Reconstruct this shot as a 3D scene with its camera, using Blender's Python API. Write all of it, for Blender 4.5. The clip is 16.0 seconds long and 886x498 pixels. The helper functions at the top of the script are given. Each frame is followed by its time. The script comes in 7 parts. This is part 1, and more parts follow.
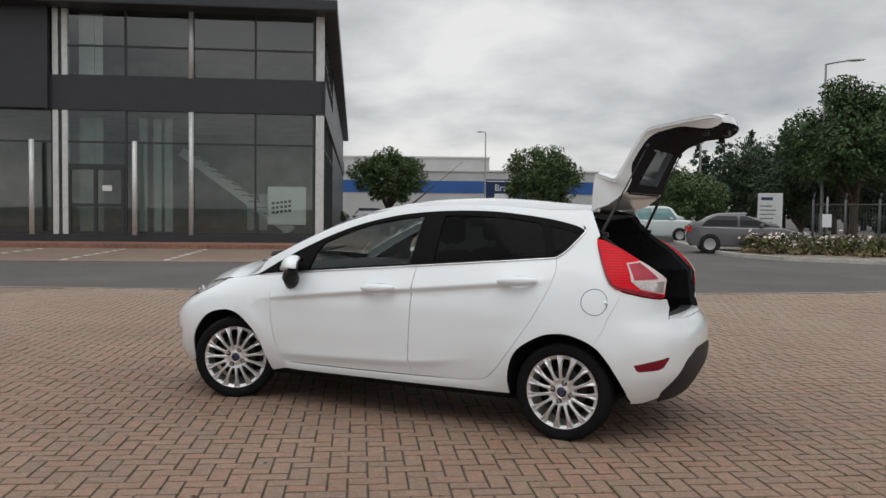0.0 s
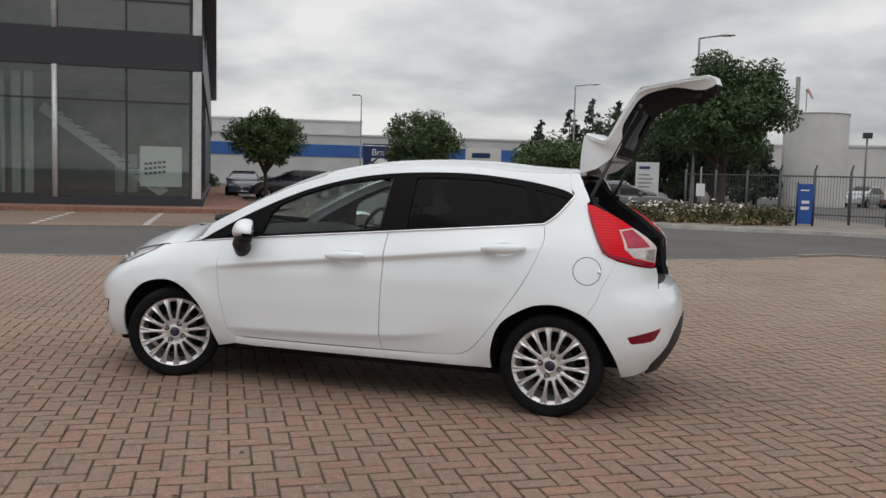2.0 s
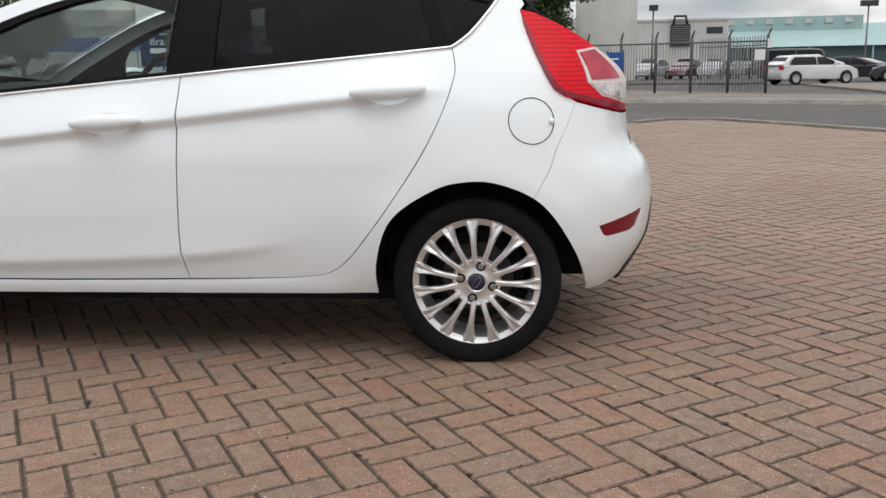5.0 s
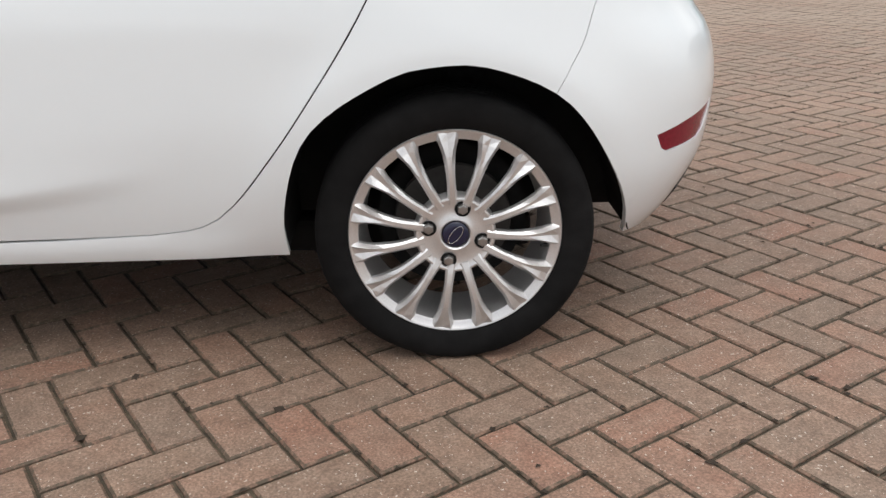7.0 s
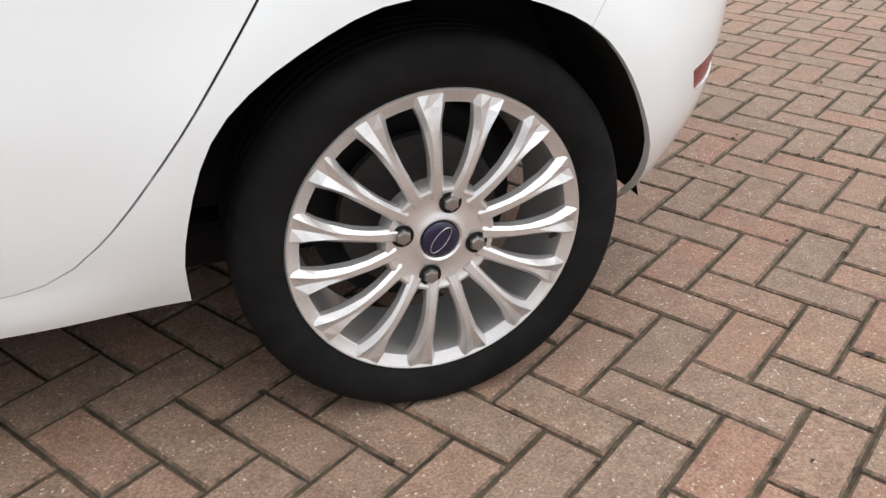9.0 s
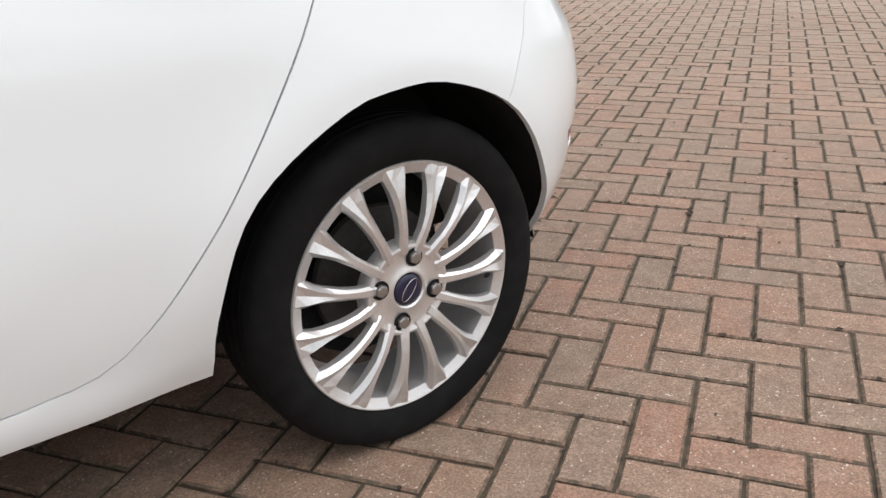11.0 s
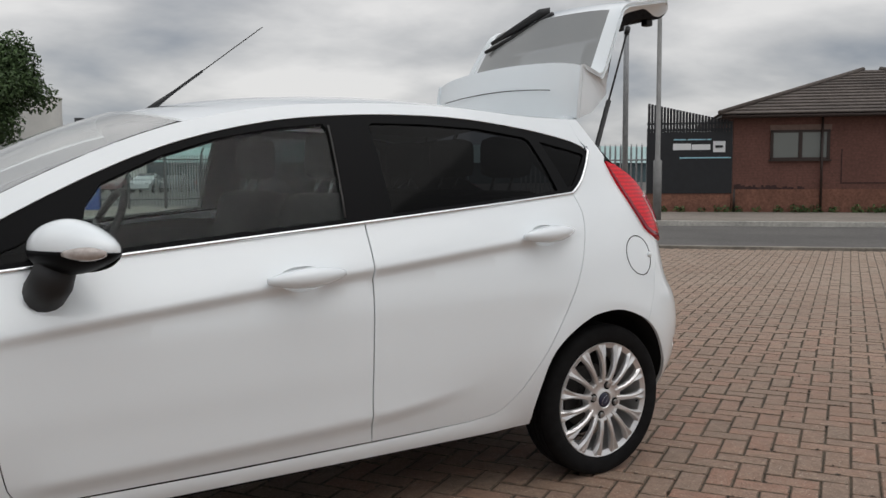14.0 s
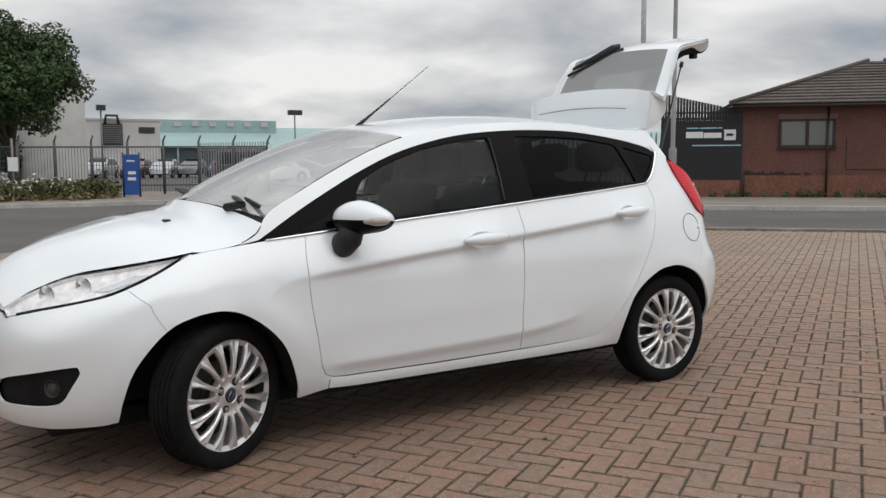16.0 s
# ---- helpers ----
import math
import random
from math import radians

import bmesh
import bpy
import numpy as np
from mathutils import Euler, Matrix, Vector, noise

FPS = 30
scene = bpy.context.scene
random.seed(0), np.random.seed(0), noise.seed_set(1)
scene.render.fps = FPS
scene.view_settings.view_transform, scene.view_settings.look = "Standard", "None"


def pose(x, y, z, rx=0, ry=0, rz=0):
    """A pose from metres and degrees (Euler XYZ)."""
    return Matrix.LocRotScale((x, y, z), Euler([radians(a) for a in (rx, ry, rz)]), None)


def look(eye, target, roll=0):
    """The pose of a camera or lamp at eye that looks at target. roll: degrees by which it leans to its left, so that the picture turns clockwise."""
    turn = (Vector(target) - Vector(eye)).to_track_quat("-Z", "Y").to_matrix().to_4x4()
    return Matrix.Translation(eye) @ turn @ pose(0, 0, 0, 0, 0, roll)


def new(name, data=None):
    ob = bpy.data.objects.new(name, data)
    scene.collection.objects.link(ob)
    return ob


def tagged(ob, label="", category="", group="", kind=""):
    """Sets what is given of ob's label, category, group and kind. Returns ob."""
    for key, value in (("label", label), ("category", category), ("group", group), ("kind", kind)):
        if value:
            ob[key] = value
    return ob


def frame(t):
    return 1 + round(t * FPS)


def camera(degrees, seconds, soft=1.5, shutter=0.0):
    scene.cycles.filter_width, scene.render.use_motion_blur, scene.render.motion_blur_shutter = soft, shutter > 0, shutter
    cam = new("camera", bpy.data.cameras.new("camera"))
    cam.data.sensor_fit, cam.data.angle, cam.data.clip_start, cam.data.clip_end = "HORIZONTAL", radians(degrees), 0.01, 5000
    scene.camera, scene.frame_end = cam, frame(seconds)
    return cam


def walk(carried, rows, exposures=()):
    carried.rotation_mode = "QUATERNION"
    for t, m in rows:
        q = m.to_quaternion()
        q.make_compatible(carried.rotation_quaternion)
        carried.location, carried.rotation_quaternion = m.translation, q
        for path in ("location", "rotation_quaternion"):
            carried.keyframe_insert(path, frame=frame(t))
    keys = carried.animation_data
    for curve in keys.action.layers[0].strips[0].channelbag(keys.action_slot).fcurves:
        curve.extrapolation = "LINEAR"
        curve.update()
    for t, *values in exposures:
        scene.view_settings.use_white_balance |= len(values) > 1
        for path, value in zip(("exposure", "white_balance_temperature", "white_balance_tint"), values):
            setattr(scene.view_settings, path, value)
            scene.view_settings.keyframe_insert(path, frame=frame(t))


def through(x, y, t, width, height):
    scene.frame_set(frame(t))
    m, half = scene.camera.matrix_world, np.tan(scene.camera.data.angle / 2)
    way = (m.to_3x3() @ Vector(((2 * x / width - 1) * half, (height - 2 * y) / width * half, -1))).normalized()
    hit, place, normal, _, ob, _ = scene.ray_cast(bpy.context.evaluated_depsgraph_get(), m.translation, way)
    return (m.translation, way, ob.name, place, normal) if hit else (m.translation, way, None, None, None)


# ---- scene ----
cam = camera(53.7, 16.0)
PATH = [
    (0, (1.682, -5.794, 1.375), (0.791, -4.006, 1.287), 0.68),
    (0.5, (1.462, -5.766, 1.368), (0.648, -3.942, 1.264), 0.73),
    (1, (1.27, -5.74, 1.363), (0.54, -3.883, 1.235), 0.96),
    (1.5, (1.052, -5.756, 1.367), (0.385, -3.876, 1.222), 1.29),
    (2, (0.9, -5.666, 1.34), (0.293, -3.767, 1.179), 1.55),
    (2.5, (0.777, -5.364, 1.314), (0.27, -3.439, 1.123), 1.85),
    (3, (0.636, -5.074, 1.273), (0.256, -3.125, 1.037), 2.35),
    (3.5, (0.467, -4.767, 1.237), (0.19, -2.81, 0.935), 2.50),
    (4, (0.319, -4.462, 1.159), (0.09, -2.505, 0.814), 0.90),
    (4.5, (0.202, -4.109, 1.108), (-0.012, -2.158, 0.728), -0.97),
    (5, (0.127, -3.758, 1.018), (-0.033, -1.805, 0.616), -0.94),
    (5.2, (0.088, -3.619, 1.023), (-0.021, -1.668, 0.595), 0.00),
    (7.3, (-0.117, -2.364, 0.904), (0.002, -0.524, 0.131), -1.70),
    (7.5, (-0.134, -2.273, 0.887), (0.021, -0.447, 0.086), -2.30),
    (8, (-0.175, -2.036, 0.876), (0.058, -0.27, -0.033), -2.70),
    (8.5, (-0.251, -1.906, 0.875), (0.132, -0.196, -0.09), -1.50),
    (9, (-0.382, -1.832, 0.891), (0.229, -0.197, -0.086), 0.40),
    (9.2, (-0.418, -1.825, 0.892), (0.263, -0.213, -0.077), 0.50),
    (11.3, (-0.935, -1.955, 0.938), (0.278, -0.523, 0.245), -1.30),
    (11.5, (-1.057, -2.001, 0.97), (0.206, -0.587, 0.333), -0.90),
    (12, (-1.298, -2.188, 1.017), (0.0, -0.741, 0.548), -1.20),
    (12.5, (-1.504, -2.44, 1.061), (-0.283, -0.894, 0.716), -0.50),
    (13, (-1.778, -2.689, 1.118), (-0.613, -1.082, 0.872), -0.40),
    (13.5, (-2.056, -2.941, 1.157), (-0.924, -1.303, 0.977), -0.50),
    (14, (-2.344, -3.254, 1.161), (-1.256, -1.584, 0.994), -0.30),
    (14.5, (-2.635, -3.478, 1.181), (-1.589, -1.785, 0.985), -0.50),
    (15, (-3.007, -3.701, 1.199), (-1.967, -2.008, 0.973), -0.20),
    (15.5, (-3.297, -3.914, 1.191), (-2.252, -2.224, 0.968), -0.20),
    (16, (-3.621, -4.142, 1.221), (-2.545, -2.468, 1.02), -0.30),
]
walk(cam, [(t, look(eye, target, roll)) for t, eye, target, roll in PATH],
     [(0, 0.07), (1, 0.09), (2, 0.06), (4.0, 0.26), (5.2, 0.45), (7.5, 0.66), (9.2, 0.93), (11.5, 0.63), (12.0, 0.46), (12.6, 0.45), (13.5, 0.20), (14.0, -0.02), (14.6, -0.03), (15.2, 0.06), (16, 0.18)])

# ---- world and sun ----
world = bpy.data.worlds.new("overcast_sky")
scene.world = world
world.use_nodes = True
wn, wl = world.node_tree.nodes, world.node_tree.links
wn.clear()
w_out = wn.new("ShaderNodeOutputWorld")
w_bg = wn.new("ShaderNodeBackground")
w_sky = wn.new("ShaderNodeTexSky")
w_sky.sky_type, w_sky.sun_disc = "NISHITA", False
w_sky.sun_elevation, w_sky.sun_rotation = radians(48), radians(150)
w_tc = wn.new("ShaderNodeTexCoord")
w_sep = wn.new("ShaderNodeSeparateXYZ")
wl.new(w_tc.outputs["Generated"], w_sep.inputs[0])


def wmath(op, a, b):
    n = wn.new("ShaderNodeMath")
    n.operation = op
    for i, v in enumerate((a, b)):
        if isinstance(v, (int, float)):
            n.inputs[i].default_value = v
        else:
            wl.new(v, n.inputs[i])
    return n.outputs[0]


# clouds lie on a flat deck: the direction is divided by its height
w_h = wmath("ADD", wmath("MAXIMUM", w_sep.outputs[2], 0.0), 0.26)
w_px, w_py = wmath("DIVIDE", w_sep.outputs[0], w_h), wmath("DIVIDE", w_sep.outputs[1], w_h)
w_com = wn.new("ShaderNodeCombineXYZ")
wl.new(w_px, w_com.inputs[0]), wl.new(w_py, w_com.inputs[1])
w_noise = wn.new("ShaderNodeTexNoise")
w_noise.inputs["Scale"].default_value, w_noise.inputs["Detail"].default_value = 1.25, 6.0
w_noise.inputs["Roughness"].default_value, w_noise.inputs["Distortion"].default_value = 0.50, 0.15
wl.new(w_com.outputs[0], w_noise.inputs["Vector"])
w_ramp = wn.new("ShaderNodeValToRGB")
w_ramp.color_ramp.elements[0].position, w_ramp.color_ramp.elements[0].color = 0.34, (0.285, 0.31, 0.35, 1)
w_ramp.color_ramp.elements[1].position, w_ramp.color_ramp.elements[1].color = 0.62, (0.80, 0.79, 0.78, 1)
w_mid = w_ramp.color_ramp.elements.new(0.47)
w_mid.color = (0.50, 0.505, 0.515, 1)
wl.new(w_noise.outputs["Fac"], w_ramp.inputs[0])
w_scale = wn.new("ShaderNodeVectorMath")
w_scale.operation = "SCALE"
w_scale.inputs["Scale"].default_value = 0.10
wl.new(w_sky.outputs[0], w_scale.inputs[0])
w_mix = wn.new("ShaderNodeMix")
w_mix.data_type = "RGBA"
w_mix.inputs[0].default_value = 0.93
wl.new(w_scale.outputs[0], w_mix.inputs[6]), wl.new(w_ramp.outputs[0], w_mix.inputs[7])
wl.new(w_mix.outputs[2], w_bg.inputs[0])
# an overcast sky is brightest overhead
w_up = wn.new("ShaderNodeMapRange")
w_up.interpolation_type = "SMOOTHSTEP"
w_up.inputs[1].default_value, w_up.inputs[2].default_value, w_up.inputs[3].default_value, w_up.inputs[4].default_value = 0.22, 0.95, 1.0, 1.8
wl.new(w_sep.outputs[2], w_up.inputs[0]), wl.new(w_up.outputs[0], w_bg.inputs[1])
wl.new(w_bg.outputs[0], w_out.inputs[0])

sun = new("sun", bpy.data.lights.new("sun", "SUN"))
sun.data.energy, sun.data.angle, sun.data.color = 0.55, radians(60), (1.0, 0.985, 0.96)
sun.matrix_world = look((0, 0, 0), (-0.10, 0.36, -0.92))


# ---- materials ----
def material(name, color, rough=0.6, metal=0.0, noise_scale=0.0, amount=0.15, bump=0.0, bump_scale=40.0, coat=0.0, stain=0.0,
             stain_scale=0.7, random_amount=0.0, spec=0.5, coords="Object", hue=0.0):
    m = bpy.data.materials.new(name)
    m.use_nodes = True
    nt = m.node_tree
    n, l = nt.nodes, nt.links
    b = n["Principled BSDF"]
    b.inputs["Base Color"].default_value = (*color, 1)
    b.inputs["Roughness"].default_value = rough
    b.inputs["Metallic"].default_value = metal
    b.inputs["Specular IOR Level"].default_value = spec
    if coat:
        b.inputs["Coat Weight"].default_value = coat
        b.inputs["Coat Roughness"].default_value = 0.04
    tc = n.new("ShaderNodeTexCoord")
    factor = None

    def tex(scale, detail, rough_=0.55):
        t = n.new("ShaderNodeTexNoise")
        t.inputs["Scale"].default_value, t.inputs["Detail"].default_value, t.inputs["Roughness"].default_value = scale, detail, rough_
        l.new(tc.outputs[coords], t.inputs["Vector"])
        return t.outputs["Fac"]

    def span(value, lo, hi, start=0.3, end=0.7):
        r = n.new("ShaderNodeMapRange")
        r.inputs[1].default_value, r.inputs[2].default_value, r.inputs[3].default_value, r.inputs[4].default_value = start, end, lo, hi
        l.new(value, r.inputs[0])
        return r.outputs[0]

    def times(a, c):
        if a is None:
            return c
        t = n.new("ShaderNodeMath")
        t.operation = "MULTIPLY"
        l.new(a, t.inputs[0]), l.new(c, t.inputs[1])
        return t.outputs[0]

    if noise_scale:
        factor = times(factor, span(tex(noise_scale, 6), 1 - amount, 1 + amount))
    if stain:
        factor = times(factor, span(tex(stain_scale, 5, 0.65), 1 - stain, 1 + stain * 0.6))
    if random_amount:
        info = n.new("ShaderNodeObjectInfo")
        factor = times(factor, span(info.outputs["Random"], 1 - random_amount, 1 + random_amount, 0, 1))
    if factor is not None:
        mul = n.new("ShaderNodeVectorMath")
        mul.operation = "SCALE"
        mul.inputs[0].default_value = color
        l.new(factor, mul.inputs["Scale"])
        l.new(mul.outputs[0], b.inputs["Base Color"])
    if bump:
        bn = n.new("ShaderNodeBump")
        bn.inputs["Strength"].default_value, bn.inputs["Distance"].default_value = 1.0, bump
        l.new(tex(bump_scale, 5), bn.inputs["Height"])
        l.new(bn.outputs[0], b.inputs["Normal"])
    return m


def glass_material(name, tint, dark, rough=0.02, ior=1.5, haze=0.0, through=0.35):
    """Thin tinted glass: part of the light goes straight through, the rest is mirrored by the angle."""
    m = bpy.data.materials.new(name)
    m.use_nodes = True
    n, l = m.node_tree.nodes, m.node_tree.links
    n.clear()
    out, mix = n.new("ShaderNodeOutputMaterial"), n.new("ShaderNodeMixShader")
    tr, gl, fr = n.new("ShaderNodeBsdfTransparent"), n.new("ShaderNodeBsdfGlossy"), n.new("ShaderNodeLayerWeight")
    tr.inputs[0].default_value = (*[c * dark for c in tint], 1)
    gl.inputs["Roughness"].default_value = rough
    f0 = ((ior - 1) / (ior + 1)) ** 2
    fr.inputs[0].default_value = 0.5
    power, span = n.new("ShaderNodeMath"), n.new("ShaderNodeMapRange")
    power.operation = "POWER"
    power.inputs[1].default_value = 5.0
    span.inputs[3].default_value, span.inputs[4].default_value = f0, 1.0
    l.new(fr.outputs["Facing"], power.inputs[0]), l.new(power.outputs[0], span.inputs[0])
    l.new(span.outputs[0], mix.inputs[0]), l.new(tr.outputs[0], mix.inputs[1]), l.new(gl.outputs[0], mix.inputs[2])
    if haze:
        # pale film: sky glare put into the pane's colour, with some dust and smears
        film, df, tl, top = n.new("ShaderNodeMixShader"), n.new("ShaderNodeBsdfDiffuse"), n.new("ShaderNodeBsdfTranslucent"), n.new("ShaderNodeMixShader")
        df.inputs[0].default_value = tl.inputs[0].default_value = (0.75, 0.77, 0.76, 1)
        top.inputs[0].default_value, film.inputs[0].default_value = haze, through
        l.new(df.outputs[0], film.inputs[1]), l.new(tl.outputs[0], film.inputs[2])
        l.new(mix.outputs[0], top.inputs[1]), l.new(film.outputs[0], top.inputs[2])
        l.new(top.outputs[0], out.inputs[0])
    else:
        l.new(mix.outputs[0], out.inputs[0])
    return m


M_ASPHALT = material("asphalt", (0.108, 0.101, 0.094), 0.9, noise_scale=60, amount=0.22, bump=0.004, bump_scale=180, stain=0.25, stain_scale=0.35)
M_BED = material("paver_bed", (0.074, 0.057, 0.037), 0.95, noise_scale=30, amount=0.55, bump=0.004, bump_scale=120, stain=0.35, stain_scale=2.5)
M_KERB = material("kerb_concrete", (0.50, 0.48, 0.44), 0.9, noise_scale=18, amount=0.2, bump=0.002, bump_scale=120, stain=0.25, stain_scale=1.5)
M_OLDKERB = material("worn_kerb", (0.26, 0.235, 0.20), 0.9, noise_scale=18, amount=0.25, bump=0.002, bump_scale=120, stain=0.45, stain_scale=1.2)
M_PAVE = material("pavement", (0.235, 0.205, 0.175), 0.92, noise_scale=12, amount=0.2, stain=0.25, stain_scale=0.5)
M_REDPAVE = material("red_pavement", (0.26, 0.135, 0.095), 0.92, noise_scale=9, amount=0.25, stain=0.25, stain_scale=0.6)
M_BAY = material("bay_paving", (0.225, 0.162, 0.122), 0.92, noise_scale=9, amount=0.22, stain=0.25, stain_scale=0.3)
M_WHITELINE = material("road_paint", (0.62, 0.61, 0.58), 0.8, noise_scale=20, amount=0.3)
M_CLAD = material("dark_cladding", (0.030, 0.032, 0.037), 0.45, noise_scale=2, amount=0.1)
M_ALU = material("pale_aluminium", (0.62, 0.63, 0.62), 0.4, metal=0.2, noise_scale=6, amount=0.1)
M_FRAME = material("dark_frame", (0.035, 0.037, 0.04), 0.4)
M_SHOPGLASS = glass_material("shop_glass", (0.80, 0.90, 0.86), 0.80, ior=2.15)
M_GREENPANE = material("green_tinted_pane", (0.16, 0.30, 0.29), 0.08, noise_scale=2, amount=0.15)
M_INWALL = material("inside_wall", (0.26, 0.29, 0.275), 0.8, noise_scale=1.5, amount=0.2)
M_INFLOOR = material("inside_floor", (0.12, 0.12, 0.115), 0.4, noise_scale=3, amount=0.2)
M_WHITE = material("white_board", (0.72, 0.73, 0.72), 0.5, noise_scale=8, amount=0.06)
M_RED_BRICK = material("brown_brick", (0.158, 0.072, 0.056), 0.9, noise_scale=14, amount=0.22, stain=0.22, stain_scale=0.8)
M_BARK = material("bark", (0.085, 0.065, 0.05), 0.95, noise_scale=12, amount=0.4, bump=0.01, bump_scale=25)
M_STEEL = material("galvanised_steel", (0.36, 0.37, 0.38), 0.5, metal=0.5, noise_scale=10, amount=0.15)
M_LAMP_GREY = material("lamp_post_grey", (0.22, 0.22, 0.215), 0.6, metal=0.3, noise_scale=5, amount=0.15)
M_BLUE = material("sign_blue", (0.02, 0.085, 0.33), 0.4, noise_scale=5, amount=0.1)
M_NAVY = material("sign_navy", (0.012, 0.03, 0.10), 0.4, noise_scale=5, amount=0.1)
M_BLACKBOARD = material("hoarding_black", (0.012, 0.013, 0.016), 0.55, noise_scale=6, amount=0.2)
M_SIGNWHITE = material("sign_white", (0.78, 0.79, 0.8), 0.5)
M_SIGNCYAN = material("sign_pale_blue", (0.35, 0.62, 0.72), 0.5)


# ---- mesh helpers ----
def mesh_from(name, verts, faces, mat, smooth=False):
    me = bpy.data.meshes.new(name)
    me.from_pydata([tuple(v) for v in verts], [], faces)
    me.materials.append(mat)
    if smooth:
        me.polygons.foreach_set("use_smooth", [True] * len(me.polygons))
    me.update()
    return me


def part(name, data, parent=None, label="", m=None):
    ob = new(name, data)
    if parent is not None:
        ob.parent = parent
    if m is not None:
        ob.matrix_basis = m
    if label:
        ob["label"] = label
    return ob


def box_bm(bm, x0, y0, z0, x1, y1, z1, bevel=0.0):
    r = bmesh.ops.create_cube(bm, size=1.0)
    vs = r["verts"]
    for v in vs:
        v.co = Vector(((x0 + x1) / 2 + v.co.x * (x1 - x0), (y0 + y1) / 2 + v.co.y * (y1 - y0), (z0 + z1) / 2 + v.co.z * (z1 - z0)))
    if bevel:
        es = list({e for v in vs for e in v.link_edges})
        bmesh.ops.bevel(bm, geom=es, offset=bevel, segments=2, affect="EDGES", profile=0.6)
    return vs


def bm_mesh(bm, name, mat, smooth=False):
    bmesh.ops.recalc_face_normals(bm, faces=bm.faces)
    me = bpy.data.meshes.new(name)
    bm.to_mesh(me)
    bm.free()
    me.materials.append(mat)
    if smooth:
        me.polygons.foreach_set("use_smooth", [True] * len(me.polygons))
    return me


def box(name, x0, y0, z0, x1, y1, z1, mat, parent=None, bevel=0.0, label="", m=None):
    bm = bmesh.new()
    box_bm(bm, min(x0, x1), min(y0, y1), min(z0, z1), max(x0, x1), max(y0, y1), max(z0, z1), bevel)
    return part(name, bm_mesh(bm, name, mat), parent, label, m)


def tube_mesh(name, pts, radii, mat, sides=10, closed=False, caps=True):
    """A tube along a line of points, with a radius at each."""
    pts = [Vector(p) for p in pts]
    if not isinstance(radii, (list, tuple)):
        radii = [radii] * len(pts)
    verts, faces = [], []
    n = len(pts)
    up = None
    for i, p in enumerate(pts):
        a = pts[(i - 1) % n] if closed or i else pts[0]
        b = pts[(i + 1) % n] if closed or i < n - 1 else pts[-1]
        d = (b - a).normalized()
        if up is None:
            up = d.orthogonal().normalized()
        up = (up - d * up.dot(d)).normalized()
        side = d.cross(up)
        for k in range(sides):
            w = 2 * math.pi * k / sides
            verts.append(p + (up * math.cos(w) + side * math.sin(w)) * radii[i])
    for i in range(n if closed else n - 1):
        j = (i + 1) % n
        for k in range(sides):
            k2 = (k + 1) % sides
            faces.append((i * sides + k, i * sides + k2, j * sides + k2, j * sides + k))
    if caps and not closed:
        faces.append(tuple(range(sides - 1, -1, -1)))
        faces.append(tuple(range((n - 1) * sides, n * sides)))
    return mesh_from(name, verts, faces, mat, True)


def tube(name, pts, radii, mat, parent=None, sides=10, label="", closed=False):
    return part(name, tube_mesh(name, pts, radii, mat, sides, closed), parent, label)


def slab(name, outline, z0, z1, mat, parent=None, label=""):
    """A flat plate with the given outline, from z0 to z1."""
    n = len(outline)
    verts = [(x, y, z0) for x, y in outline] + [(x, y, z1) for x, y in outline]
    faces = [tuple(range(n - 1, -1, -1)), tuple(range(n, 2 * n))] + [(i, (i + 1) % n, n + (i + 1) % n, n + i) for i in range(n)]
    bm = bmesh.new()
    vs = [bm.verts.new(v) for v in verts]
    for f in faces:
        bm.faces.new([vs[i] for i in f])
    bmesh.ops.triangulate(bm, faces=[f for f in bm.faces if len(f.verts) > 4])
    return part(name, bm_mesh(bm, name, mat), parent, label)


def empty(name, m=None, label="", category="", group="", kind=""):
    ob = new(name)
    ob.empty_display_size = 0.2
    if m is not None:
        ob.matrix_basis = m
    return tagged(ob, label, category, group, kind)


# ---- ground, roads, kerbs ----
ground = part("ground", mesh_from("ground", [(-900, -900, -0.03), (900, -900, -0.03), (900, 900, -0.03), (-900, 900, -0.03)], [(0, 1, 2, 3)], M_ASPHALT))
tagged(ground, "grey worn asphalt road and yard reaching the horizon", "ground", kind="structure")

# the forecourt's edge: along the first road, round the corner, and down the second road
EDGE = [(-60, -22.0), (-30, -5.9), (-11.6, 4.0), (-8.6, 5.4), (-1.0, 9.5), (1.2, 11.2), (2.4, 12.6), (3.1, 13.4), (3.9, 13.3), (4.8, 11.6), (5.7, 9.7), (7.0, 7.7),
        (8.7, 5.75), (10.3, 4.1), (20, -5.6), (40, -26)]
forecourt = slab("forecourt", EDGE + [(40, -70), (-60, -70)], -0.06, -0.0085, M_BED)
tagged(forecourt, "forecourt of brown and grey block paving laid in herringbone", "paving", kind="structure")


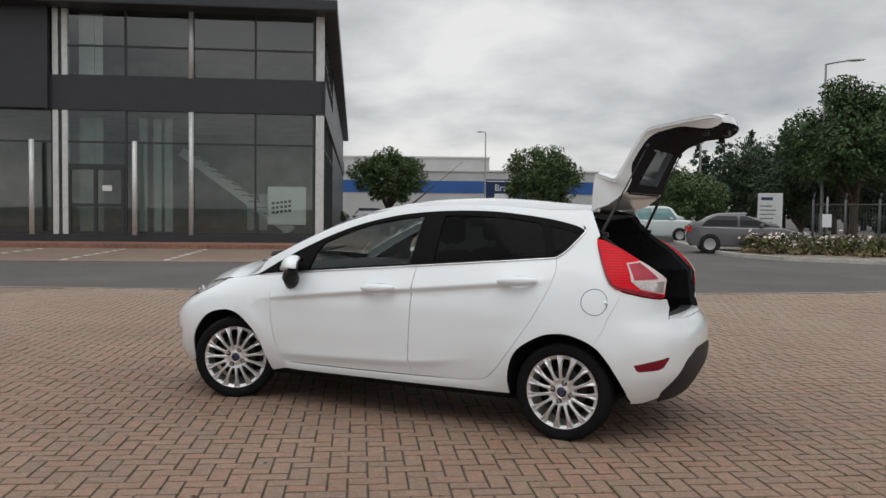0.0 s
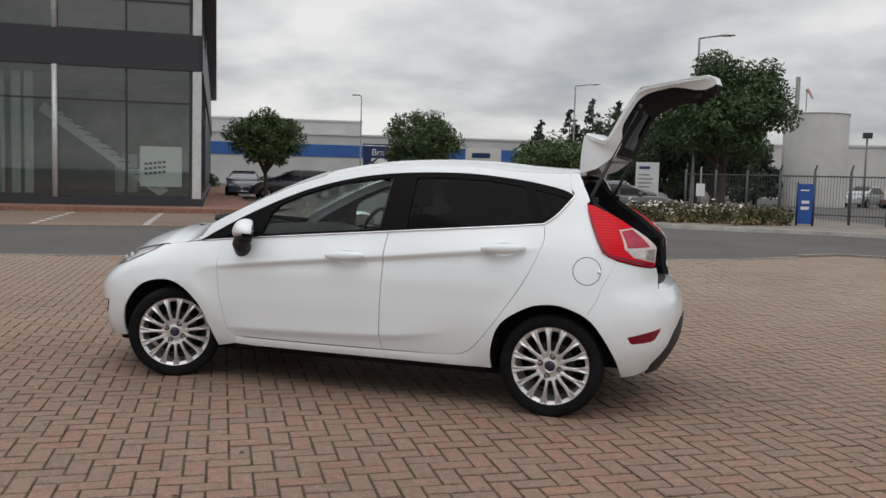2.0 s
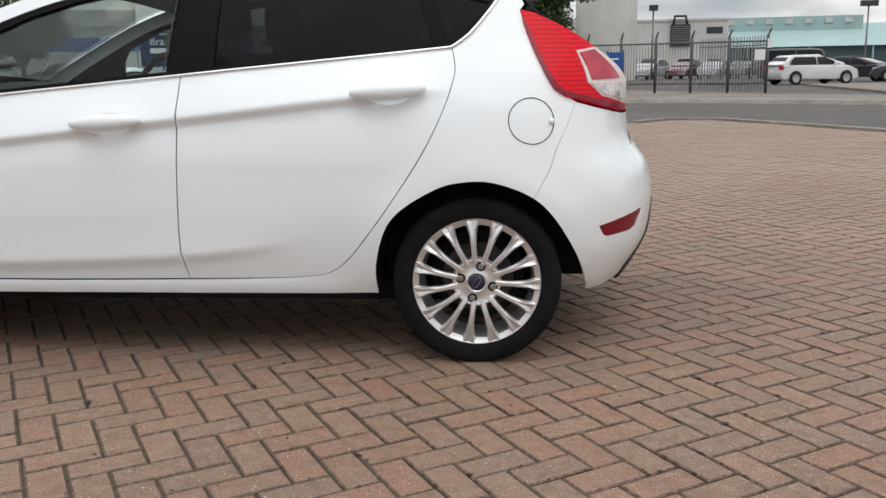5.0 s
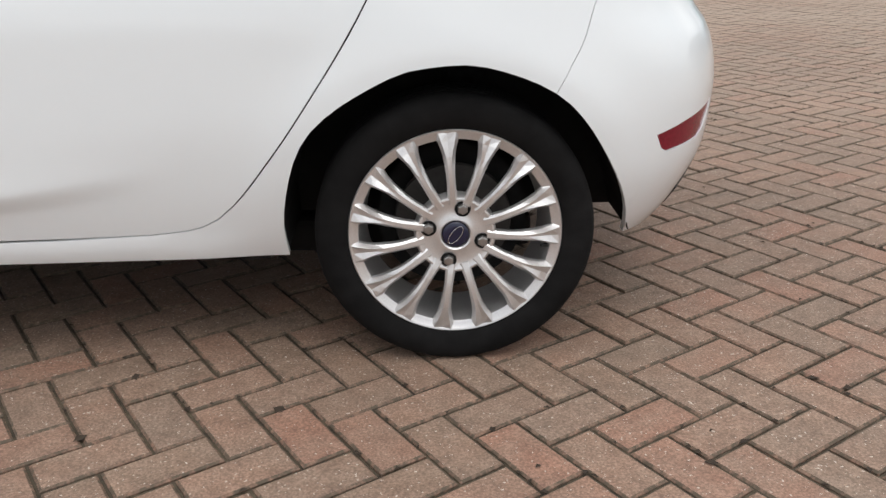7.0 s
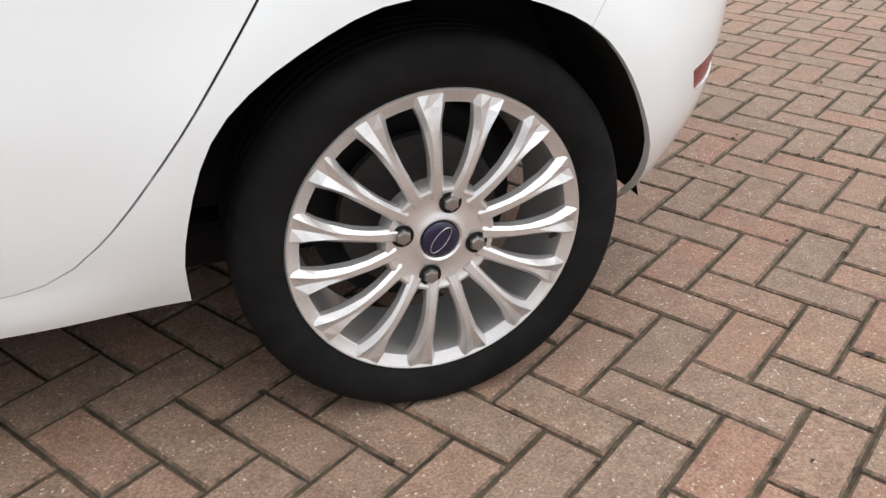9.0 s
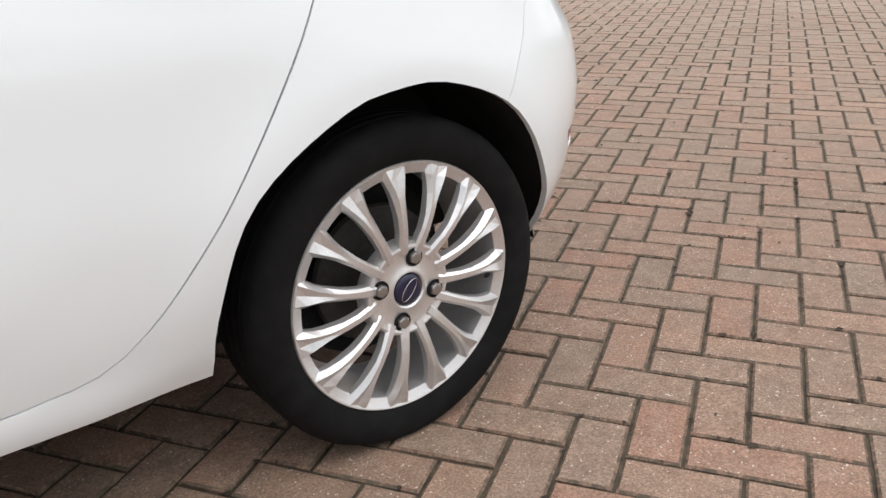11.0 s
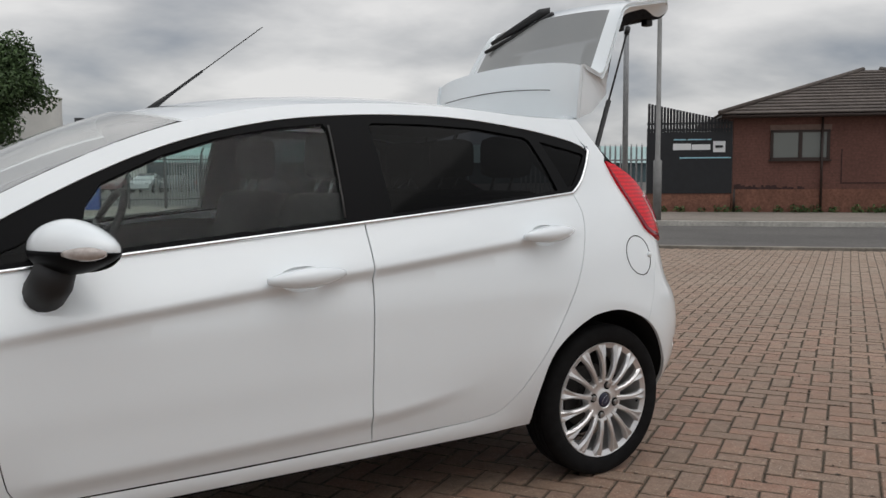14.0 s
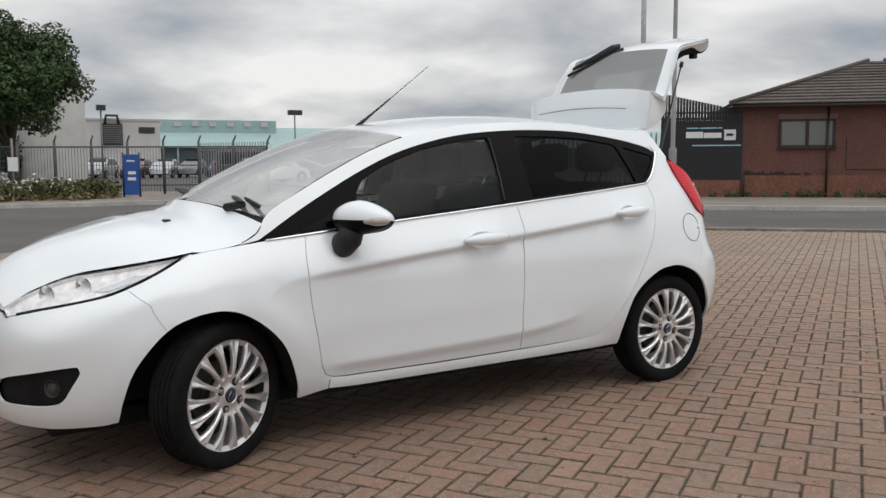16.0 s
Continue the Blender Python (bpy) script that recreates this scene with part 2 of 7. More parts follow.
def strip(name, line, width, z0, z1, mat, label, category):
    """A band of the given width on the far side of a line."""
    pts = [Vector((*p, 0)) for p in line]
    off = []
    for i, p in enumerate(pts):
        d = (pts[min(i + 1, len(pts) - 1)] - pts[max(i - 1, 0)]).normalized()
        off.append(p + Vector((-d.y, d.x, 0)) * width)
    verts, faces, n = [], [], len(pts)
    for z in (z0, z1):
        verts += [(p.x, p.y, z) for p in pts] + [(p.x, p.y, z) for p in off]
    for i in range(n - 1):
        faces += [(2 * n + i, 2 * n + i + 1, 3 * n + i + 1, 3 * n + i), (i, i + 1, 2 * n + i + 1, 2 * n + i), (n + i + 1, n + i, 3 * n + i, 3 * n + i + 1)]
    faces += [(0, 2 * n, 3 * n, n), (n - 1, 2 * n - 1, 4 * n - 1, 3 * n - 1)]
    ob = part(name, mesh_from(name, verts, faces, mat))
    return tagged(ob, label, category, kind="structure")


strip("kerb", EDGE[6:], 0.20, -0.06, 0.040, M_OLDKERB, "low pale concrete kerb round the edge of the forecourt", "kerb")
strip("flush_kerb", EDGE[:7], 0.14, -0.06, 0.004, M_OLDKERB, "flush concrete edging between forecourt and road", "kerb")

# far side of the junction: verge with kerb, planting bed, then the fence
VERGE = [(-7.0, 36.0), (-4.2, 27.5), (-2.6, 24.0), (-1.0, 22.6), (1.5, 22.3), (3.6, 22.2), (5.6, 21.6), (7.4, 20.6), (9.2, 19.3), (11.5, 17.6)]
strip("verge_kerb", VERGE, 0.15, -0.06, 0.09, M_KERB, "raised concrete kerb along the planted verge", "kerb")
verge = slab("verge", [(x + 0.05, y + 0.12) for x, y in VERGE] + [(14, 19.5), (10.5, 24.2), (8.5, 26.0), (-1, 44), (-5.5, 44)], -0.05, 0.075, M_PAVE)
tagged(verge, "grey tarmac footway and verge behind the kerb", "pavement", kind="structure")

# the second road: far kerb and footway before the brick building
FARKERB = [(10.4, 16.2), (13.2, 11.0), (16.0, 8.0), (24.0, 0.2), (44, -19)]
strip("far_kerb", FARKERB, 0.15, -0.06, 0.08, M_KERB, "raised concrete kerb on the far side of the road", "kerb")
foot = slab("footway", [(x + 0.1, y + 0.1) for x, y in FARKERB] + [(60, -14), (60, 40), (14, 40), (12.0, 20.0)], -0.05, 0.065, M_PAVE)
tagged(foot, "grey footway with weeds in front of the brick building", "pavement", kind="structure")

# parking bays and red footway before the showroom
FA = Vector((0.8453, 0.5344, 0))
FB = Vector((-0.5344, 0.8453, 0))
CORNER = Vector((-16.64, 20.96, 0))


def fac(a, b, z=0.0):
    p = CORNER + FA * a + FB * b
    return (p.x, p.y, z)


bays = slab("parking_bays", [fac(-40, -9.9)[:2], fac(3.4, -9.4)[:2], fac(4.2, -2.0)[:2], fac(7.0, 30.0)[:2], fac(3.0, 30.0)[:2], fac(1.2, -1.6)[:2], fac(-40, -1.6)[:2]], -0.05, -0.012, M_BAY)
tagged(bays, "brown block paved parking bays before the showroom", "paving", kind="structure")
redpave = slab("red_footway", [fac(-40, -2.3)[:2], fac(1.8, -2.3)[:2], fac(1.8, 45)[:2], fac(-40, 45)[:2]], -0.05, 0.13, M_REDPAVE)
tagged(redpave, "red brick footway along the showroom", "pavement", kind="structure")
for line_a in (-11.5, -8.9, -6.3, -3.7, -1.1, 1.5):
    bay = empty("bay_marking", None, "broken white painted line between parking bays", "road marking", "bay markings", "structure")
    for k in range(7):
        b0 = -9.0 + k * 0.95
        v = [fac(line_a - 0.08, b0, -0.008), fac(line_a + 0.08, b0, -0.008), fac(line_a + 0.08, b0 + 0.5, -0.008), fac(line_a - 0.08, b0 + 0.5, -0.008)]
        part("dash", mesh_from("dash", v, [(0, 1, 2, 3)], M_WHITELINE), bay)

# ---- showroom ----
SHOW = Matrix(((FA.x, FB.x, 0, CORNER.x), (FA.y, FB.y, 0, CORNER.y), (0, 0, 1, 0.38), (0, 0, 0, 1)))
show = empty("showroom", SHOW, "two storey car showroom with dark cladding and glazed front", "building")
DEEP, WIDE = 58.0, 38.0
box("roof", -WIDE, -1.1, 7.95, 0.55, DEEP, 8.35, M_CLAD, show, 0.05, "thin dark overhanging roof")
box("plinth", -WIDE, -0.22, -0.38, 0.14, DEEP, -0.004, M_CLAD, show, 0.01, "dark plinth under the glazing")
box("fascia", -WIDE, -0.12, 4.40, 0.1, 0.25, 5.62, M_CLAD, show, 0.01, "dark grey band between the storeys")
box("fascia", 0.12, -0.12, 4.40, -0.05, DEEP, 5.62, M_CLAD, show, 0.01)
box("wing_wall", -WIDE, -0.35, 4.42, -9.52, 0.2, 7.95, M_CLAD, show, 0.01, "dark cladding of the upper wing")
box("slab_floor", -WIDE + 0.3, 0.3, 4.5, -0.3, DEEP - 0.3, 4.8, M_INWALL, show)
box("back_wall", -WIDE, 11.0, 0.0, -0.4, 11.25, 7.95, M_INWALL, show)
box("end_wall", -WIDE, 0.3, 0.0, -WIDE + 0.2, 11, 7.95, M_INWALL, show)
box("inner_floor", -WIDE, 0.1, -0.02, -0.1, DEEP, 0.03, M_INFLOOR, show)
box("rear_wall", 0.02, 14.0, 0.0, -0.2, DEEP, 7.95, M_CLAD, show)


def pane(name, x0, y0, z0, x1, y1, z1, mat, parent):
    ob = part(name, mesh_from(name, [(x0, y0, z0), (x1, y1, z0), (x1, y1, z1), (x0, y0, z1)], [(0, 1, 2, 3)], mat), parent)
    ob.visible_shadow = False
    return ob


def glazed_wall(xs, levels, along, at):
    """A curtain wall: panes between mullions, with transoms, along x or y."""
    for i in range(len(xs) - 1):
        for j in range(len(levels) - 1):
            if levels[j] == 4.40:
                continue
            a, b, z0, z1 = xs[i], xs[i + 1], levels[j], levels[j + 1]
            win = empty("window")
            win.parent = show
            args = (a, at, z0, b, at, z1) if along == "x" else (at, a, z0, at, b, z1)
            pane("pane", *args, M_SHOPGLASS, win)
            if along == "x":
                box("frame", a, at - 0.05, z0 - 0.035, b, at + 0.03, z0 + 0.035, M_FRAME, win)
            else:
                box("frame", at - 0.03, a, z0 - 0.035, at + 0.05, b, z0 + 0.035, M_FRAME, win)
    for x in xs:
        for z0, z1 in ((0, 4.4), (5.62, 7.95)):
            if along == "x":
                box("mullion", x - 0.035, at - 0.06, z0, x + 0.035, at + 0.06, z1, M_FRAME, show)
            else:
                box("mullion", at - 0.06, x - 0.035, z0, at + 0.06, x + 0.035, z1, M_FRAME, show)


glazed_wall([-9.15, -6.94, -4.65, -2.39, -0.30], [0.05, 3.28, 4.40, 5.62, 6.68, 7.95], "x", 0.0)
glazed_wall([-31, -28, -25, -22, -19.4, -16.8, -14.2, -11.9, -9.50], [0.05, 3.28, 4.40], "x", 0.1)
glazed_wall([0.35, 2.8, 5.2, 7.6, 10.0, 12.4, 14.0], [0.05, 3.28, 4.40, 5.62, 6.68, 7.95], "y", -0.02)
for x, half in ((-9.34, 0.10), (-9.02, 0.10), (-0.08, 0.15)):
    box("pillar", x - half, -0.1, 0, x + half, 0.14, 4.4, M_ALU, show, 0.02, "pale aluminium corner pillar")
    box("pillar", x - half, -0.1, 5.62, x + half, 0.14, 7.95, M_ALU, show, 0.02)
for x, z in ((-4.65, 4.4), (-6.52, 3.3), (-10.0, 3.3)):
    tube("post", [(x, -0.55 if z < 4 else -0.10, 0), (x, -0.55 if z < 4 else -0.10, z)], 0.09, M_ALU, show, 12, "pale steel column")
tube("post", [(-4.65, -0.10, 5.6), (-4.65, -0.10, 7.95)], 0.09, M_ALU, show, 12)
# door and its lobby
door = empty("door")
door.parent = show
box("frame", -8.95, -0.07, 2.30, -6.95, 0.07, 2.50, M_FRAME, door)
box("rail", -8.95, -0.06, 0.98, -6.95, 0.06, 1.10, M_FRAME, door)
for x in (-8.9, -8.0, -7.05):
    box("stile", x - 0.06, -0.065, 0.05, x + 0.06, 0.065, 2.4, M_FRAME, door)
box("notice", -7.75, -0.09, 1.55, -7.42, -0.072, 1.75, M_WHITE, door, 0, "white paper notice")
# stairs and furniture seen through the glass
stair = empty("staircase", SHOW, "pale staircase with balustrade inside the showroom", "stairs")
bm = bmesh.new()
for k in range(14):
    x = -5.6 + k * 0.29
    z = 3.4 - k * 0.235
    box_bm(bm, x, 3.0, z - 0.05, x + 0.32, 4.4, z)
part("steps", bm_mesh(bm, "steps", M_INWALL), stair)
for y in (3.0, 4.4):
    bm = bmesh.new()
    vs = [bm.verts.new(p) for p in ((-5.7, y, 3.05), (-1.5, y, -0.02), (-1.25, y, 0.2), (-5.5, y, 3.35), (-5.7, y + 0.06, 3.05), (-1.5, y + 0.06, -0.02), (-1.25, y + 0.06, 0.2), (-5.5, y + 0.06, 3.35))]
    for f in ((0, 1, 2, 3), (7, 6, 5, 4), (0, 4, 5, 1), (1, 5, 6, 2), (2, 6, 7, 3), (3, 7, 4, 0)):
        bm.faces.new([vs[i] for i in f])
    part("stringer", bm_mesh(bm, "stringer", M_WHITE), stair)
banner = empty("display_board", SHOW @ Matrix.Translation((-1.35, 0.5, 0.05)), "white display board with a black chequered pattern", "sign")
box("board", -0.65, 0, 0.35, 0.75, 0.05, 1.75, M_WHITE, banner)
for k in range(5):
    for j in range(3):
        x = -0.5 + k * 0.15
        box("mark", x, -0.012, 0.75 + j * 0.17 + k * 0.02, x + 0.11, -0.002, 0.84 + j * 0.17 + k * 0.02, M_FRAME, banner)
for x in (-3.4, -2.9):
    box("white_panel", x, 6, 0.05, x + 0.35, 6.1, 1.6, M_WHITE, show)
for x in (-8.7, -8.45, -8.15, -6.6, -6.1, -5.7):
    box("blind", x, 0.5, 0.1, x + 0.28, 0.53, 4.2, M_INWALL, show)
    if x < -8:
        box("blind", x, 0.5, 5.7, x + 0.28, 0.53, 7.9, M_ALU, show)

# ---- brick building across the second road ----
BB = Matrix.Translation((16.1, 16.1, 0.0)) @ pose(0, 0, 0, 0, 0, -45)
house = empty("brick_building", BB, "single storey brown brick building with a hipped tiled roof", "building")
# x runs along its front from the hoarding's edge, y goes back
M_ROOFTILE = material("roof_tile", (0.098, 0.080, 0.070), 0.9, noise_scale=8, amount=0.25, stain=0.25, stain_scale=1.2, random_amount=0.12)
M_PLINTH = material("orange_brick_plinth", (0.215, 0.098, 0.066), 0.9, noise_scale=16, amount=0.25, stain=0.3, stain_scale=1.0)
M_MORTAR = material("brown_mortar", (0.130, 0.064, 0.052), 0.95, noise_scale=20, amount=0.25)
M_LINTEL = material("lintel_stone", (0.20, 0.13, 0.105), 0.9, noise_scale=8, amount=0.15)
M_BROWNFRAME = material("brown_window_frame", (0.03, 0.016, 0.012), 0.5)
M_WINGLASS = material("window_pane_dull", (0.12, 0.13, 0.12), 0.08, spec=0.8)
M_DARKBROWN = material("dark_brown_wall", (0.05, 0.026, 0.024), 0.9, noise_scale=5, amount=0.3)

house_wall = empty("wall")
house_wall.parent = house
box("wall_body", 3.62, 0.0, 0.72, 12.75, 7.0, 2.80, M_RED_BRICK, house_wall, label="brown brick wall")
box("plinth", 3.60, -0.03, -0.05, 12.78, 7.03, 0.72, M_PLINTH, house_wall, label="orange brick plinth")
for k in range(27):
    z = 0.80 + k * 0.075
    box("mortar_course", 3.63, -0.003, z, 12.7, 0.004, z + 0.010, M_MORTAR, house_wall)
bm = bmesh.new()
band_rng = random.Random(5)
for k in range(34):
    # a dark ragged band along the foot of the wall
    x = 3.66 + k * 0.058
    box_bm(bm, x, -0.012 - 0.0001 * (k % 3), 0.70 + band_rng.uniform(-0.05, 0.03), x + 0.075, -0.006, 0.84 + band_rng.uniform(-0.05, 0.04) - 0.002 * k)
part("stain", bm_mesh(bm, "stain", M_DARKBROWN), house_wall, "dark ragged band along the wall")
win = empty("window")
win.parent = house
box("lintel", 4.62, -0.02, 2.40, 6.28, 0.06, 2.56, M_LINTEL, win)
for a, b, z0, z1 in ((4.64, 6.24, 1.56, 1.63), (4.64, 6.24, 2.34, 2.41), (4.64, 4.72, 1.56, 2.41), (6.16, 6.24, 1.56, 2.41), (5.40, 5.50, 1.56, 2.41)):
    box("frame", a, -0.05, z0, b, 0.05, z1, M_BROWNFRAME, win, 0.004)
for a, b in ((4.71, 5.42), (5.48, 6.18)):
    box("pane", a, -0.02, 1.62, b, 0.0, 2.36, M_WINGLASS, win)
box("sill", 4.60, -0.09, 1.52, 6.28, 0.03, 1.57, M_BROWNFRAME, win, 0.005)
for x in (3.66, 6.02, 8.55, 11.0):
    top = 0.72 if x < 4 else 2.76
    pipe = tube("downpipe", [(x, -0.09, 0.0), (x, -0.09, top)], 0.035, M_BROWNFRAME, house, 10, "dark brown downpipe")
tube("gutter", [(3.25, -0.36, 2.80), (13.1, -0.36, 2.80)], 0.055, M_BROWNFRAME, house, 10)
box("soffit", 3.25, -0.36, 2.80, 13.1, 7.36, 2.86, M_BROWNFRAME, house)
# dark strips on the wall face outline a recessed panel
for a, b, z0, z1 in ((6.55, 8.40, 0.88, 0.91), (6.55, 6.58, 0.88, 1.85), (8.37, 8.40, 0.88, 1.85)):
    box("panel_edge", a, -0.012, z0, b, -0.006, z1, M_DARKBROWN, house)
# hipped roof in stepped courses of tiles
roof_h = empty("roof")
roof_h.parent = house
COURSES, X0, X1, Y0, Y1, Z0, Z1 = 14, 3.18, 13.15, -0.42, 7.42, 2.87, 4.42
APX0, APX1, APY = 7.9, 8.4, 3.5
for k in range(COURSES):
    t0, t1 = k / COURSES, (k + 1) / COURSES

    def rect(t, z):
        return [(X0 + (APX0 - X0) * t, Y0 + (APY - Y0) * t, z), (X1 + (APX1 - X1) * t, Y0 + (APY - Y0) * t, z), (X1 + (APX1 - X1) * t, Y1 + (APY - Y1) * t, z), (X0 + (APX0 - X0) * t, Y1 + (APY - Y1) * t, z)]
    za, zb = Z0 + (Z1 - Z0) * t0, Z0 + (Z1 - Z0) * t1
    v = rect(t0, za - 0.0) + rect(t0, za + 0.03) + rect(min(t1 + 0.01, 1), zb + 0.0)
    f = [(i, (i + 1) % 4, 4 + (i + 1) % 4, 4 + i) for i in range(4)] + [(4 + i, 4 + (i + 1) % 4, 8 + (i + 1) % 4, 8 + i) for i in range(4)]
    part("tile_course", mesh_from("tile_course", v, f, M_ROOFTILE), roof_h)
for c in ((X0, Y0), (X1, Y0), (X0, Y1), (X1, Y1)):
    a = (APX0 if c[0] == X0 else APX1, APY)
    tube("hip_tile", [(c[0], c[1], Z0 + 0.04), (a[0], a[1], Z1 + 0.03)], 0.07, M_ROOFTILE, roof_h, 8)

# black hoarding with a sloping slatted top beside the building
hoard = empty("hoarding", BB, "black advertising hoarding with white lettering on a brick plinth", "sign")
box("plinth", 1.15, -0.02, -0.05, 3.58, 0.25, 0.60, M_PLINTH, hoard)
box("panel", 1.18, -0.04, 0.60, 3.60, 0.02, 2.40, M_BLACKBOARD, hoard)
for k in range(27):
    x = 1.20 + k * 0.0895
    top = 3.24 - (x - 1.2) * 0.235
    box("slat", x, 0.03, 2.2, x + 0.074, 0.06, top, M_BLACKBOARD, hoard)
box("rail", 1.18, 0.06, 2.42, 3.6, 0.10, 2.50, M_BLACKBOARD, hoard)
box("slat_rail", 1.18, 0.065, 2.62, 3.6, 0.10, 2.68, M_BLACKBOARD, hoard)


def words(text, size, m, mat, parent, name="lettering", extrude=0.004, bold=0.0):
    c = bpy.data.curves.new(name, "FONT")
    c.body, c.size, c.extrude, c.offset = text, size, extrude, bold
    c.materials.append(mat)
    tmp = bpy.data.objects.new(name, c)
    scene.collection.objects.link(tmp)
    me = bpy.data.meshes.new_from_object(tmp.evaluated_get(bpy.context.evaluated_depsgraph_get()))
    bpy.data.objects.remove(tmp)
    return part(name, me, parent, "", m)


# the trade name becomes plain bars of its size
for a, b, z0, z1 in ((1.93, 2.44, 1.87, 2.06), (2.46, 2.98, 1.87, 2.03)):
    box("lettering_bar", a, -0.055, z0, b, -0.042, z1, M_SIGNWHITE, hoard)
for a, b in ((1.95, 2.30), (2.34, 2.85), (2.88, 3.0)):
    box("lettering_bar", a, -0.052, 2.155, b, -0.042, 2.19, M_SIGNCYAN, hoard)
logo = box("logo_tile", 3.06, -0.056, 1.80, 3.40, -0.042, 2.12, M_SIGNWHITE, hoard)
box("logo_mark", 3.12, -0.064, 1.93, 3.33, -0.057, 2.0, M_BLACKBOARD, logo, 0.02)
box("underline", 2.12, -0.052, 1.625, 3.56, -0.042, 1.66, M_SIGNCYAN, hoard)

# street posts and palisade on that side
post = tube("lamp_post", [(13.6, 11.7, 0.0), (13.6, 11.7, 1.5), (13.6, 11.7, 1.52), (13.6, 11.7, 8.0)], [0.10, 0.10, 0.06, 0.045], M_LAMP_GREY, None, 12)
tagged(post, "grey steel lamp post on the footway", "lamp post")
post2 = tube("sign_pole", [(13.7, 12.9, 0.0), (13.7, 12.9, 7.5)], [0.075, 0.06], M_STEEL, None, 12)
tagged(post2, "tall pale galvanised pole beside the road", "pole")
pal = empty("palisade_fence", None, "grey galvanised palisade fence beside the hoarding", "fence")
for k in range(26):
    p = Vector((16.95, 15.25, 0)) + Vector((-0.50, 0.866, 0)) * (k * 0.16)
    v = [(p.x - 0.03, p.y, 0.05), (p.x + 0.03, p.y, 0.05), (p.x + 0.03, p.y, 1.95), (p.x, p.y, 2.08), (p.x - 0.03, p.y, 1.95)]
    v2 = [(x, y + 0.02, z) for x, y, z in v]
    part("pale", mesh_from("pale", v + v2, [(0, 1, 2, 3, 4), (9, 8, 7, 6, 5), (0, 5, 6, 1), (1, 6, 7, 2), (2, 7, 8, 3), (3, 8, 9, 4), (4, 9, 5, 0)], M_STEEL), pal)
for z in (0.5, 1.6):
    tube("rail", [(16.95, 15.30, z), (14.85, 18.95, z)], 0.025, M_STEEL, pal, 6)


# ---- trees ----
def leaf_material(name, c):
    m = material(name, c, 0.65, noise_scale=0.9, amount=0.35, spec=0.25)
    n, l = m.node_tree.nodes, m.node_tree.links
    b = n["Principled BSDF"]
    geo, mr = n.new("ShaderNodeNewGeometry"), n.new("ShaderNodeMapRange")
    mr.inputs[3].default_value, mr.inputs[4].default_value = 0.55, 1.5
    l.new(geo.outputs["Random Per Island"], mr.inputs[0])
    sc = n.new("ShaderNodeVectorMath")
    sc.operation = "SCALE"
    src = b.inputs["Base Color"].links[0].from_socket
    l.new(src, sc.inputs[0]), l.new(mr.outputs[0], sc.inputs["Scale"])
    l.new(sc.outputs[0], b.inputs["Base Color"])
    return m


M_LEAF = leaf_material("leaf_green", (0.054, 0.088, 0.034))
M_LEAF2 = leaf_material("leaf_dark", (0.042, 0.064, 0.034))
M_LEAF3 = leaf_material("leaf_mid", (0.072, 0.110, 0.040))
M_CONIFER = leaf_material("conifer_green", (0.034, 0.055, 0.036))


def leaves(name, centres, count, size, mat, parent, seed, flat=0.8):
    """A crown: many small leaf quads in clumps (x, y, z, radius)."""
    rng = np.random.default_rng(seed)
    c = np.array(centres, float)
    pick = rng.choice(len(c), count, p=c[:, 3] ** 2.2 / np.sum(c[:, 3] ** 2.2))
    d = rng.normal(size=(count, 3))
    d /= np.linalg.norm(d, axis=1)[:, None]
    r = rng.random(count) ** 0.40
    p = c[pick, :3] + d * (c[pick, 3] * r)[:, None] * np.array((1, 1, flat))
    n = d * 0.6 + rng.normal(size=(count, 3)) * 0.6 + np.array((0, 0, 0.5))
    n /= np.linalg.norm(n, axis=1)[:, None]
    a = np.cross(n, rng.normal(size=(count, 3)))
    a /= np.linalg.norm(a, axis=1)[:, None]
    b = np.cross(n, a)
    s = size * (0.6 + 0.8 * rng.random(count))[:, None]
    v = np.stack([p - a * s, p - b * s * 0.45 + n * s * 0.1, p + a * s, p + b * s * 0.45 + n * s * 0.1], 1).reshape(-1, 3)
    f = np.arange(count * 4).reshape(-1, 4)
    return part(name, mesh_from(name, v.tolist(), f.tolist(), mat), parent)


def tree(x, y, z0, height, spread, clear, label, seed, mat, count, size, lean=0.0):
    rng = random.Random(seed)
    t = empty("tree", Matrix.Translation((x, y, z0)), label, "tree", "trees")
    top = clear + (height - clear) * 0.75
    pts = [(0, 0, 0), (0.05 * lean, 0.02, clear * 0.5), (0.1 * lean, -0.03, clear), (0.2 * lean, 0.04, top)]
    tr = 0.035 * height
    tube("trunk", pts, [tr, tr * 0.75, tr * 0.62, tr * 0.15], M_BARK, t, 10)
    clumps = []
    zc, rz = (clear + height) / 2 + 0.05 * height, (height - clear) / 2
    for k in range(120):
        th, ph = rng.uniform(0, 2 * math.pi), math.acos(rng.uniform(-0.9, 1))
        rr = rng.uniform(0.45, 0.92)
        cx, cy, cz = spread * rr * math.sin(ph) * math.cos(th), spread * rr * math.sin(ph) * math.sin(th), zc + rz * rr * math.cos(ph)
        clumps.append((cx, cy, cz, spread * rng.uniform(0.12, 0.30)))
        if k % 11 == 0:
            s = rng.uniform(0.85, 1.0)
            tube("limb", [(0.08 * lean, 0, clear * s), (cx * 0.45, cy * 0.45, clear + (cz - clear) * 0.55), (cx * 0.9, cy * 0.9, cz)], [tr * 0.4, tr * 0.25, tr * 0.06], M_BARK, t, 6)
    clumps.append((0, 0, zc, spread * 0.6))
    leaves("crown", clumps, count, size, mat, t, seed)
    return t


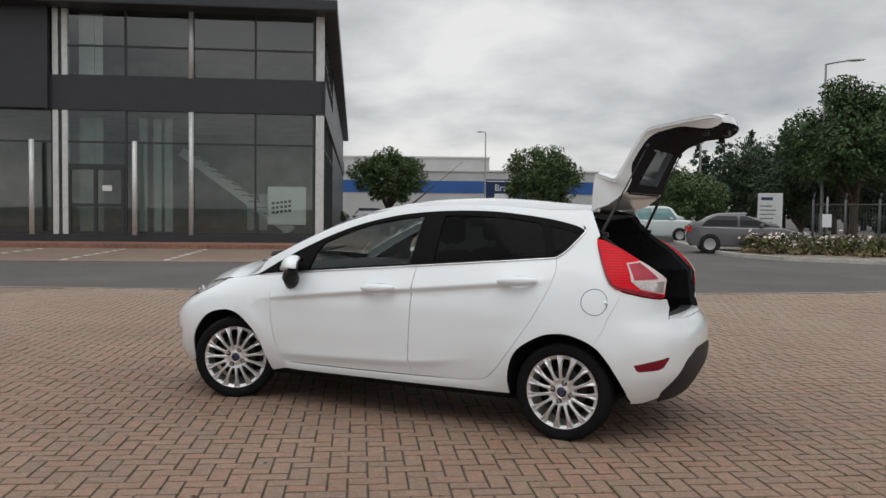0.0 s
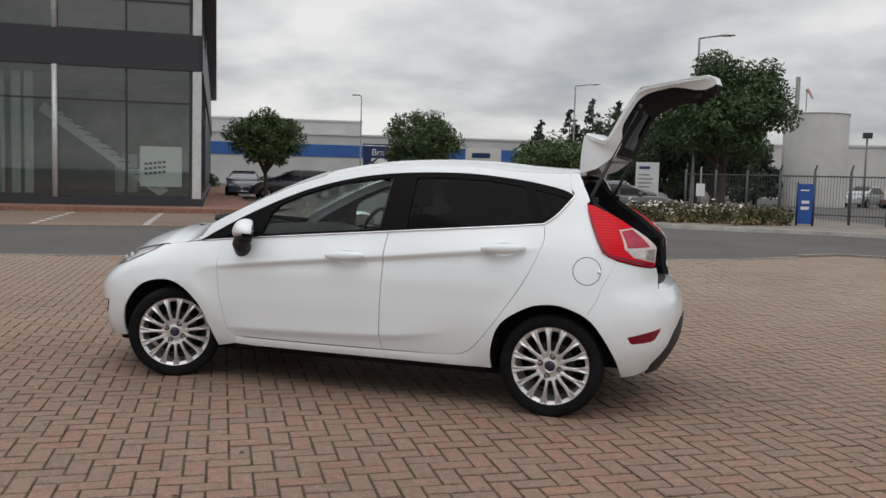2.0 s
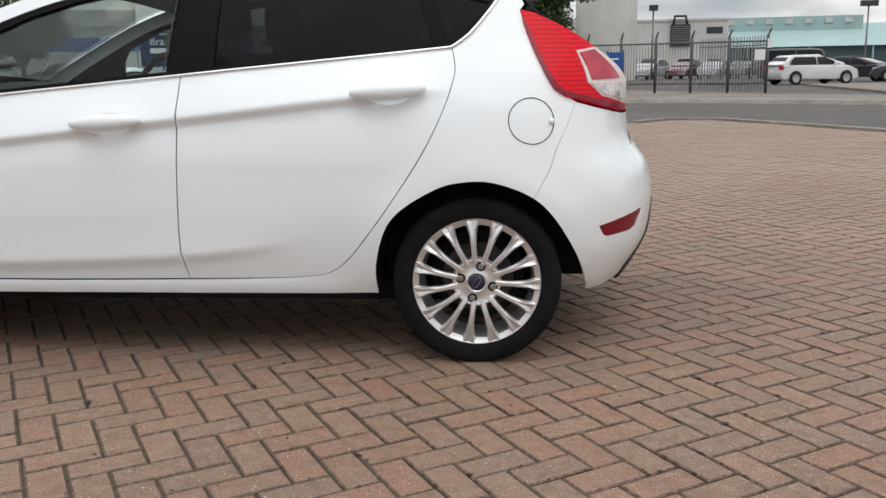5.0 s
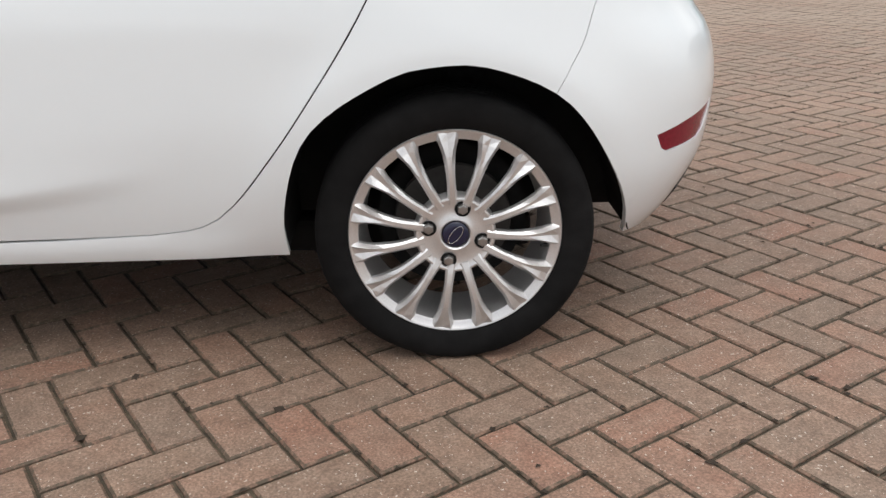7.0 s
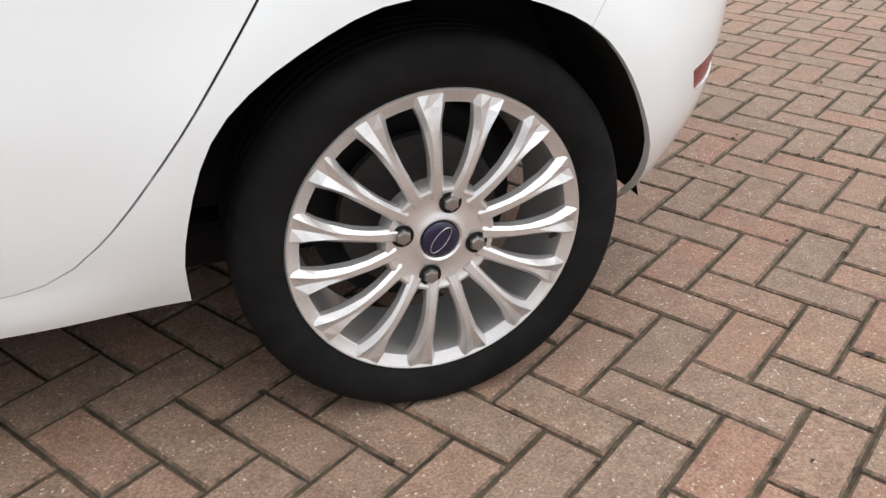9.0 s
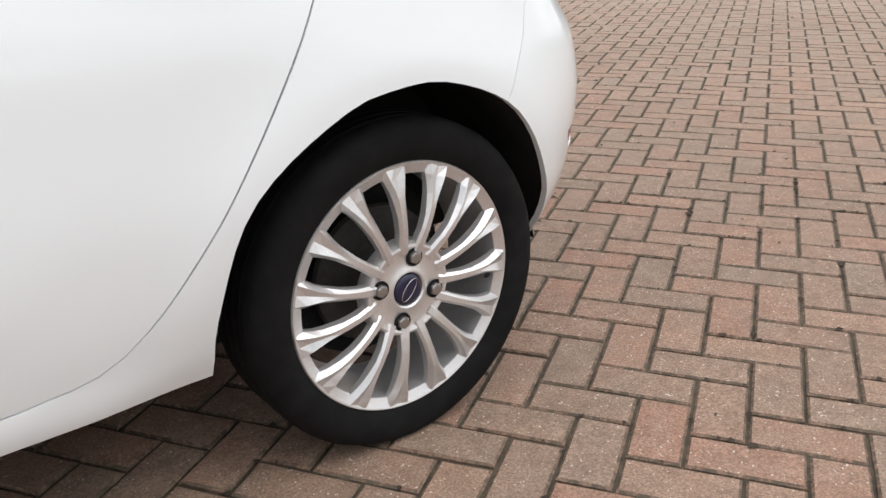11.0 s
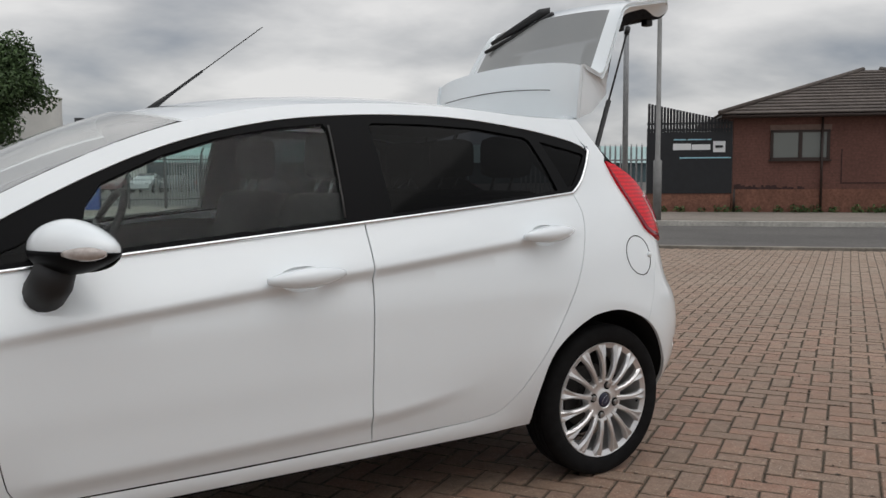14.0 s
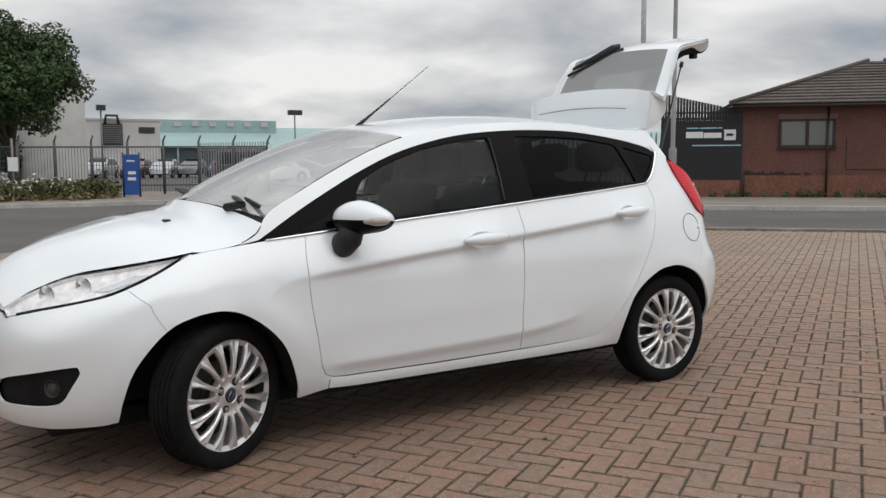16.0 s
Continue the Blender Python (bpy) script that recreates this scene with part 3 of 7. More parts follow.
tree(0.75, 33.2, 0.05, 6.4, 3.0, 1.8, "broad dark green street tree beside the fence", 3, M_LEAF, 34000, 0.088)
tree(-21.0, 33.4, 0.0, 4.25, 1.95, 1.45, "small round-headed tree on a slim trunk", 5, M_LEAF3, 13000, 0.085)
tree(-14.9, 39.6, 0.0, 4.75, 2.2, 1.0, "round bushy tree with dense foliage", 8, M_LEAF3, 13000, 0.09)
tree(-8.2, 43.5, 0.0, 3.7, 2.7, 0.4, "low wide bushy tree by the road", 11, M_LEAF3, 13000, 0.10)
tree(-4.4, 48.0, 0.0, 5.4, 3.0, 0.8, "dense dark green tree behind the parked car", 14, M_LEAF2, 13000, 0.105)
tree(0.2, 47.0, 0.0, 5.6, 3.0, 0.8, "dense dark green tree behind the sign", 17, M_LEAF2, 13000, 0.105)
tree(-1.5, 37.0, 0.0, 4.4, 2.2, 0.7, "dark leafy tree in the planted verge", 19, M_LEAF2, 12000, 0.095)


def conifer(x, y, height, r, seed, label):
    rng = random.Random(seed)
    t = empty("conifer", Matrix.Translation((x, y, 0)), label, "tree", "conifers")
    tube("trunk", [(0, 0, 0), (0, 0, height * 0.97)], [0.03 * height, 0.02], M_BARK, t, 8)
    clumps = []
    for k in range(30):
        f = 0.12 + 0.86 * k / 29
        th = rng.uniform(0, 6.28)
        rad = r * (1 - f) ** 0.8 * rng.uniform(0.5, 1.0)
        clumps.append((rad * math.cos(th), rad * math.sin(th), height * f, r * (0.42 * (1 - f) + 0.10)))
    leaves("crown", clumps, 3200, 0.22, M_CONIFER, t, seed, 0.6)


for k, (x, y, h) in enumerate(((-13.5, 78, 8.2), (-11.6, 80, 9.4), (-9.0, 78, 9.0), (-6.5, 82, 10.0), (-3.0, 80, 9.3), (0.4, 82, 9.0), (-17.5, 84, 7.6), (-1.2, 62, 6.4), (3.0, 64, 6.2), (2.4, 78, 8.6))):
    conifer(x, y, h, 2.3, 40 + k, "tall dark conifer in the far tree belt")

# ---- planted verge ----
rng = np.random.default_rng(4)
bed = []
for k in range(60):
    t = k / 59
    bed.append((-2.2 + 4.9 * t + rng.normal() * 0.1, 25.6 - 1.6 * t + 1.6 * t + rng.normal() * 0.45 + 0.3 * t, 0.22 + rng.random() * 0.18, 0.33 + rng.random() * 0.2))
shrubs = leaves("flower_bed", bed, 9000, 0.075, leaf_material("shrub_leaf", (0.085, 0.088, 0.032)), None, 6)
tagged(shrubs, "low bed of green shrubs along the verge", "shrubs", kind="stuff")
M_PETAL = material("pale_petals", (0.72, 0.62, 0.58), 0.7, noise_scale=3, amount=0.2)
flowers = leaves("blossom", [(x, y - 0.12, z + 0.16, r) for x, y, z, r in bed[:46]], 620, 0.065, M_PETAL, None, 9, 0.7)
tagged(flowers, "pale pink and white flowers over the shrubs", "flowers", kind="stuff")
dry = leaves("dry_grass", [(x, y - 0.5, 0.1, 0.26) for x, y, z, r in bed], 2500, 0.08, material("dry_grass", (0.22, 0.17, 0.09), 0.9, noise_scale=3, amount=0.3), None, 12, 0.8)
tagged(dry, "dry grass at the front of the bed", "grass", kind="stuff")
weeds = leaves("weeds", [(16.1 + 0.707 * s + 0.707 * b, 16.1 - 0.707 * s + 0.707 * b, 0.12, 0.12 + 0.09 * ((s * 7.3) % 1)) for s, b in [(1.4 + 0.42 * k + 0.15 * math.sin(k * 5), -0.16) for k in range(24)]], 1500, 0.05, M_LEAF3, None, 21, 0.9)
tagged(weeds, "weeds growing at the foot of the brick wall", "weeds", kind="stuff")

# ---- fence along the verge ----
fence = empty("mesh_fence", None, "dark steel fence with upright pales on posts", "fence")
FA0, FA1 = Vector((-0.6, 30.4, 0.05)), Vector((8.5, 26.6, 0.05))
M_FENCE = material("fence_dark", (0.085, 0.088, 0.09), 0.6, noise_scale=8, amount=0.2)
nposts = 9
for k in range(nposts):
    p = FA0.lerp(FA1, k / (nposts - 1))
    tube("post", [p, p + Vector((0, 0, 1.92))], 0.045, M_FENCE, fence, 8)
    tube("post_top", [p + Vector((0, 0, 1.92)), p + Vector((0.05, -0.12, 2.12))], 0.03, M_FENCE, fence, 6)
for z in (0.35, 1.72):
    tube("rail", [FA0 + Vector((0, 0, z)), FA1 + Vector((0, 0, z))], 0.028, M_FENCE, fence, 6)
npale = 96
for k in range(npale):
    p = FA0.lerp(FA1, (k + 0.5) / npale)
    box("pale", p.x - 0.007, p.y - 0.006, p.z + 0.1, p.x + 0.007, p.y + 0.006, p.z + 1.72, M_FENCE, fence)
gate_f = empty("open_gate", None, "steel palisade gate standing open beside the yard entrance", "gate")
G0, G1 = Vector((8.5, 26.6, 0.05)), Vector((6.9, 29.6, 0.05))
for k in range(26):
    p = G0.lerp(G1, (k + 0.5) / 26)
    box("pale", p.x - 0.02, p.y - 0.008, p.z + 0.06, p.x + 0.02, p.y + 0.008, p.z + 1.9, M_STEEL, gate_f)
for z in (0.3, 1.6):
    tube("rail", [G0 + Vector((0, 0, z)), G1 + Vector((0, 0, z))], 0.025, M_STEEL, gate_f, 6)
notice = empty("notice_plate", None, "white notice plates fixed to the gate post", "sign")
box("plate", 8.05, 26.42, 1.15, 8.38, 26.45, 1.5, M_SIGNWHITE, notice)
box("plate", 8.45, 26.46, 1.55, 8.60, 26.49, 1.85, M_SIGNWHITE, notice)

bsign = empty("blue_sign", pose(3.48, 26.0, 0.02, 0, 0, -14), "blue two-sided entrance sign with white bars", "sign")
box("panel", -0.24, 0.0, 0.12, 0.22, 0.05, 1.46, M_BLUE, bsign, 0.01)
box("panel", -0.30, 0.02, 0.12, -0.24, 0.40, 1.46, M_BLUE, bsign, 0.01)
for x in (-0.27, 0.24):
    tube("post", [(x, 0.03, 0), (x, 0.03, 1.52)], 0.035, M_NAVY, bsign, 8)
for z0, z1, x0, x1 in ((0.80, 0.90, -0.12, 0.12), (0.60, 0.70, -0.14, 0.12), (1.22, 1.27, -0.16, 0.1)):
    box("lettering_bar", x0, -0.008, z0, x1, -0.001, z1, M_SIGNWHITE, bsign)

gsign = empty("grey_sign", pose(-1.75, 28.4, 0.05, 0, 0, 8), "pale grey information board with rows of small print", "sign")
box("board", -0.62, 0, 0.0, 0.24, 0.09, 2.10, M_ALU, gsign, 0.01)
box("logo_bar", -0.50, -0.006, 1.84, -0.10, -0.001, 1.95, M_NAVY, gsign)
for k in range(7):
    box("lettering_bar", -0.53, -0.005, 1.60 - k * 0.15, -0.12 + 0.2 * ((k * 3) % 4) / 4, -0.001, 1.65 - k * 0.15, M_LAMP_GREY, gsign)
psign = empty("post_sign", None, "small white plate on a thin pole in the verge", "sign")
tube("pole", [(0.05, 27.2, 0.05), (0.05, 27.2, 2.0)], 0.035, M_LAMP_GREY, psign, 8)
box("plate", -0.1, 27.14, 0.95, 0.2, 27.16, 1.40, M_SIGNWHITE, psign)


def street_lamp(x, y, h, arm, heading, label, head=True):
    s = empty("street_lamp", pose(x, y, 0, 0, 0, heading), label, "street lamp", "street lamps")
    tube("column", [(0, 0, 0), (0, 0, 1.4), (0, 0, 1.45), (0, 0, h)], [0.09, 0.09, 0.065, 0.04], M_LAMP_GREY, s, 10)
    tube("arm", [(0, 0, h - 0.02), (arm * 0.5, 0, h + 0.04), (arm, 0, h + 0.08)], 0.03, M_LAMP_GREY, s, 8)
    bm = bmesh.new()
    bmesh.ops.create_uvsphere(bm, u_segments=14, v_segments=8, radius=0.5)
    for v in bm.verts:
        v.co = Vector((arm + 0.22 + v.co.x * 0.72, v.co.y * 0.26, h + 0.08 + (v.co.z * 0.24 if v.co.z > 0 else v.co.z * 0.10)))
    part("head", bm_mesh(bm, "head", M_ALU, True), s)


street_lamp(-0.42, 32.4, 7.38, 0.85, 0, "tall grey street lamp with a single arm")
street_lamp(-9.0, 53.5, 7.75, 1.1, 0, "tall grey street lamp with a single arm")
street_lamp(-26.63, 58.4, 7.6, 0.25, 180, "slim grey street lamp by the far building")


def flood(x, y, h, n, label):
    s = empty("floodlight_mast", Matrix.Translation((x, y, 0)), label, "floodlight", "floodlight masts")
    tube("mast", [(0, 0, 0), (0, 0, h)], [0.09, 0.06], M_LAMP_GREY, s, 8)
    for k in range(n):
        box("lamp", -0.32 + 0.6 * k - 0.3 * (n - 1), -0.25, h, 0.32 + 0.6 * k - 0.3 * (n - 1), 0.1, h + 0.42, M_FRAME, s, 0.03)


flood(10.55, 64.8, 5.05, 1, "yard floodlight on a thin mast")
flood(26.6, 66.2, 5.15, 2, "yard mast with a pair of floodlights")

# ---- the white hatchback ----
from mathutils.geometry import delaunay_2d_cdt

M_PAINT = material("white_car_paint", (0.825, 0.868, 0.888), 0.32, coat=1.0, noise_scale=1.5, amount=0.015, spec=0.4)
M_BLACK = material("black_gloss_trim", (0.0045, 0.0045, 0.005), 0.45, spec=0.07)
M_PLASTIC = material("black_plastic", (0.012, 0.012, 0.013), 0.6, bump=0.0004, bump_scale=700, noise_scale=30, amount=0.15)
M_VOID = material("matt_black_inside", (0.017, 0.017, 0.017), 0.95, noise_scale=8, amount=0.3, spec=0.1)
M_CARPET = material("dark_carpet", (0.016, 0.016, 0.018), 0.95, noise_scale=60, amount=0.4, bump=0.002, bump_scale=300, spec=0.1)
M_CLOTH = material("dark_seat_cloth", (0.022, 0.022, 0.024), 0.95, noise_scale=40, amount=0.3, bump=0.001, bump_scale=400, spec=0.2)
M_MIRROR = material("mirror_glass", (0.30, 0.32, 0.34), 0.02, metal=1.0)
M_CHROME = material("chrome", (0.78, 0.79, 0.80), 0.12, metal=1.0)
M_RIM = material("silver_alloy", (0.71, 0.70, 0.695), 0.30, metal=0.68, noise_scale=300, amount=0.06)
M_RUBBER = material("tyre_rubber", (0.0095, 0.0093, 0.0095), 0.85, noise_scale=25, amount=0.25, bump=0.0005, bump_scale=250, stain=0.3, stain_scale=6, spec=0.13)
M_BRAKE = material("brake_metal", (0.055, 0.052, 0.05), 0.6, metal=0.5, noise_scale=30, amount=0.3)
M_NUT = material("wheel_nut_steel", (0.36, 0.35, 0.34), 0.35, metal=0.9)
M_CAP = material("blue_centre_cap", (0.007, 0.009, 0.036), 0.3, coat=0.4)
M_REDLENS = material("red_lens", (0.70, 0.004, 0.018), 0.28, coat=0.06, noise_scale=90, amount=0.14, spec=0.15)
# moulded ribs run along the lens
rib_n, rib_l = M_REDLENS.node_tree.nodes, M_REDLENS.node_tree.links
rib_tc, rib_wave, rib_span, rib_mul = rib_n.new("ShaderNodeTexCoord"), rib_n.new("ShaderNodeTexWave"), rib_n.new("ShaderNodeMapRange"), rib_n.new("ShaderNodeVectorMath")
rib_wave.bands_direction, rib_mul.operation = "Z", "SCALE"
rib_wave.inputs["Scale"].default_value, rib_wave.inputs["Distortion"].default_value = 20.0, 1.2
rib_span.inputs[3].default_value, rib_span.inputs[4].default_value = 0.72, 1.12
rib_out = rib_n["Principled BSDF"].inputs["Base Color"]
rib_l.new(rib_out.links[0].from_socket, rib_mul.inputs[0])
rib_l.new(rib_tc.outputs["Object"], rib_wave.inputs["Vector"]), rib_l.new(rib_wave.outputs["Fac"], rib_span.inputs[0])
rib_l.new(rib_span.outputs[0], rib_mul.inputs["Scale"]), rib_l.new(rib_mul.outputs[0], rib_out)
M_DARKRED = material("dark_red_lens", (0.20, 0.008, 0.022), 0.2, coat=0.2, noise_scale=160, amount=0.2, spec=0.25)
M_PINKLENS = material("wine_red_lens", (0.42, 0.015, 0.045), 0.25, coat=0.3, noise_scale=22, amount=0.25)
M_LENSRIM = material("pale_lens_rim", (0.72, 0.62, 0.60), 0.3, noise_scale=40, amount=0.1)
M_CLEARLENS = material("clear_lens", (0.66, 0.60, 0.58), 0.12, metal=0.5, coat=1.0, noise_scale=60, amount=0.35)
M_LAMPINSIDE = material("headlamp_reflector", (0.88, 0.87, 0.87), 0.35, metal=0.0, noise_scale=25, amount=0.2)
M_LAMPGLASS = glass_material("headlamp_glass", (0.98, 0.98, 0.98), 0.99, ior=1.3)
M_AMBER = material("indicator_lens", (0.40, 0.35, 0.32), 0.15, coat=1.0, noise_scale=60, amount=0.2)
M_SIDEGLASS = glass_material("side_glass", (0.86, 0.96, 0.93), 0.88, ior=1.34, haze=0.002)
M_PRIVACY = glass_material("privacy_glass", (0.5, 0.52, 0.55), 0.10, ior=1.22)
# haze whitens windscreen and rear window in place of bright mirrored sky
M_SCREEN = glass_material("windscreen_glass", (0.9, 0.97, 0.95), 0.90, ior=5.5, haze=0.26, through=0.2)
M_REARGLASS = glass_material("rear_window_glass", (0.6, 0.62, 0.63), 0.30, ior=2.3, haze=0.30, through=0.04)


def curve1(pts):
    """A smooth function through the points (x, y), with no overshoot."""
    xs, ys = np.array([p[0] for p in pts], float), np.array([p[1] for p in pts], float)
    h, d = np.diff(xs), np.diff(ys) / np.diff(xs)
    m = np.zeros(len(xs))
    m[0], m[-1] = d[0], d[-1]
    for i in range(1, len(xs) - 1):
        m[i] = 0 if d[i - 1] * d[i] <= 0 else (h[i - 1] + h[i]) * 3 / ((2 * h[i] + h[i - 1]) / d[i - 1] + (h[i] + 2 * h[i - 1]) / d[i])

    def f(x):
        if x <= xs[0]:
            return ys[0] + m[0] * (x - xs[0])
        if x >= xs[-1]:
            return ys[-1] + m[-1] * (x - xs[-1])
        i = int(np.searchsorted(xs, x)) - 1
        t = (x - xs[i]) / h[i]
        return (ys[i] * (1 + 2 * t) * (1 - t) ** 2 + ys[i + 1] * t * t * (3 - 2 * t) + h[i] * (m[i] * t * (1 - t) ** 2 - m[i + 1] * t * t * (1 - t)))
    return f


def ease(a, b, x):
    t = min(1, max(0, (x - a) / (b - a)))
    return t * t * (3 - 2 * t)


XR0, XF0 = -0.9, -2.05
REAR_X = curve1([(0.2, 0.56), (0.3, 0.625), (0.42, 0.675), (0.55, 0.684), (0.63, 0.672), (0.68, 0.650), (0.72, 0.618), (0.76, 0.600), (0.80, 0.592), (0.86, 0.588), (0.98, 0.583), (1.1, 0.548), (1.22, 0.50), (1.35, 0.42), (1.5, 0.30)])
FRONT_X = curve1([(0.2, -3.285), (0.26, -3.305), (0.4, -3.315), (0.55, -3.315), (0.66, -3.275), (0.74, -3.17), (0.82, -3.02), (0.9, -2.9), (1.5, -2.5)])
BELT = curve1([(-3.3, 0.60), (-3.08, 0.70), (-2.95, 0.752), (-2.8, 0.802), (-2.62, 0.853), (-2.33, 0.893), (-1.89, 0.936), (-1.013, 1.012), (-0.08, 1.092), (0.3, 1.13)])
BELT_W = curve1([(-3.1, 0.72), (-2.62, 0.735), (-2.3, 0.74), (-1.9, 0.757), (-1.0, 0.757), (-0.5, 0.738), (-0.08, 0.700), (0.3, 0.69)])
LOW_W = curve1([(0.18, 0.72), (0.22, 0.752), (0.27, 0.784), (0.34, 0.808), (0.42, 0.825), (0.55, 0.838), (0.70, 0.835)])
CREASE = curve1([(-2.5, 0.708), (-2.1, 0.762), (-1.0, 0.875), (-0.1, 0.958), (0.2, 0.972)])

LOW_CREASE = curve1([(-2.2, 0.360), (-1.8, 0.368), (-1.46, 0.377), (-1.03, 0.396), (-0.575, 0.456), (-0.3, 0.50)])


def half_width(x, z):
    b, wb = BELT(x), BELT_W(x)
    if z <= b:
        zz = min(0.70, b - 0.12)
        w = LOW_W(min(z, zz))
        if z > zz:
            w += (wb - w) * ((z - zz) / (b - zz)) ** 1.7
    else:
        h = z - b
        w = wb - 0.45 * h - 0.30 * h * h
    c = CREASE(x)
    along = ease(-2.35, -1.9, x) * (1 - ease(-0.42, -0.02, x))
    if z < c:
        w += 0.025 * along * ease(c - 0.040, c, z)
    else:
        w += 0.025 * along * max(0, 1 - (z - c) / 0.12)
    # the lower crease rises towards the rear wheel and fades
    along2 = ease(-2.12, -1.95, x) * (1 - ease(-0.95, -0.50, x))
    d = z - LOW_CREASE(x)
    w += 0.0135 * along2 * (max(0, 1 - d / 0.13) ** 1.6 if d > 0 else 1 - ease(0.0, 0.05, -d))
    # the sill stands proud below the doors
    w += 0.011 * ease(-2.10, -2.0, x) * (1 - ease(-0.55, -0.38, x)) * (1 - ease(0.284, 0.299, z))
    for cx in (-0.005, -2.535):
        r = math.hypot(x - cx, z - 0.285)
        w += 0.011 * math.exp(-((r - 0.375) / 0.065) ** 2) * ease(0.22, 0.45, z)
    return w


def plan_table(n, m, a, w):
    """Arc length along a rounded plan corner, with the shares of length and width."""
    th = np.linspace(0, 1, 4001) ** 1.0 * math.pi / 2
    s, c = np.sin(th) ** (2 / n), np.cos(th) ** (2 / m)
    arc = np.concatenate([[0], np.cumsum(np.hypot(np.diff(s * a), np.diff(c * w)))])
    return arc, s, c


ARC_R, S_R, C_R = plan_table(9.0, 2.3, 1.65, 0.84)
ARC_F, S_F, C_F = plan_table(6.3, 2.3, 1.24, 0.84)
U_REAR, U_FRONT = XR0 + ARC_R[-1], XF0 - ARC_F[-1]


def body(u, z, out=0.0):
    """A place on the car's side, nose and tail at the running length u and the height z."""
    if u > XR0:
        s, c = np.interp(u - XR0, ARC_R, S_R), np.interp(u - XR0, ARC_R, C_R)
        x = XR0 + s * (REAR_X(z) - XR0)
    elif u < XF0:
        s, c = np.interp(XF0 - u, ARC_F, S_F), np.interp(XF0 - u, ARC_F, C_F)
        x = XF0 + s * (FRONT_X(z) - XF0)
    else:
        x, c = u, 1.0
    return Vector((x, -half_width(x, z) * c, z))


def at_x(x, z):
    """The running length for a side point at x."""
    if x > XR0:
        return XR0 + np.interp((x - XR0) / (REAR_X(z) - XR0), S_R, ARC_R)
    if x < XF0:
        return XF0 - np.interp((x - XF0) / (FRONT_X(z) - XF0), S_F, ARC_F)
    return x


def at_y(y, z, rear=True):
    """The running length for a point of the nose or tail at the half width y."""
    arc, c = (ARC_R, C_R) if rear else (ARC_F, C_F)
    w = half_width(0.5 if rear else -3.0, z)
    v = np.interp(1 - abs(y) / w, 1 - c, arc)
    return XR0 + v if rear else XF0 - v


def side(pts):
    return [(at_x(x, z), z) for x, z in pts]


def smooth_line(pts, step=0.03, closed=False):
    """A Catmull-Rom line through points of any size."""
    n, out = len(pts), []
    P = [np.array(p, float) for p in pts]
    for i in range(n if closed else n - 1):
        a, b = P[i], P[(i + 1) % n]
        p0 = P[(i - 1) % n] if closed or i else 2 * a - b
        p3 = P[(i + 2) % n] if closed or i < n - 2 else 2 * b - a
        k = max(1, int(np.linalg.norm(b - a) / step))
        for j in range(k):
            t = j / k
            out.append(0.5 * (2 * a + (b - p0) * t + (2 * p0 - 5 * a + 4 * b - p3) * t * t + (3 * a - p0 - 3 * b + p3) * t ** 3))
    if not closed:
        out.append(P[-1])
    return [tuple(p) for p in out]


def inside(poly, x, y):
    hit, j = False, len(poly) - 1
    for i in range(len(poly)):
        (xi, yi), (xj, yj) = poly[i], poly[j]
        if (yi > y) != (yj > y) and x < (xj - xi) * (y - yi) / (yj - yi) + xi:
            hit = not hit
        j = i
    return hit


def dense(poly, step=0.03):
    out = []
    for i, a in enumerate(poly):
        b = poly[(i + 1) % len(poly)]
        k = max(1, int(math.hypot(b[0] - a[0], b[1] - a[1]) / step))
        out += [(a[0] + (b[0] - a[0]) * j / k, a[1] + (b[1] - a[1]) * j / k) for j in range(k)]
    return out


def shrink(poly, d):
    """Moves an outline inwards by d."""
    area = sum(a[0] * b[1] - b[0] * a[1] for a, b in zip(poly, poly[1:] + poly[:1]))
    sg = 1 if area > 0 else -1
    out, n = [], len(poly)
    for i in range(n):
        a, p, b = np.array(poly[i - 1]), np.array(poly[i]), np.array(poly[(i + 1) % n])
        t = b - a
        t = t / (np.linalg.norm(t) + 1e-9)
        q = p + d * sg * np.array((-t[1], t[0]))
        out.append(tuple(q))
    return out


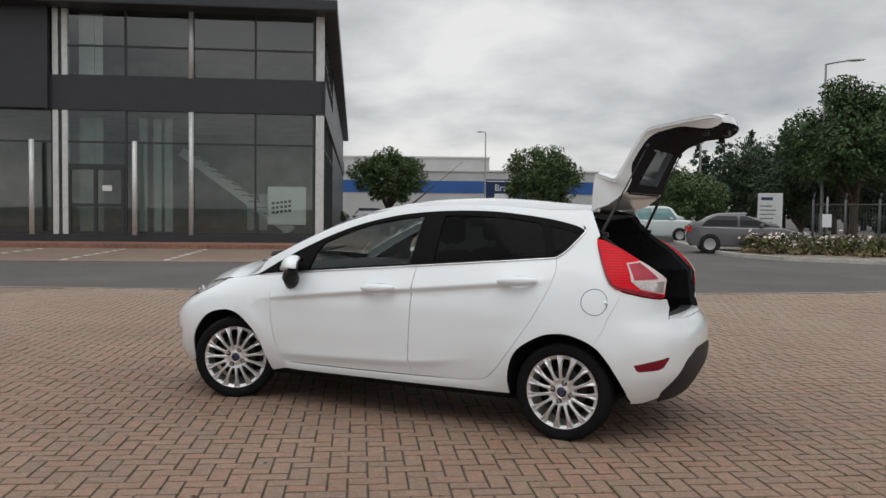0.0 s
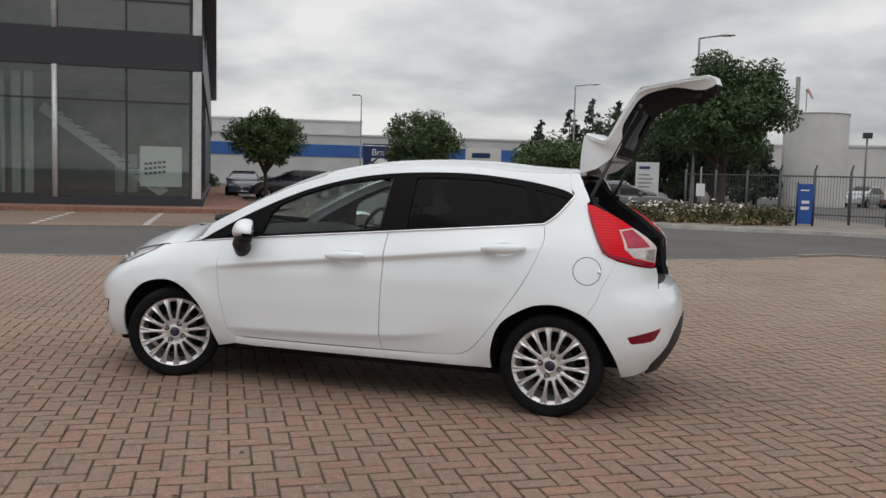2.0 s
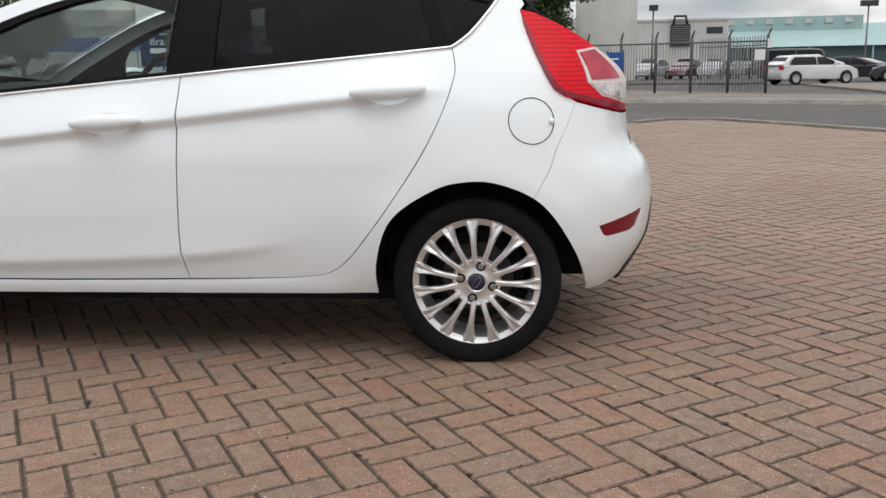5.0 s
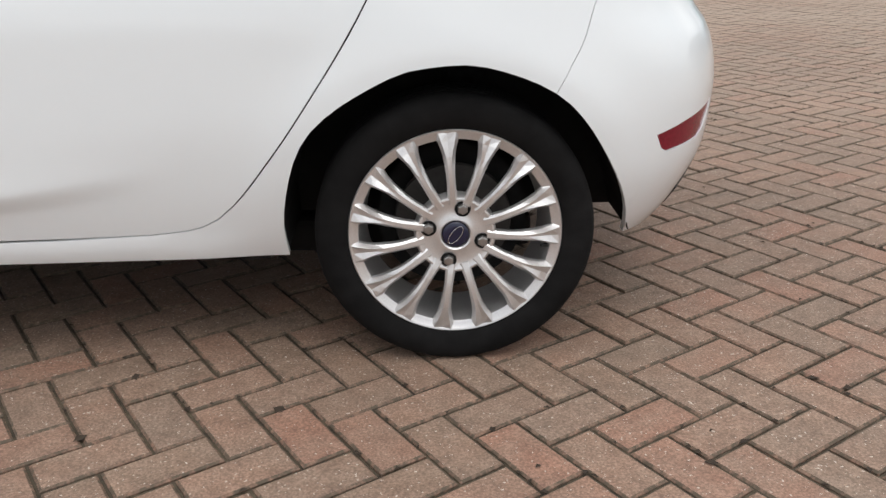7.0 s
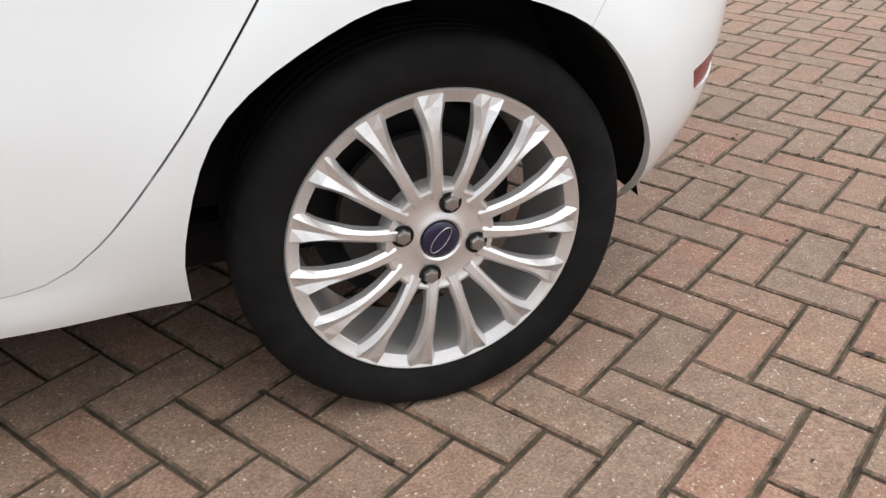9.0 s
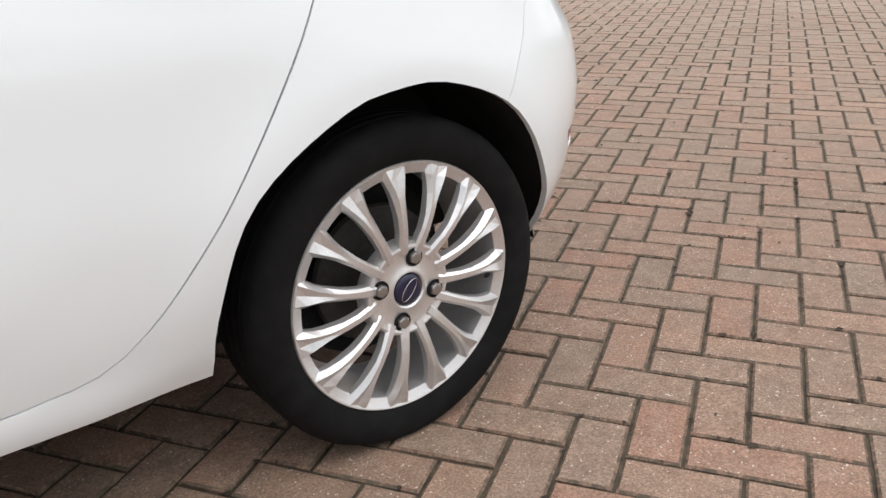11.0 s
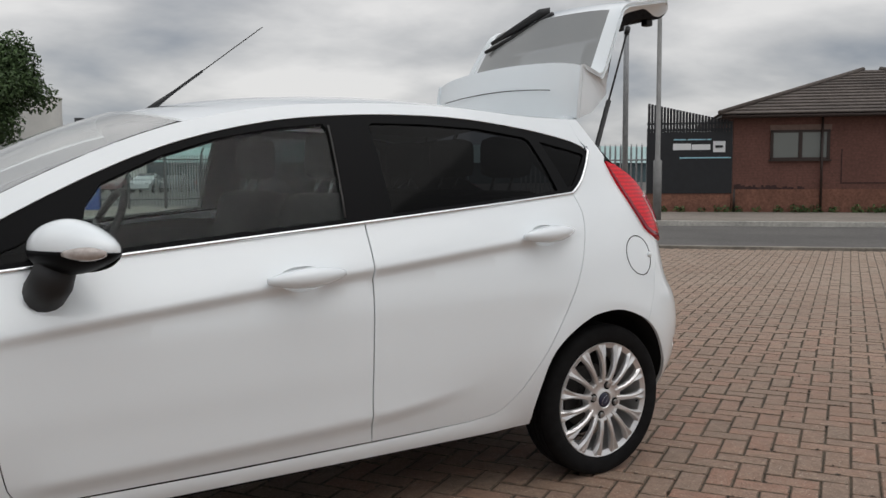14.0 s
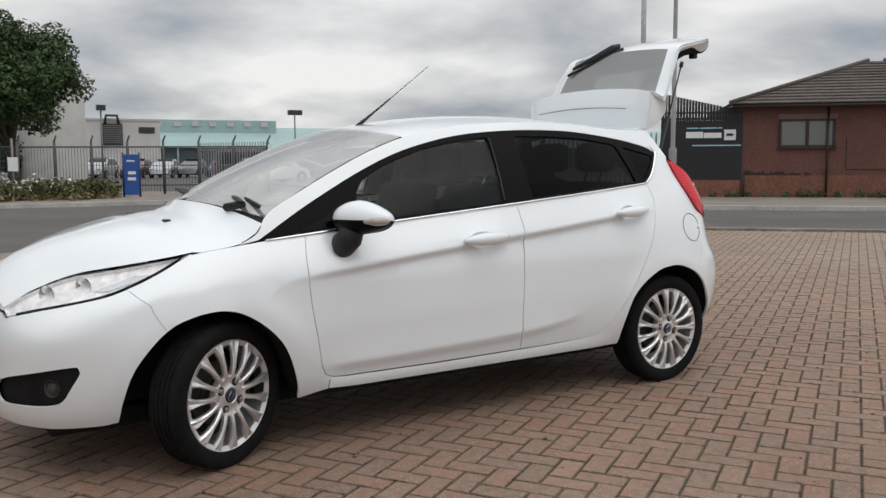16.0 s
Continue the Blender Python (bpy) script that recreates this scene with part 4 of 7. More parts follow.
def skin(name, outer, mat, parent, holes=(), gap=0.002, grid=0.03, depth=0.012, out=0.0, mirror=False, label="", surf=body):
    """A panel of the body: the outline on the skin, filled, with turned-in edges."""
    outer = shrink(dense(outer), gap) if gap else dense(outer)
    holes = [dense(h) for h in holes]
    pts, edges = [], []
    for loop in [outer] + list(holes):
        k = len(pts)
        pts += loop
        edges += [(k + i, k + (i + 1) % len(loop)) for i in range(len(loop))]
    us, zs = [p[0] for p in outer], [p[1] for p in outer]
    nu, nz = int((max(us) - min(us)) / grid), int((max(zs) - min(zs)) / grid)
    near = np.array(pts)
    for i in range(1, nu + 1):
        for j in range(1, nz + 1):
            u, z = min(us) + i * grid + (grid / 2 if j % 2 else 0), min(zs) + j * grid
            if np.min((near[:, 0] - u) ** 2 + (near[:, 1] - z) ** 2) < (grid * 0.45) ** 2:
                continue
            if inside(outer, u, z) and not any(inside(h, u, z) for h in holes):
                pts.append((u, z))
    if surf is body and min(zs) < 0.6 and max(zs) > 0.9 and max(us) - min(us) > 0.3:
        # lines that hold the shoulder crease sharp
        rows = [(u, LOW_CREASE(u) + d) for d in (0.012, 0.002, -0.008, -0.022, -0.036, -0.05) for u in np.arange(max(-2.1, min(us)), min(-0.5, max(us)), 0.025)]
        k0 = len(outer) + sum(len(h) for h in holes)
        pts = pts[:k0] + [p for p in pts[k0:] if not (p[0] < -0.5 and -0.06 < p[1] - LOW_CREASE(p[0]) < 0.02)]
        pts += [p for p in rows if inside(outer, *p) and not any(inside(h, *p) for h in holes) and np.min((near[:, 0] - p[0]) ** 2 + (near[:, 1] - p[1]) ** 2) > 0.0001]
        rows = [(u, CREASE(u) + d) for d in (0.005, -0.003, -0.011, -0.021, -0.031, -0.041) for u in np.arange(max(-2.3, min(us)), min(0.1, max(us)), 0.025)]
        k0 = len(outer) + sum(len(h) for h in holes)
        pts = pts[:k0] + [p for p in pts[k0:] if not -0.054 < p[1] - CREASE(p[0]) < 0.013]
        pts += [p for p in rows if inside(outer, *p) and not any(inside(h, *p) for h in holes) and np.min((near[:, 0] - p[0]) ** 2 + (near[:, 1] - p[1]) ** 2) > 0.0001]
    vs, es, fs, _, _, _ = delaunay_2d_cdt([Vector(p) for p in pts], edges, [], 0, 1e-6)
    keep = []
    for f in fs:
        cx, cz = sum(vs[i][0] for i in f) / 3, sum(vs[i][1] for i in f) / 3
        if inside(outer, cx, cz) and not any(inside(h, cx, cz) for h in holes):
            keep.append(f)
    e = 0.004
    place, normal = [], []
    for v in vs:
        p = surf(v[0], v[1])
        n = (surf(v[0] + e, v[1]) - surf(v[0] - e, v[1])).cross(surf(v[0], v[1] + e) - surf(v[0], v[1] - e))
        n = n.normalized() if n.length > 1e-9 else Vector((0, -1, 0))
        place.append(p + n * out), normal.append(n)
    verts = [Vector(p) for p in place]
    faces = [tuple(f) for f in keep]
    if depth:
        count = {}
        for f in keep:
            for i in range(3):
                a, b = f[i], f[(i + 1) % 3]
                count[(min(a, b), max(a, b))] = count.get((min(a, b), max(a, b)), []) + [(a, b)]
        inner = {}
        for k, v in count.items():
            if len(v) == 1:
                a, b = v[0]
                for q in (a, b):
                    if q not in inner:
                        inner[q] = len(verts)
                        verts.append(place[q] - normal[q] * depth)
                faces.append((b, a, inner[a], inner[b]))
    if mirror:
        verts = [Vector((v.x, -v.y, v.z)) for v in verts]
        faces = [tuple(reversed(f)) for f in faces]
    me = mesh_from(name, verts, faces, mat, True)
    me.set_sharp_from_angle(angle=radians(50))
    return part(name, me, parent, label)


def both(name, outer, mat, parent, **kw):
    return [skin(name, outer, mat, parent, mirror=s, **kw) for s in (False, True)]


def lathe(name, profile, mat, parent, sides=64, m=None, label="", smooth=True, closed=False):
    """A turned shape about the y axis: profile of (radius, y)."""
    verts, faces, n = [], [], len(profile)
    for k in range(sides):
        w = 2 * math.pi * k / sides
        verts += [(r * math.cos(w), y, r * math.sin(w)) for r, y in profile]
    for k in range(sides):
        k2 = (k + 1) % sides
        for i in range(n if closed else n - 1):
            j = (i + 1) % n
            faces.append((k * n + i, k * n + j, k2 * n + j, k2 * n + i))
    bm = bmesh.new()
    vs = [bm.verts.new(v) for v in verts]
    for f in faces:
        bm.faces.new([vs[i] for i in f])
    bmesh.ops.remove_doubles(bm, verts=bm.verts, dist=1e-5)
    me = bm_mesh(bm, name, mat, smooth)
    me.set_sharp_from_angle(angle=radians(40))
    return part(name, me, parent, label, m)


car = empty("hatchback_car", None, "white five-door hatchback car with its tailgate raised", "car")

def arch_line(pts, n):
    """n points at even steps along a smooth line."""
    q = np.array(smooth_line(pts, 0.01))
    d = np.concatenate([[0], np.cumsum(np.hypot(*np.diff(q, axis=0).T))])
    at = np.linspace(0, d[-1], n)
    return [(float(np.interp(v, d, q[:, 0])), float(np.interp(v, d, q[:, 1]))) for v in at]


def split_at(line, x, z):
    return min(range(len(line)), key=lambda i: math.hypot(line[i][0] - x, line[i][1] - z))


ARCH_F = arch_line([(-2.180, 0.222), (-2.198, 0.305), (-2.268, 0.475), (-2.385, 0.590), (-2.505, 0.640), (-2.641, 0.626), (-2.747, 0.575), (-2.852, 0.450), (-2.892, 0.330), (-2.904, 0.232)], 34)
ARCH_R = arch_line([(0.386, 0.236), (0.372, 0.315), (0.333, 0.410), (0.258, 0.530), (0.180, 0.598), (0.053, 0.644), (-0.050, 0.644), (-0.128, 0.625), (-0.249, 0.556), (-0.313, 0.479), (-0.350, 0.345), (-0.350, 0.244)], 34)
KF, KR = split_at(ARCH_F, -2.724, 0.592), split_at(ARCH_R, 0.196, 0.590)
SEAM_F = smooth_line([(-2.128, 0.914), (-2.148, 0.83), (-2.152, 0.74), (-2.138, 0.60), (-2.112, 0.46), (-2.092, 0.36), (-2.070, 0.318), (-2.035, 0.304), (-1.98, 0.300)])
SEAM_B = smooth_line([(-1.018, 1.012), (-1.024, 0.80), (-1.034, 0.55), (-1.036, 0.40), (-1.022, 0.300)])
SEAM_R = smooth_line([(-0.082, 1.092), (-0.068, 1.02), (-0.090, 0.93), (-0.136, 0.82), (-0.200, 0.705), (-0.292, 0.57), (-0.362, 0.475), (-0.448, 0.372), (-0.520, 0.322), (-0.63, 0.306)])
belt_line = lambda a, b, d=0.0, k=14: [(a + (b - a) * i / k, BELT(a + (b - a) * i / k) + d) for i in range(k + 1)]
# the headlamp's lower and upper edges, by running length and height
LAMP_LOW = smooth_line([(-2.808, 0.861), (-2.840, 0.836), (-2.921, 0.760), (-2.982, 0.722), (-3.105, 0.686), (-3.265, 0.650), (-3.40, 0.622)])
WING_TIP = (-2.948, 0.742)
LAMP_TOP = smooth_line([(-3.46, 0.650), (-3.388, 0.715), (-3.277, 0.776), (-3.166, 0.800), (-3.007, 0.828), (-2.87, 0.850)])

GRIP_F, GRIP_R = (-1.262, 0.860), (-0.291, 0.950)


def bowl_ring(hx, hz):
    return [(at_x(hx, hz) + 0.086 * math.cos(a), hz - 0.008 + 0.038 * math.sin(a)) for a in np.linspace(0, 2 * math.pi, 28, endpoint=False)]


for mirrored in (False, True):
    kw = dict(mirror=mirrored)
    fender = side(belt_line(-2.33, -2.128)) + side(SEAM_F[1:-1]) + side([(-2.05, 0.29), (-2.05, 0.25), (-2.145, 0.228)]) + side(ARCH_F[:KF + 1]) + side([(-2.79, 0.685)]) + [WING_TIP] + [p for p in reversed(LAMP_LOW) if p[0] > -2.94] + side(belt_line(-2.60, -2.34))
    skin("front_wing", fender, M_PAINT, car, gap=0.0007, **kw)
    door = skin("front_door", side(SEAM_F) + side([(-1.5, 0.297)]) + side(reversed(SEAM_B)) + side(reversed(belt_line(-2.115, -1.03, 0))), M_PAINT, car, holes=[bowl_ring(*GRIP_F)], gap=0.0024, **kw)
    door_r = skin("rear_door", side(SEAM_B) + side([(-0.8, 0.302)]) + side(reversed(SEAM_R)) + side(reversed(belt_line(-1.0, -0.1))), M_PAINT, car, holes=[bowl_ring(*GRIP_R)], gap=0.0024, **kw)
    quarter = (side(SEAM_R) + side([(-0.8, 0.300), (-1.0, 0.298), (-1.5, 0.295), (-1.98, 0.298), (-2.040, 0.302), (-2.046, 0.29), (-2.046, 0.252), (-1.9, 0.246), (-1.0, 0.244), (-0.38, 0.244)]) + side(reversed(ARCH_R[KR:]))
               + side([(0.228, 0.645), (0.262, 0.72), (0.302, 0.81), (0.338, 0.905), (0.275, 0.945), (0.24, 1.0), (0.20, 1.08), (0.170, 1.16), (0.150, 1.215), (0.165, 1.235), (0.12, 1.32), (0.085, 1.388), (0.03, 1.386)])
               + side([(0.048, 1.30), (0.074, 1.275), (0.072, 1.25), (0.04, 1.21), (-0.02, 1.135), (-0.05, 1.105)]))
    skin("rear_side_panel", quarter, M_PAINT, car, gap=0.0007, **kw)
    # tail lamp: red above, dark red and clear windows towards the tailgate
    LAMP = side(smooth_line([(0.150, 1.215), (0.160, 1.165), (0.190, 1.085), (0.228, 1.005), (0.262, 0.945)])) + side(smooth_line([(0.30, 0.918), (0.42, 0.884), (0.515, 0.858)])) + side([(0.530, 0.87), (0.530, 0.92), (0.520, 0.98)]) + side(smooth_line([(0.485, 1.015), (0.425, 1.072), (0.315, 1.146), (0.20, 1.203)]))
    lamp = skin("tail_lamp", LAMP, M_REDLENS, car, out=0.008, gap=0.003, depth=0.03, label="large red tail lamp", **kw)
    skin("lamp_edge", side(smooth_line([(0.155, 1.190), (0.168, 1.150), (0.196, 1.078), (0.232, 1.000), (0.266, 0.944)])) + side(smooth_line([(0.30, 0.924), (0.42, 0.890), (0.512, 0.866), (0.520, 0.876)])) + side(smooth_line([(0.512, 0.884), (0.42, 0.908), (0.30, 0.938), (0.276, 0.958)])) + side(smooth_line([(0.242, 1.008), (0.206, 1.083), (0.176, 1.153)])), M_DARKRED, lamp, out=0.0105, gap=0.0, depth=0.004, label="dark red lower border", **kw)
    skin("lens_rim", side([(0.338, 1.070), (0.404, 1.082), (0.528, 0.972), (0.524, 0.884), (0.425, 0.918), (0.375, 0.965)]), M_LENSRIM, lamp, out=0.0115, gap=0.0, depth=0.006, label="pale rim round the inner lenses", **kw)
    skin("lens", side([(0.348, 1.062), (0.400, 1.073), (0.496, 0.977), (0.389, 0.972)]), M_PINKLENS, lamp, out=0.014, gap=0.0, depth=0.006, label="wine red inner lens", **kw)
    skin("lens", side([(0.385, 0.961), (0.520, 0.962), (0.518, 0.892), (0.430, 0.922)]), M_CLEARLENS, lamp, out=0.014, gap=0.0, depth=0.006, label="clear reversing lens", **kw)
    # rear bumper, round to the middle
    UE = U_REAR - 0.0005
    bump = (side([(0.228, 0.645), (0.262, 0.72), (0.302, 0.81), (0.338, 0.905)]) + side(smooth_line([(0.34, 0.903), (0.42, 0.880), (0.515, 0.855)])) + side([(0.540, 0.855), (0.552, 0.80)]) + [(at_y(0.47, 0.735), 0.735), (at_y(0.3, 0.725), 0.725), (UE, 0.722)]
            + [(UE, 0.54), (at_y(0.2, 0.535), 0.535), (at_y(0.36, 0.48), 0.48), (at_y(0.47, 0.38), 0.38), (at_y(0.54, 0.30), 0.30), (at_x(0.52, 0.262), 0.262), (at_x(0.44, 0.235), 0.235)] + side(ARCH_R[:KR + 1]))
    REFL = side([(0.422, 0.482), (0.50, 0.500), (0.592, 0.522), (0.588, 0.500), (0.567, 0.458), (0.545, 0.446), (0.452, 0.440), (0.437, 0.450)])
    skin("rear_bumper", bump, M_PAINT, car, holes=[REFL], gap=0.0007, **kw)
    skin("reflector", REFL, M_DARKRED, car, out=-0.003, gap=0.001, depth=0.006, label="dark red bumper reflector", **kw)
    low = [(UE, 0.538), (at_y(0.2, 0.533), 0.533), (at_y(0.36, 0.478), 0.478), (at_y(0.47, 0.378), 0.378), (at_y(0.54, 0.298), 0.298), (at_x(0.52, 0.259), 0.259), (at_y(0.5, 0.235), 0.235), (at_y(0.3, 0.225), 0.225), (UE, 0.225)]
    skin("diffuser", low, M_PLASTIC, car, out=0.004, label="black plastic lower bumper", **kw)
    # front bumper with fog lamp opening
    UF = U_FRONT + 0.0005
    FOG = smooth_line([(-3.036, 0.468), (-3.028, 0.445), (-3.060, 0.390), (-3.095, 0.336), (-3.15, 0.310), (-3.30, 0.298), (-3.46, 0.292), (-3.50, 0.33), (-3.47, 0.375), (-3.38, 0.405), (-3.265, 0.430), (-3.12, 0.458)], 0.02, True)
    GRILLE = [(at_y(0.20, 0.32, False), 0.32), (at_y(0.18, 0.56, False), 0.56), (UF, 0.58), (UF, 0.30)]
    fb = (side([(-2.79, 0.685)]) + [WING_TIP] + [p for p in LAMP_LOW if p[0] < -2.96] + [(-3.47, 0.640), (at_y(0.22, 0.655, False), 0.655), (UF, 0.66)] + [(UF, 0.59), (at_y(0.19, 0.57, False), 0.57), (at_y(0.21, 0.31, False), 0.31), (UF, 0.29), (UF, 0.205)]
          + [(at_y(0.3, 0.205, False), 0.205), (at_y(0.6, 0.21, False), 0.21), (at_x(-2.95, 0.222), 0.222)] + side(reversed(ARCH_F[KF:])))
    skin("front_bumper", fb, M_PAINT, car, holes=[FOG], gap=0.0007, **kw)
    skin("grille", GRILLE, M_PLASTIC, car, out=-0.03, gap=0, label="black lower grille", **kw)
    fog = skin("fog_recess", FOG, M_VOID, car, out=-0.022, gap=-0.004, depth=0.0, label="black fog lamp recess", **kw)
    p = body(-3.16, 0.378)
    lathe("fog_lamp", [(0.0, -0.010), (0.012, -0.010), (0.020, -0.006), (0.024, 0.0), (0.034, -0.004), (0.036, 0.01)], M_BRAKE, fog, 24,
          Matrix.Translation((p.x + 0.02, -(p.y + 0.01) if mirrored else p.y + 0.01, p.z)) @ pose(0, 0, 0, 0, 0, 50 if mirrored else -50), "round fog lamp")
    # headlamp
    HEAD = LAMP_LOW + LAMP_TOP
    head = skin("headlamp", HEAD, M_LAMPGLASS, car, out=0.004, gap=0.004, depth=0.0, label="long clear swept-back headlamp", **kw)
    head.visible_shadow = False
    skin("reflector", HEAD, M_LAMPINSIDE, head, out=-0.018, gap=0.006, depth=-0.016, label="bright chrome lamp interior", **kw)
    skin("bezel", LAMP_LOW[1:-2] + [(u - 0.004, z + 0.009 + 0.010 * ease(-3.05, -2.9, u)) for u, z in reversed(LAMP_LOW[1:-2])], M_BLACK, head, out=0.0, gap=0.0, depth=0.004, label="black lower lamp edge", **kw)
    skin("bezel", [(-2.90, 0.800), (-2.99, 0.793), (-3.08, 0.742), (-3.03, 0.742)], M_CHROME, head, out=-0.012, gap=0.0, depth=0.004, **kw)
    for hx, hz in ((-3.13, 0.745), (-3.26, 0.712)):
        p = body(hx, hz)
        lathe("lamp_bowl", [(0.0, 0.03), (0.012, 0.028), (0.022, 0.01), (0.035, -0.010), (0.038, -0.011)], M_CHROME, head, 24,
              Matrix.Translation((p.x + 0.016, -(p.y + 0.018) if mirrored else p.y + 0.018, p.z)) @ pose(0, 0, 0, 0, 0, 55 if mirrored else -55))
    # side windows: black surround with panes
    TOP = smooth_line([(-2.325, 0.903), (-2.12, 1.022), (-1.91, 1.130), (-1.70, 1.222), (-1.50, 1.288), (-1.25, 1.342), (-1.0, 1.368), (-0.75, 1.377), (-0.50, 1.370), (-0.20, 1.336), (0.0, 1.295), (0.062, 1.268)])
    DLO = side(TOP) + side([(0.070, 1.255), (0.04, 1.215), (-0.02, 1.145), (-0.075, 1.105)]) + side(reversed(belt_line(-2.32, -0.10, 0.006)))
    FW = side([(-1.885, 0.955), (-1.85, 1.085), (-1.80, 1.148), (-1.62, 1.228), (-1.45, 1.280), (-1.25, 1.318), (-1.075, 1.338), (-1.06, 1.31), (-1.075, 1.026)]) + side(reversed(belt_line(-1.87, -1.09, 0.02)))
    TRI = side([(-2.17, 0.925), (-2.03, 0.985), (-1.955, 1.03), (-1.945, 0.95)])
    RW = side([(-0.905, 1.04), (-0.905, 1.335), (-0.89, 1.345), (-0.70, 1.346), (-0.45, 1.336), (-0.24, 1.308), (-0.215, 1.295), (-0.150, 1.105)]) + side(reversed(belt_line(-0.88, -0.16, 0.018)))
    QW = side([(-0.165, 1.292), (-0.05, 1.268), (0.038, 1.247), (0.042, 1.238), (0.0, 1.19), (-0.065, 1.122), (-0.095, 1.115)])
    trim = skin("window_surround", DLO, M_BLACK, car, holes=[FW, TRI, RW, QW], gap=0.0, out=-0.004, depth=0.02, label="gloss black pillars and window surround", **kw)
    for nm, loop, mt in (("front_door_window", FW, M_SIDEGLASS), ("quarter_light", TRI, M_PRIVACY), ("rear_door_window", RW, M_PRIVACY), ("rear_quarter_window", QW, M_PRIVACY)):
        w = skin(nm, loop, mt, car, gap=-0.002, out=-0.010, depth=0.0, **kw)
        w.visible_shadow = False
    # roof edge and windscreen pillar
    RAIL = smooth_line([(-2.41, 0.886), (-2.325, 0.93), (-2.27, 1.005), (-2.10, 1.098), (-1.90, 1.195), (-1.70, 1.278), (-1.50, 1.340), (-1.25, 1.388), (-1.0, 1.409), (-0.75, 1.416), (-0.50, 1.410), (-0.20, 1.390), (0.03, 1.386)])
    skin("roof_rail", side(RAIL) + side([(0.048, 1.30), (0.062, 1.270)]) + side(reversed(TOP)), M_PAINT, car, gap=0.0, **kw)
    # bright strip below the windows
    sg = -1 if mirrored else 1
    strip_pts = [body(at_x(x, z), z) for x, z in belt_line(-2.30, -0.085, 0.0, 40) + smooth_line([(-0.07, 1.10), (-0.02, 1.138), (0.04, 1.208), (0.073, 1.252), (0.070, 1.272)])]
    tube("chrome_strip", [(p.x, sg * (p.y - 0.001), p.z) for p in strip_pts], 0.0068, M_CHROME, car, 8, "bright chrome window strip")
    tube("chrome_strip", [(q.x, sg * (q.y - 0.001), q.z) for q in [body(-1.082 + 0.004 * k, 1.03 + 0.30 * k / 6) for k in range(7)]], 0.0035, M_BRAKE, trim, 6)
    # door handles: a bowl and a grip
    for owner, hx, hz in ((door, *GRIP_F), (door_r, *GRIP_R)):
        grip = []
        for k in range(13):
            t = k / 12
            q = body(at_x(hx - 0.126 + 0.252 * t, hz), hz + 0.012 * (t - 0.5))
            grip.append((q.x, sg * (q.y - 0.006 - 0.030 * math.sin(math.pi * min(1, max(0, 0.08 + 0.84 * t))) ** 0.6), q.z))
        h = tube("door_handle", grip, [0.009 + 0.0215 * math.sin(math.pi * k / 12) ** 0.8 for k in range(13)], M_PAINT, owner, 12, "white grab handle")
        cu, cz = at_x(hx, hz), hz - 0.008

        def dish(u, z):
            r2 = ((u - cu) / 0.086) ** 2 + ((z - cz) / 0.038) ** 2
            return body(u, z) + Vector((0, 0.018 * max(0, 1 - r2) ** 0.7, 0))

        skin("handle_bowl", bowl_ring(hx, hz), M_PAINT, owner, gap=0.0, grid=0.010, out=-0.0005, depth=0.0, surf=dish, **kw)
    # fuel flap on the left, a plain panel on the other side
    if not mirrored:
        ring = [(at_x(0.187 + 0.076 * math.cos(a), 0.844), 0.844 + 0.076 * math.sin(a)) for a in np.linspace(0, 2 * math.pi, 40, endpoint=False)]
        q = [body(u, z) for u, z in ring]
        flap = tube("fuel_flap", [(v.x, v.y, v.z) for v in q], 0.0018, M_VOID, car, 6, "round fuel filler flap", True)
        q = body(at_x(0.255, 0.842), 0.842)
        bm = bmesh.new()
        bmesh.ops.create_uvsphere(bm, u_segments=14, v_segments=8, radius=0.012)
        part("flap_button", bm_mesh(bm, "flap_button", M_PAINT, True), flap, "", Matrix.Translation(q))
    # mirror on its foot
    mir = empty("door_mirror")
    mir.parent = car
    bm = bmesh.new()
    bmesh.ops.create_uvsphere(bm, u_segments=32, v_segments=20, radius=1.0)
    for v in bm.verts:
        x, y, z = v.co
        taper = 1.0 - 0.28 * ease(-0.2, 1.0, -y)
        v.co = Vector((x * 0.082 * taper if x < 0 else min(x, 0.50) * 0.082, y * 0.145, (z * 0.078 if z > 0 else z * 0.062) * taper))
    mm = Matrix.Translation((-1.920, sg * -0.878, 0.980)) @ (pose(0, 0, 0, 0, 4, 30) if not mirrored else pose(0, 0, 0, 0, 4, -30))
    part("mirror_shell", bm_mesh(bm, "mirror_shell", M_PAINT, True), mir, "white mirror cap", mm)
    bm = bmesh.new()
    bmesh.ops.create_uvsphere(bm, u_segments=28, v_segments=14, radius=1.0)
    for v in bm.verts:
        x, y, z = v.co
        taper = 1.0 - 0.28 * ease(-0.2, 1.0, -y)
        v.co = Vector((x * 0.0835 * taper if x < 0 else min(x, 0.47) * 0.0835, y * 0.1465, min(-0.006, (z * 0.064 - 0.004) * taper)))
    part("mirror_base", bm_mesh(bm, "mirror_base", M_BLACK, True), mir, "", mm)
    ring = [(0.0420, 0.128 * math.cos(a), 0.058 * math.sin(a) - 0.002) for a in np.linspace(0, 2 * math.pi, 32, endpoint=False)]
    part("bezel", mesh_from("bezel", ring + [(0.034, y * 1.02, z * 1.02) for x, y, z in ring], [tuple(range(32))] + [(i, 32 + i, 32 + (i + 1) % 32, (i + 1) % 32) for i in range(32)], M_PLASTIC), mir, "black mirror surround", mm)
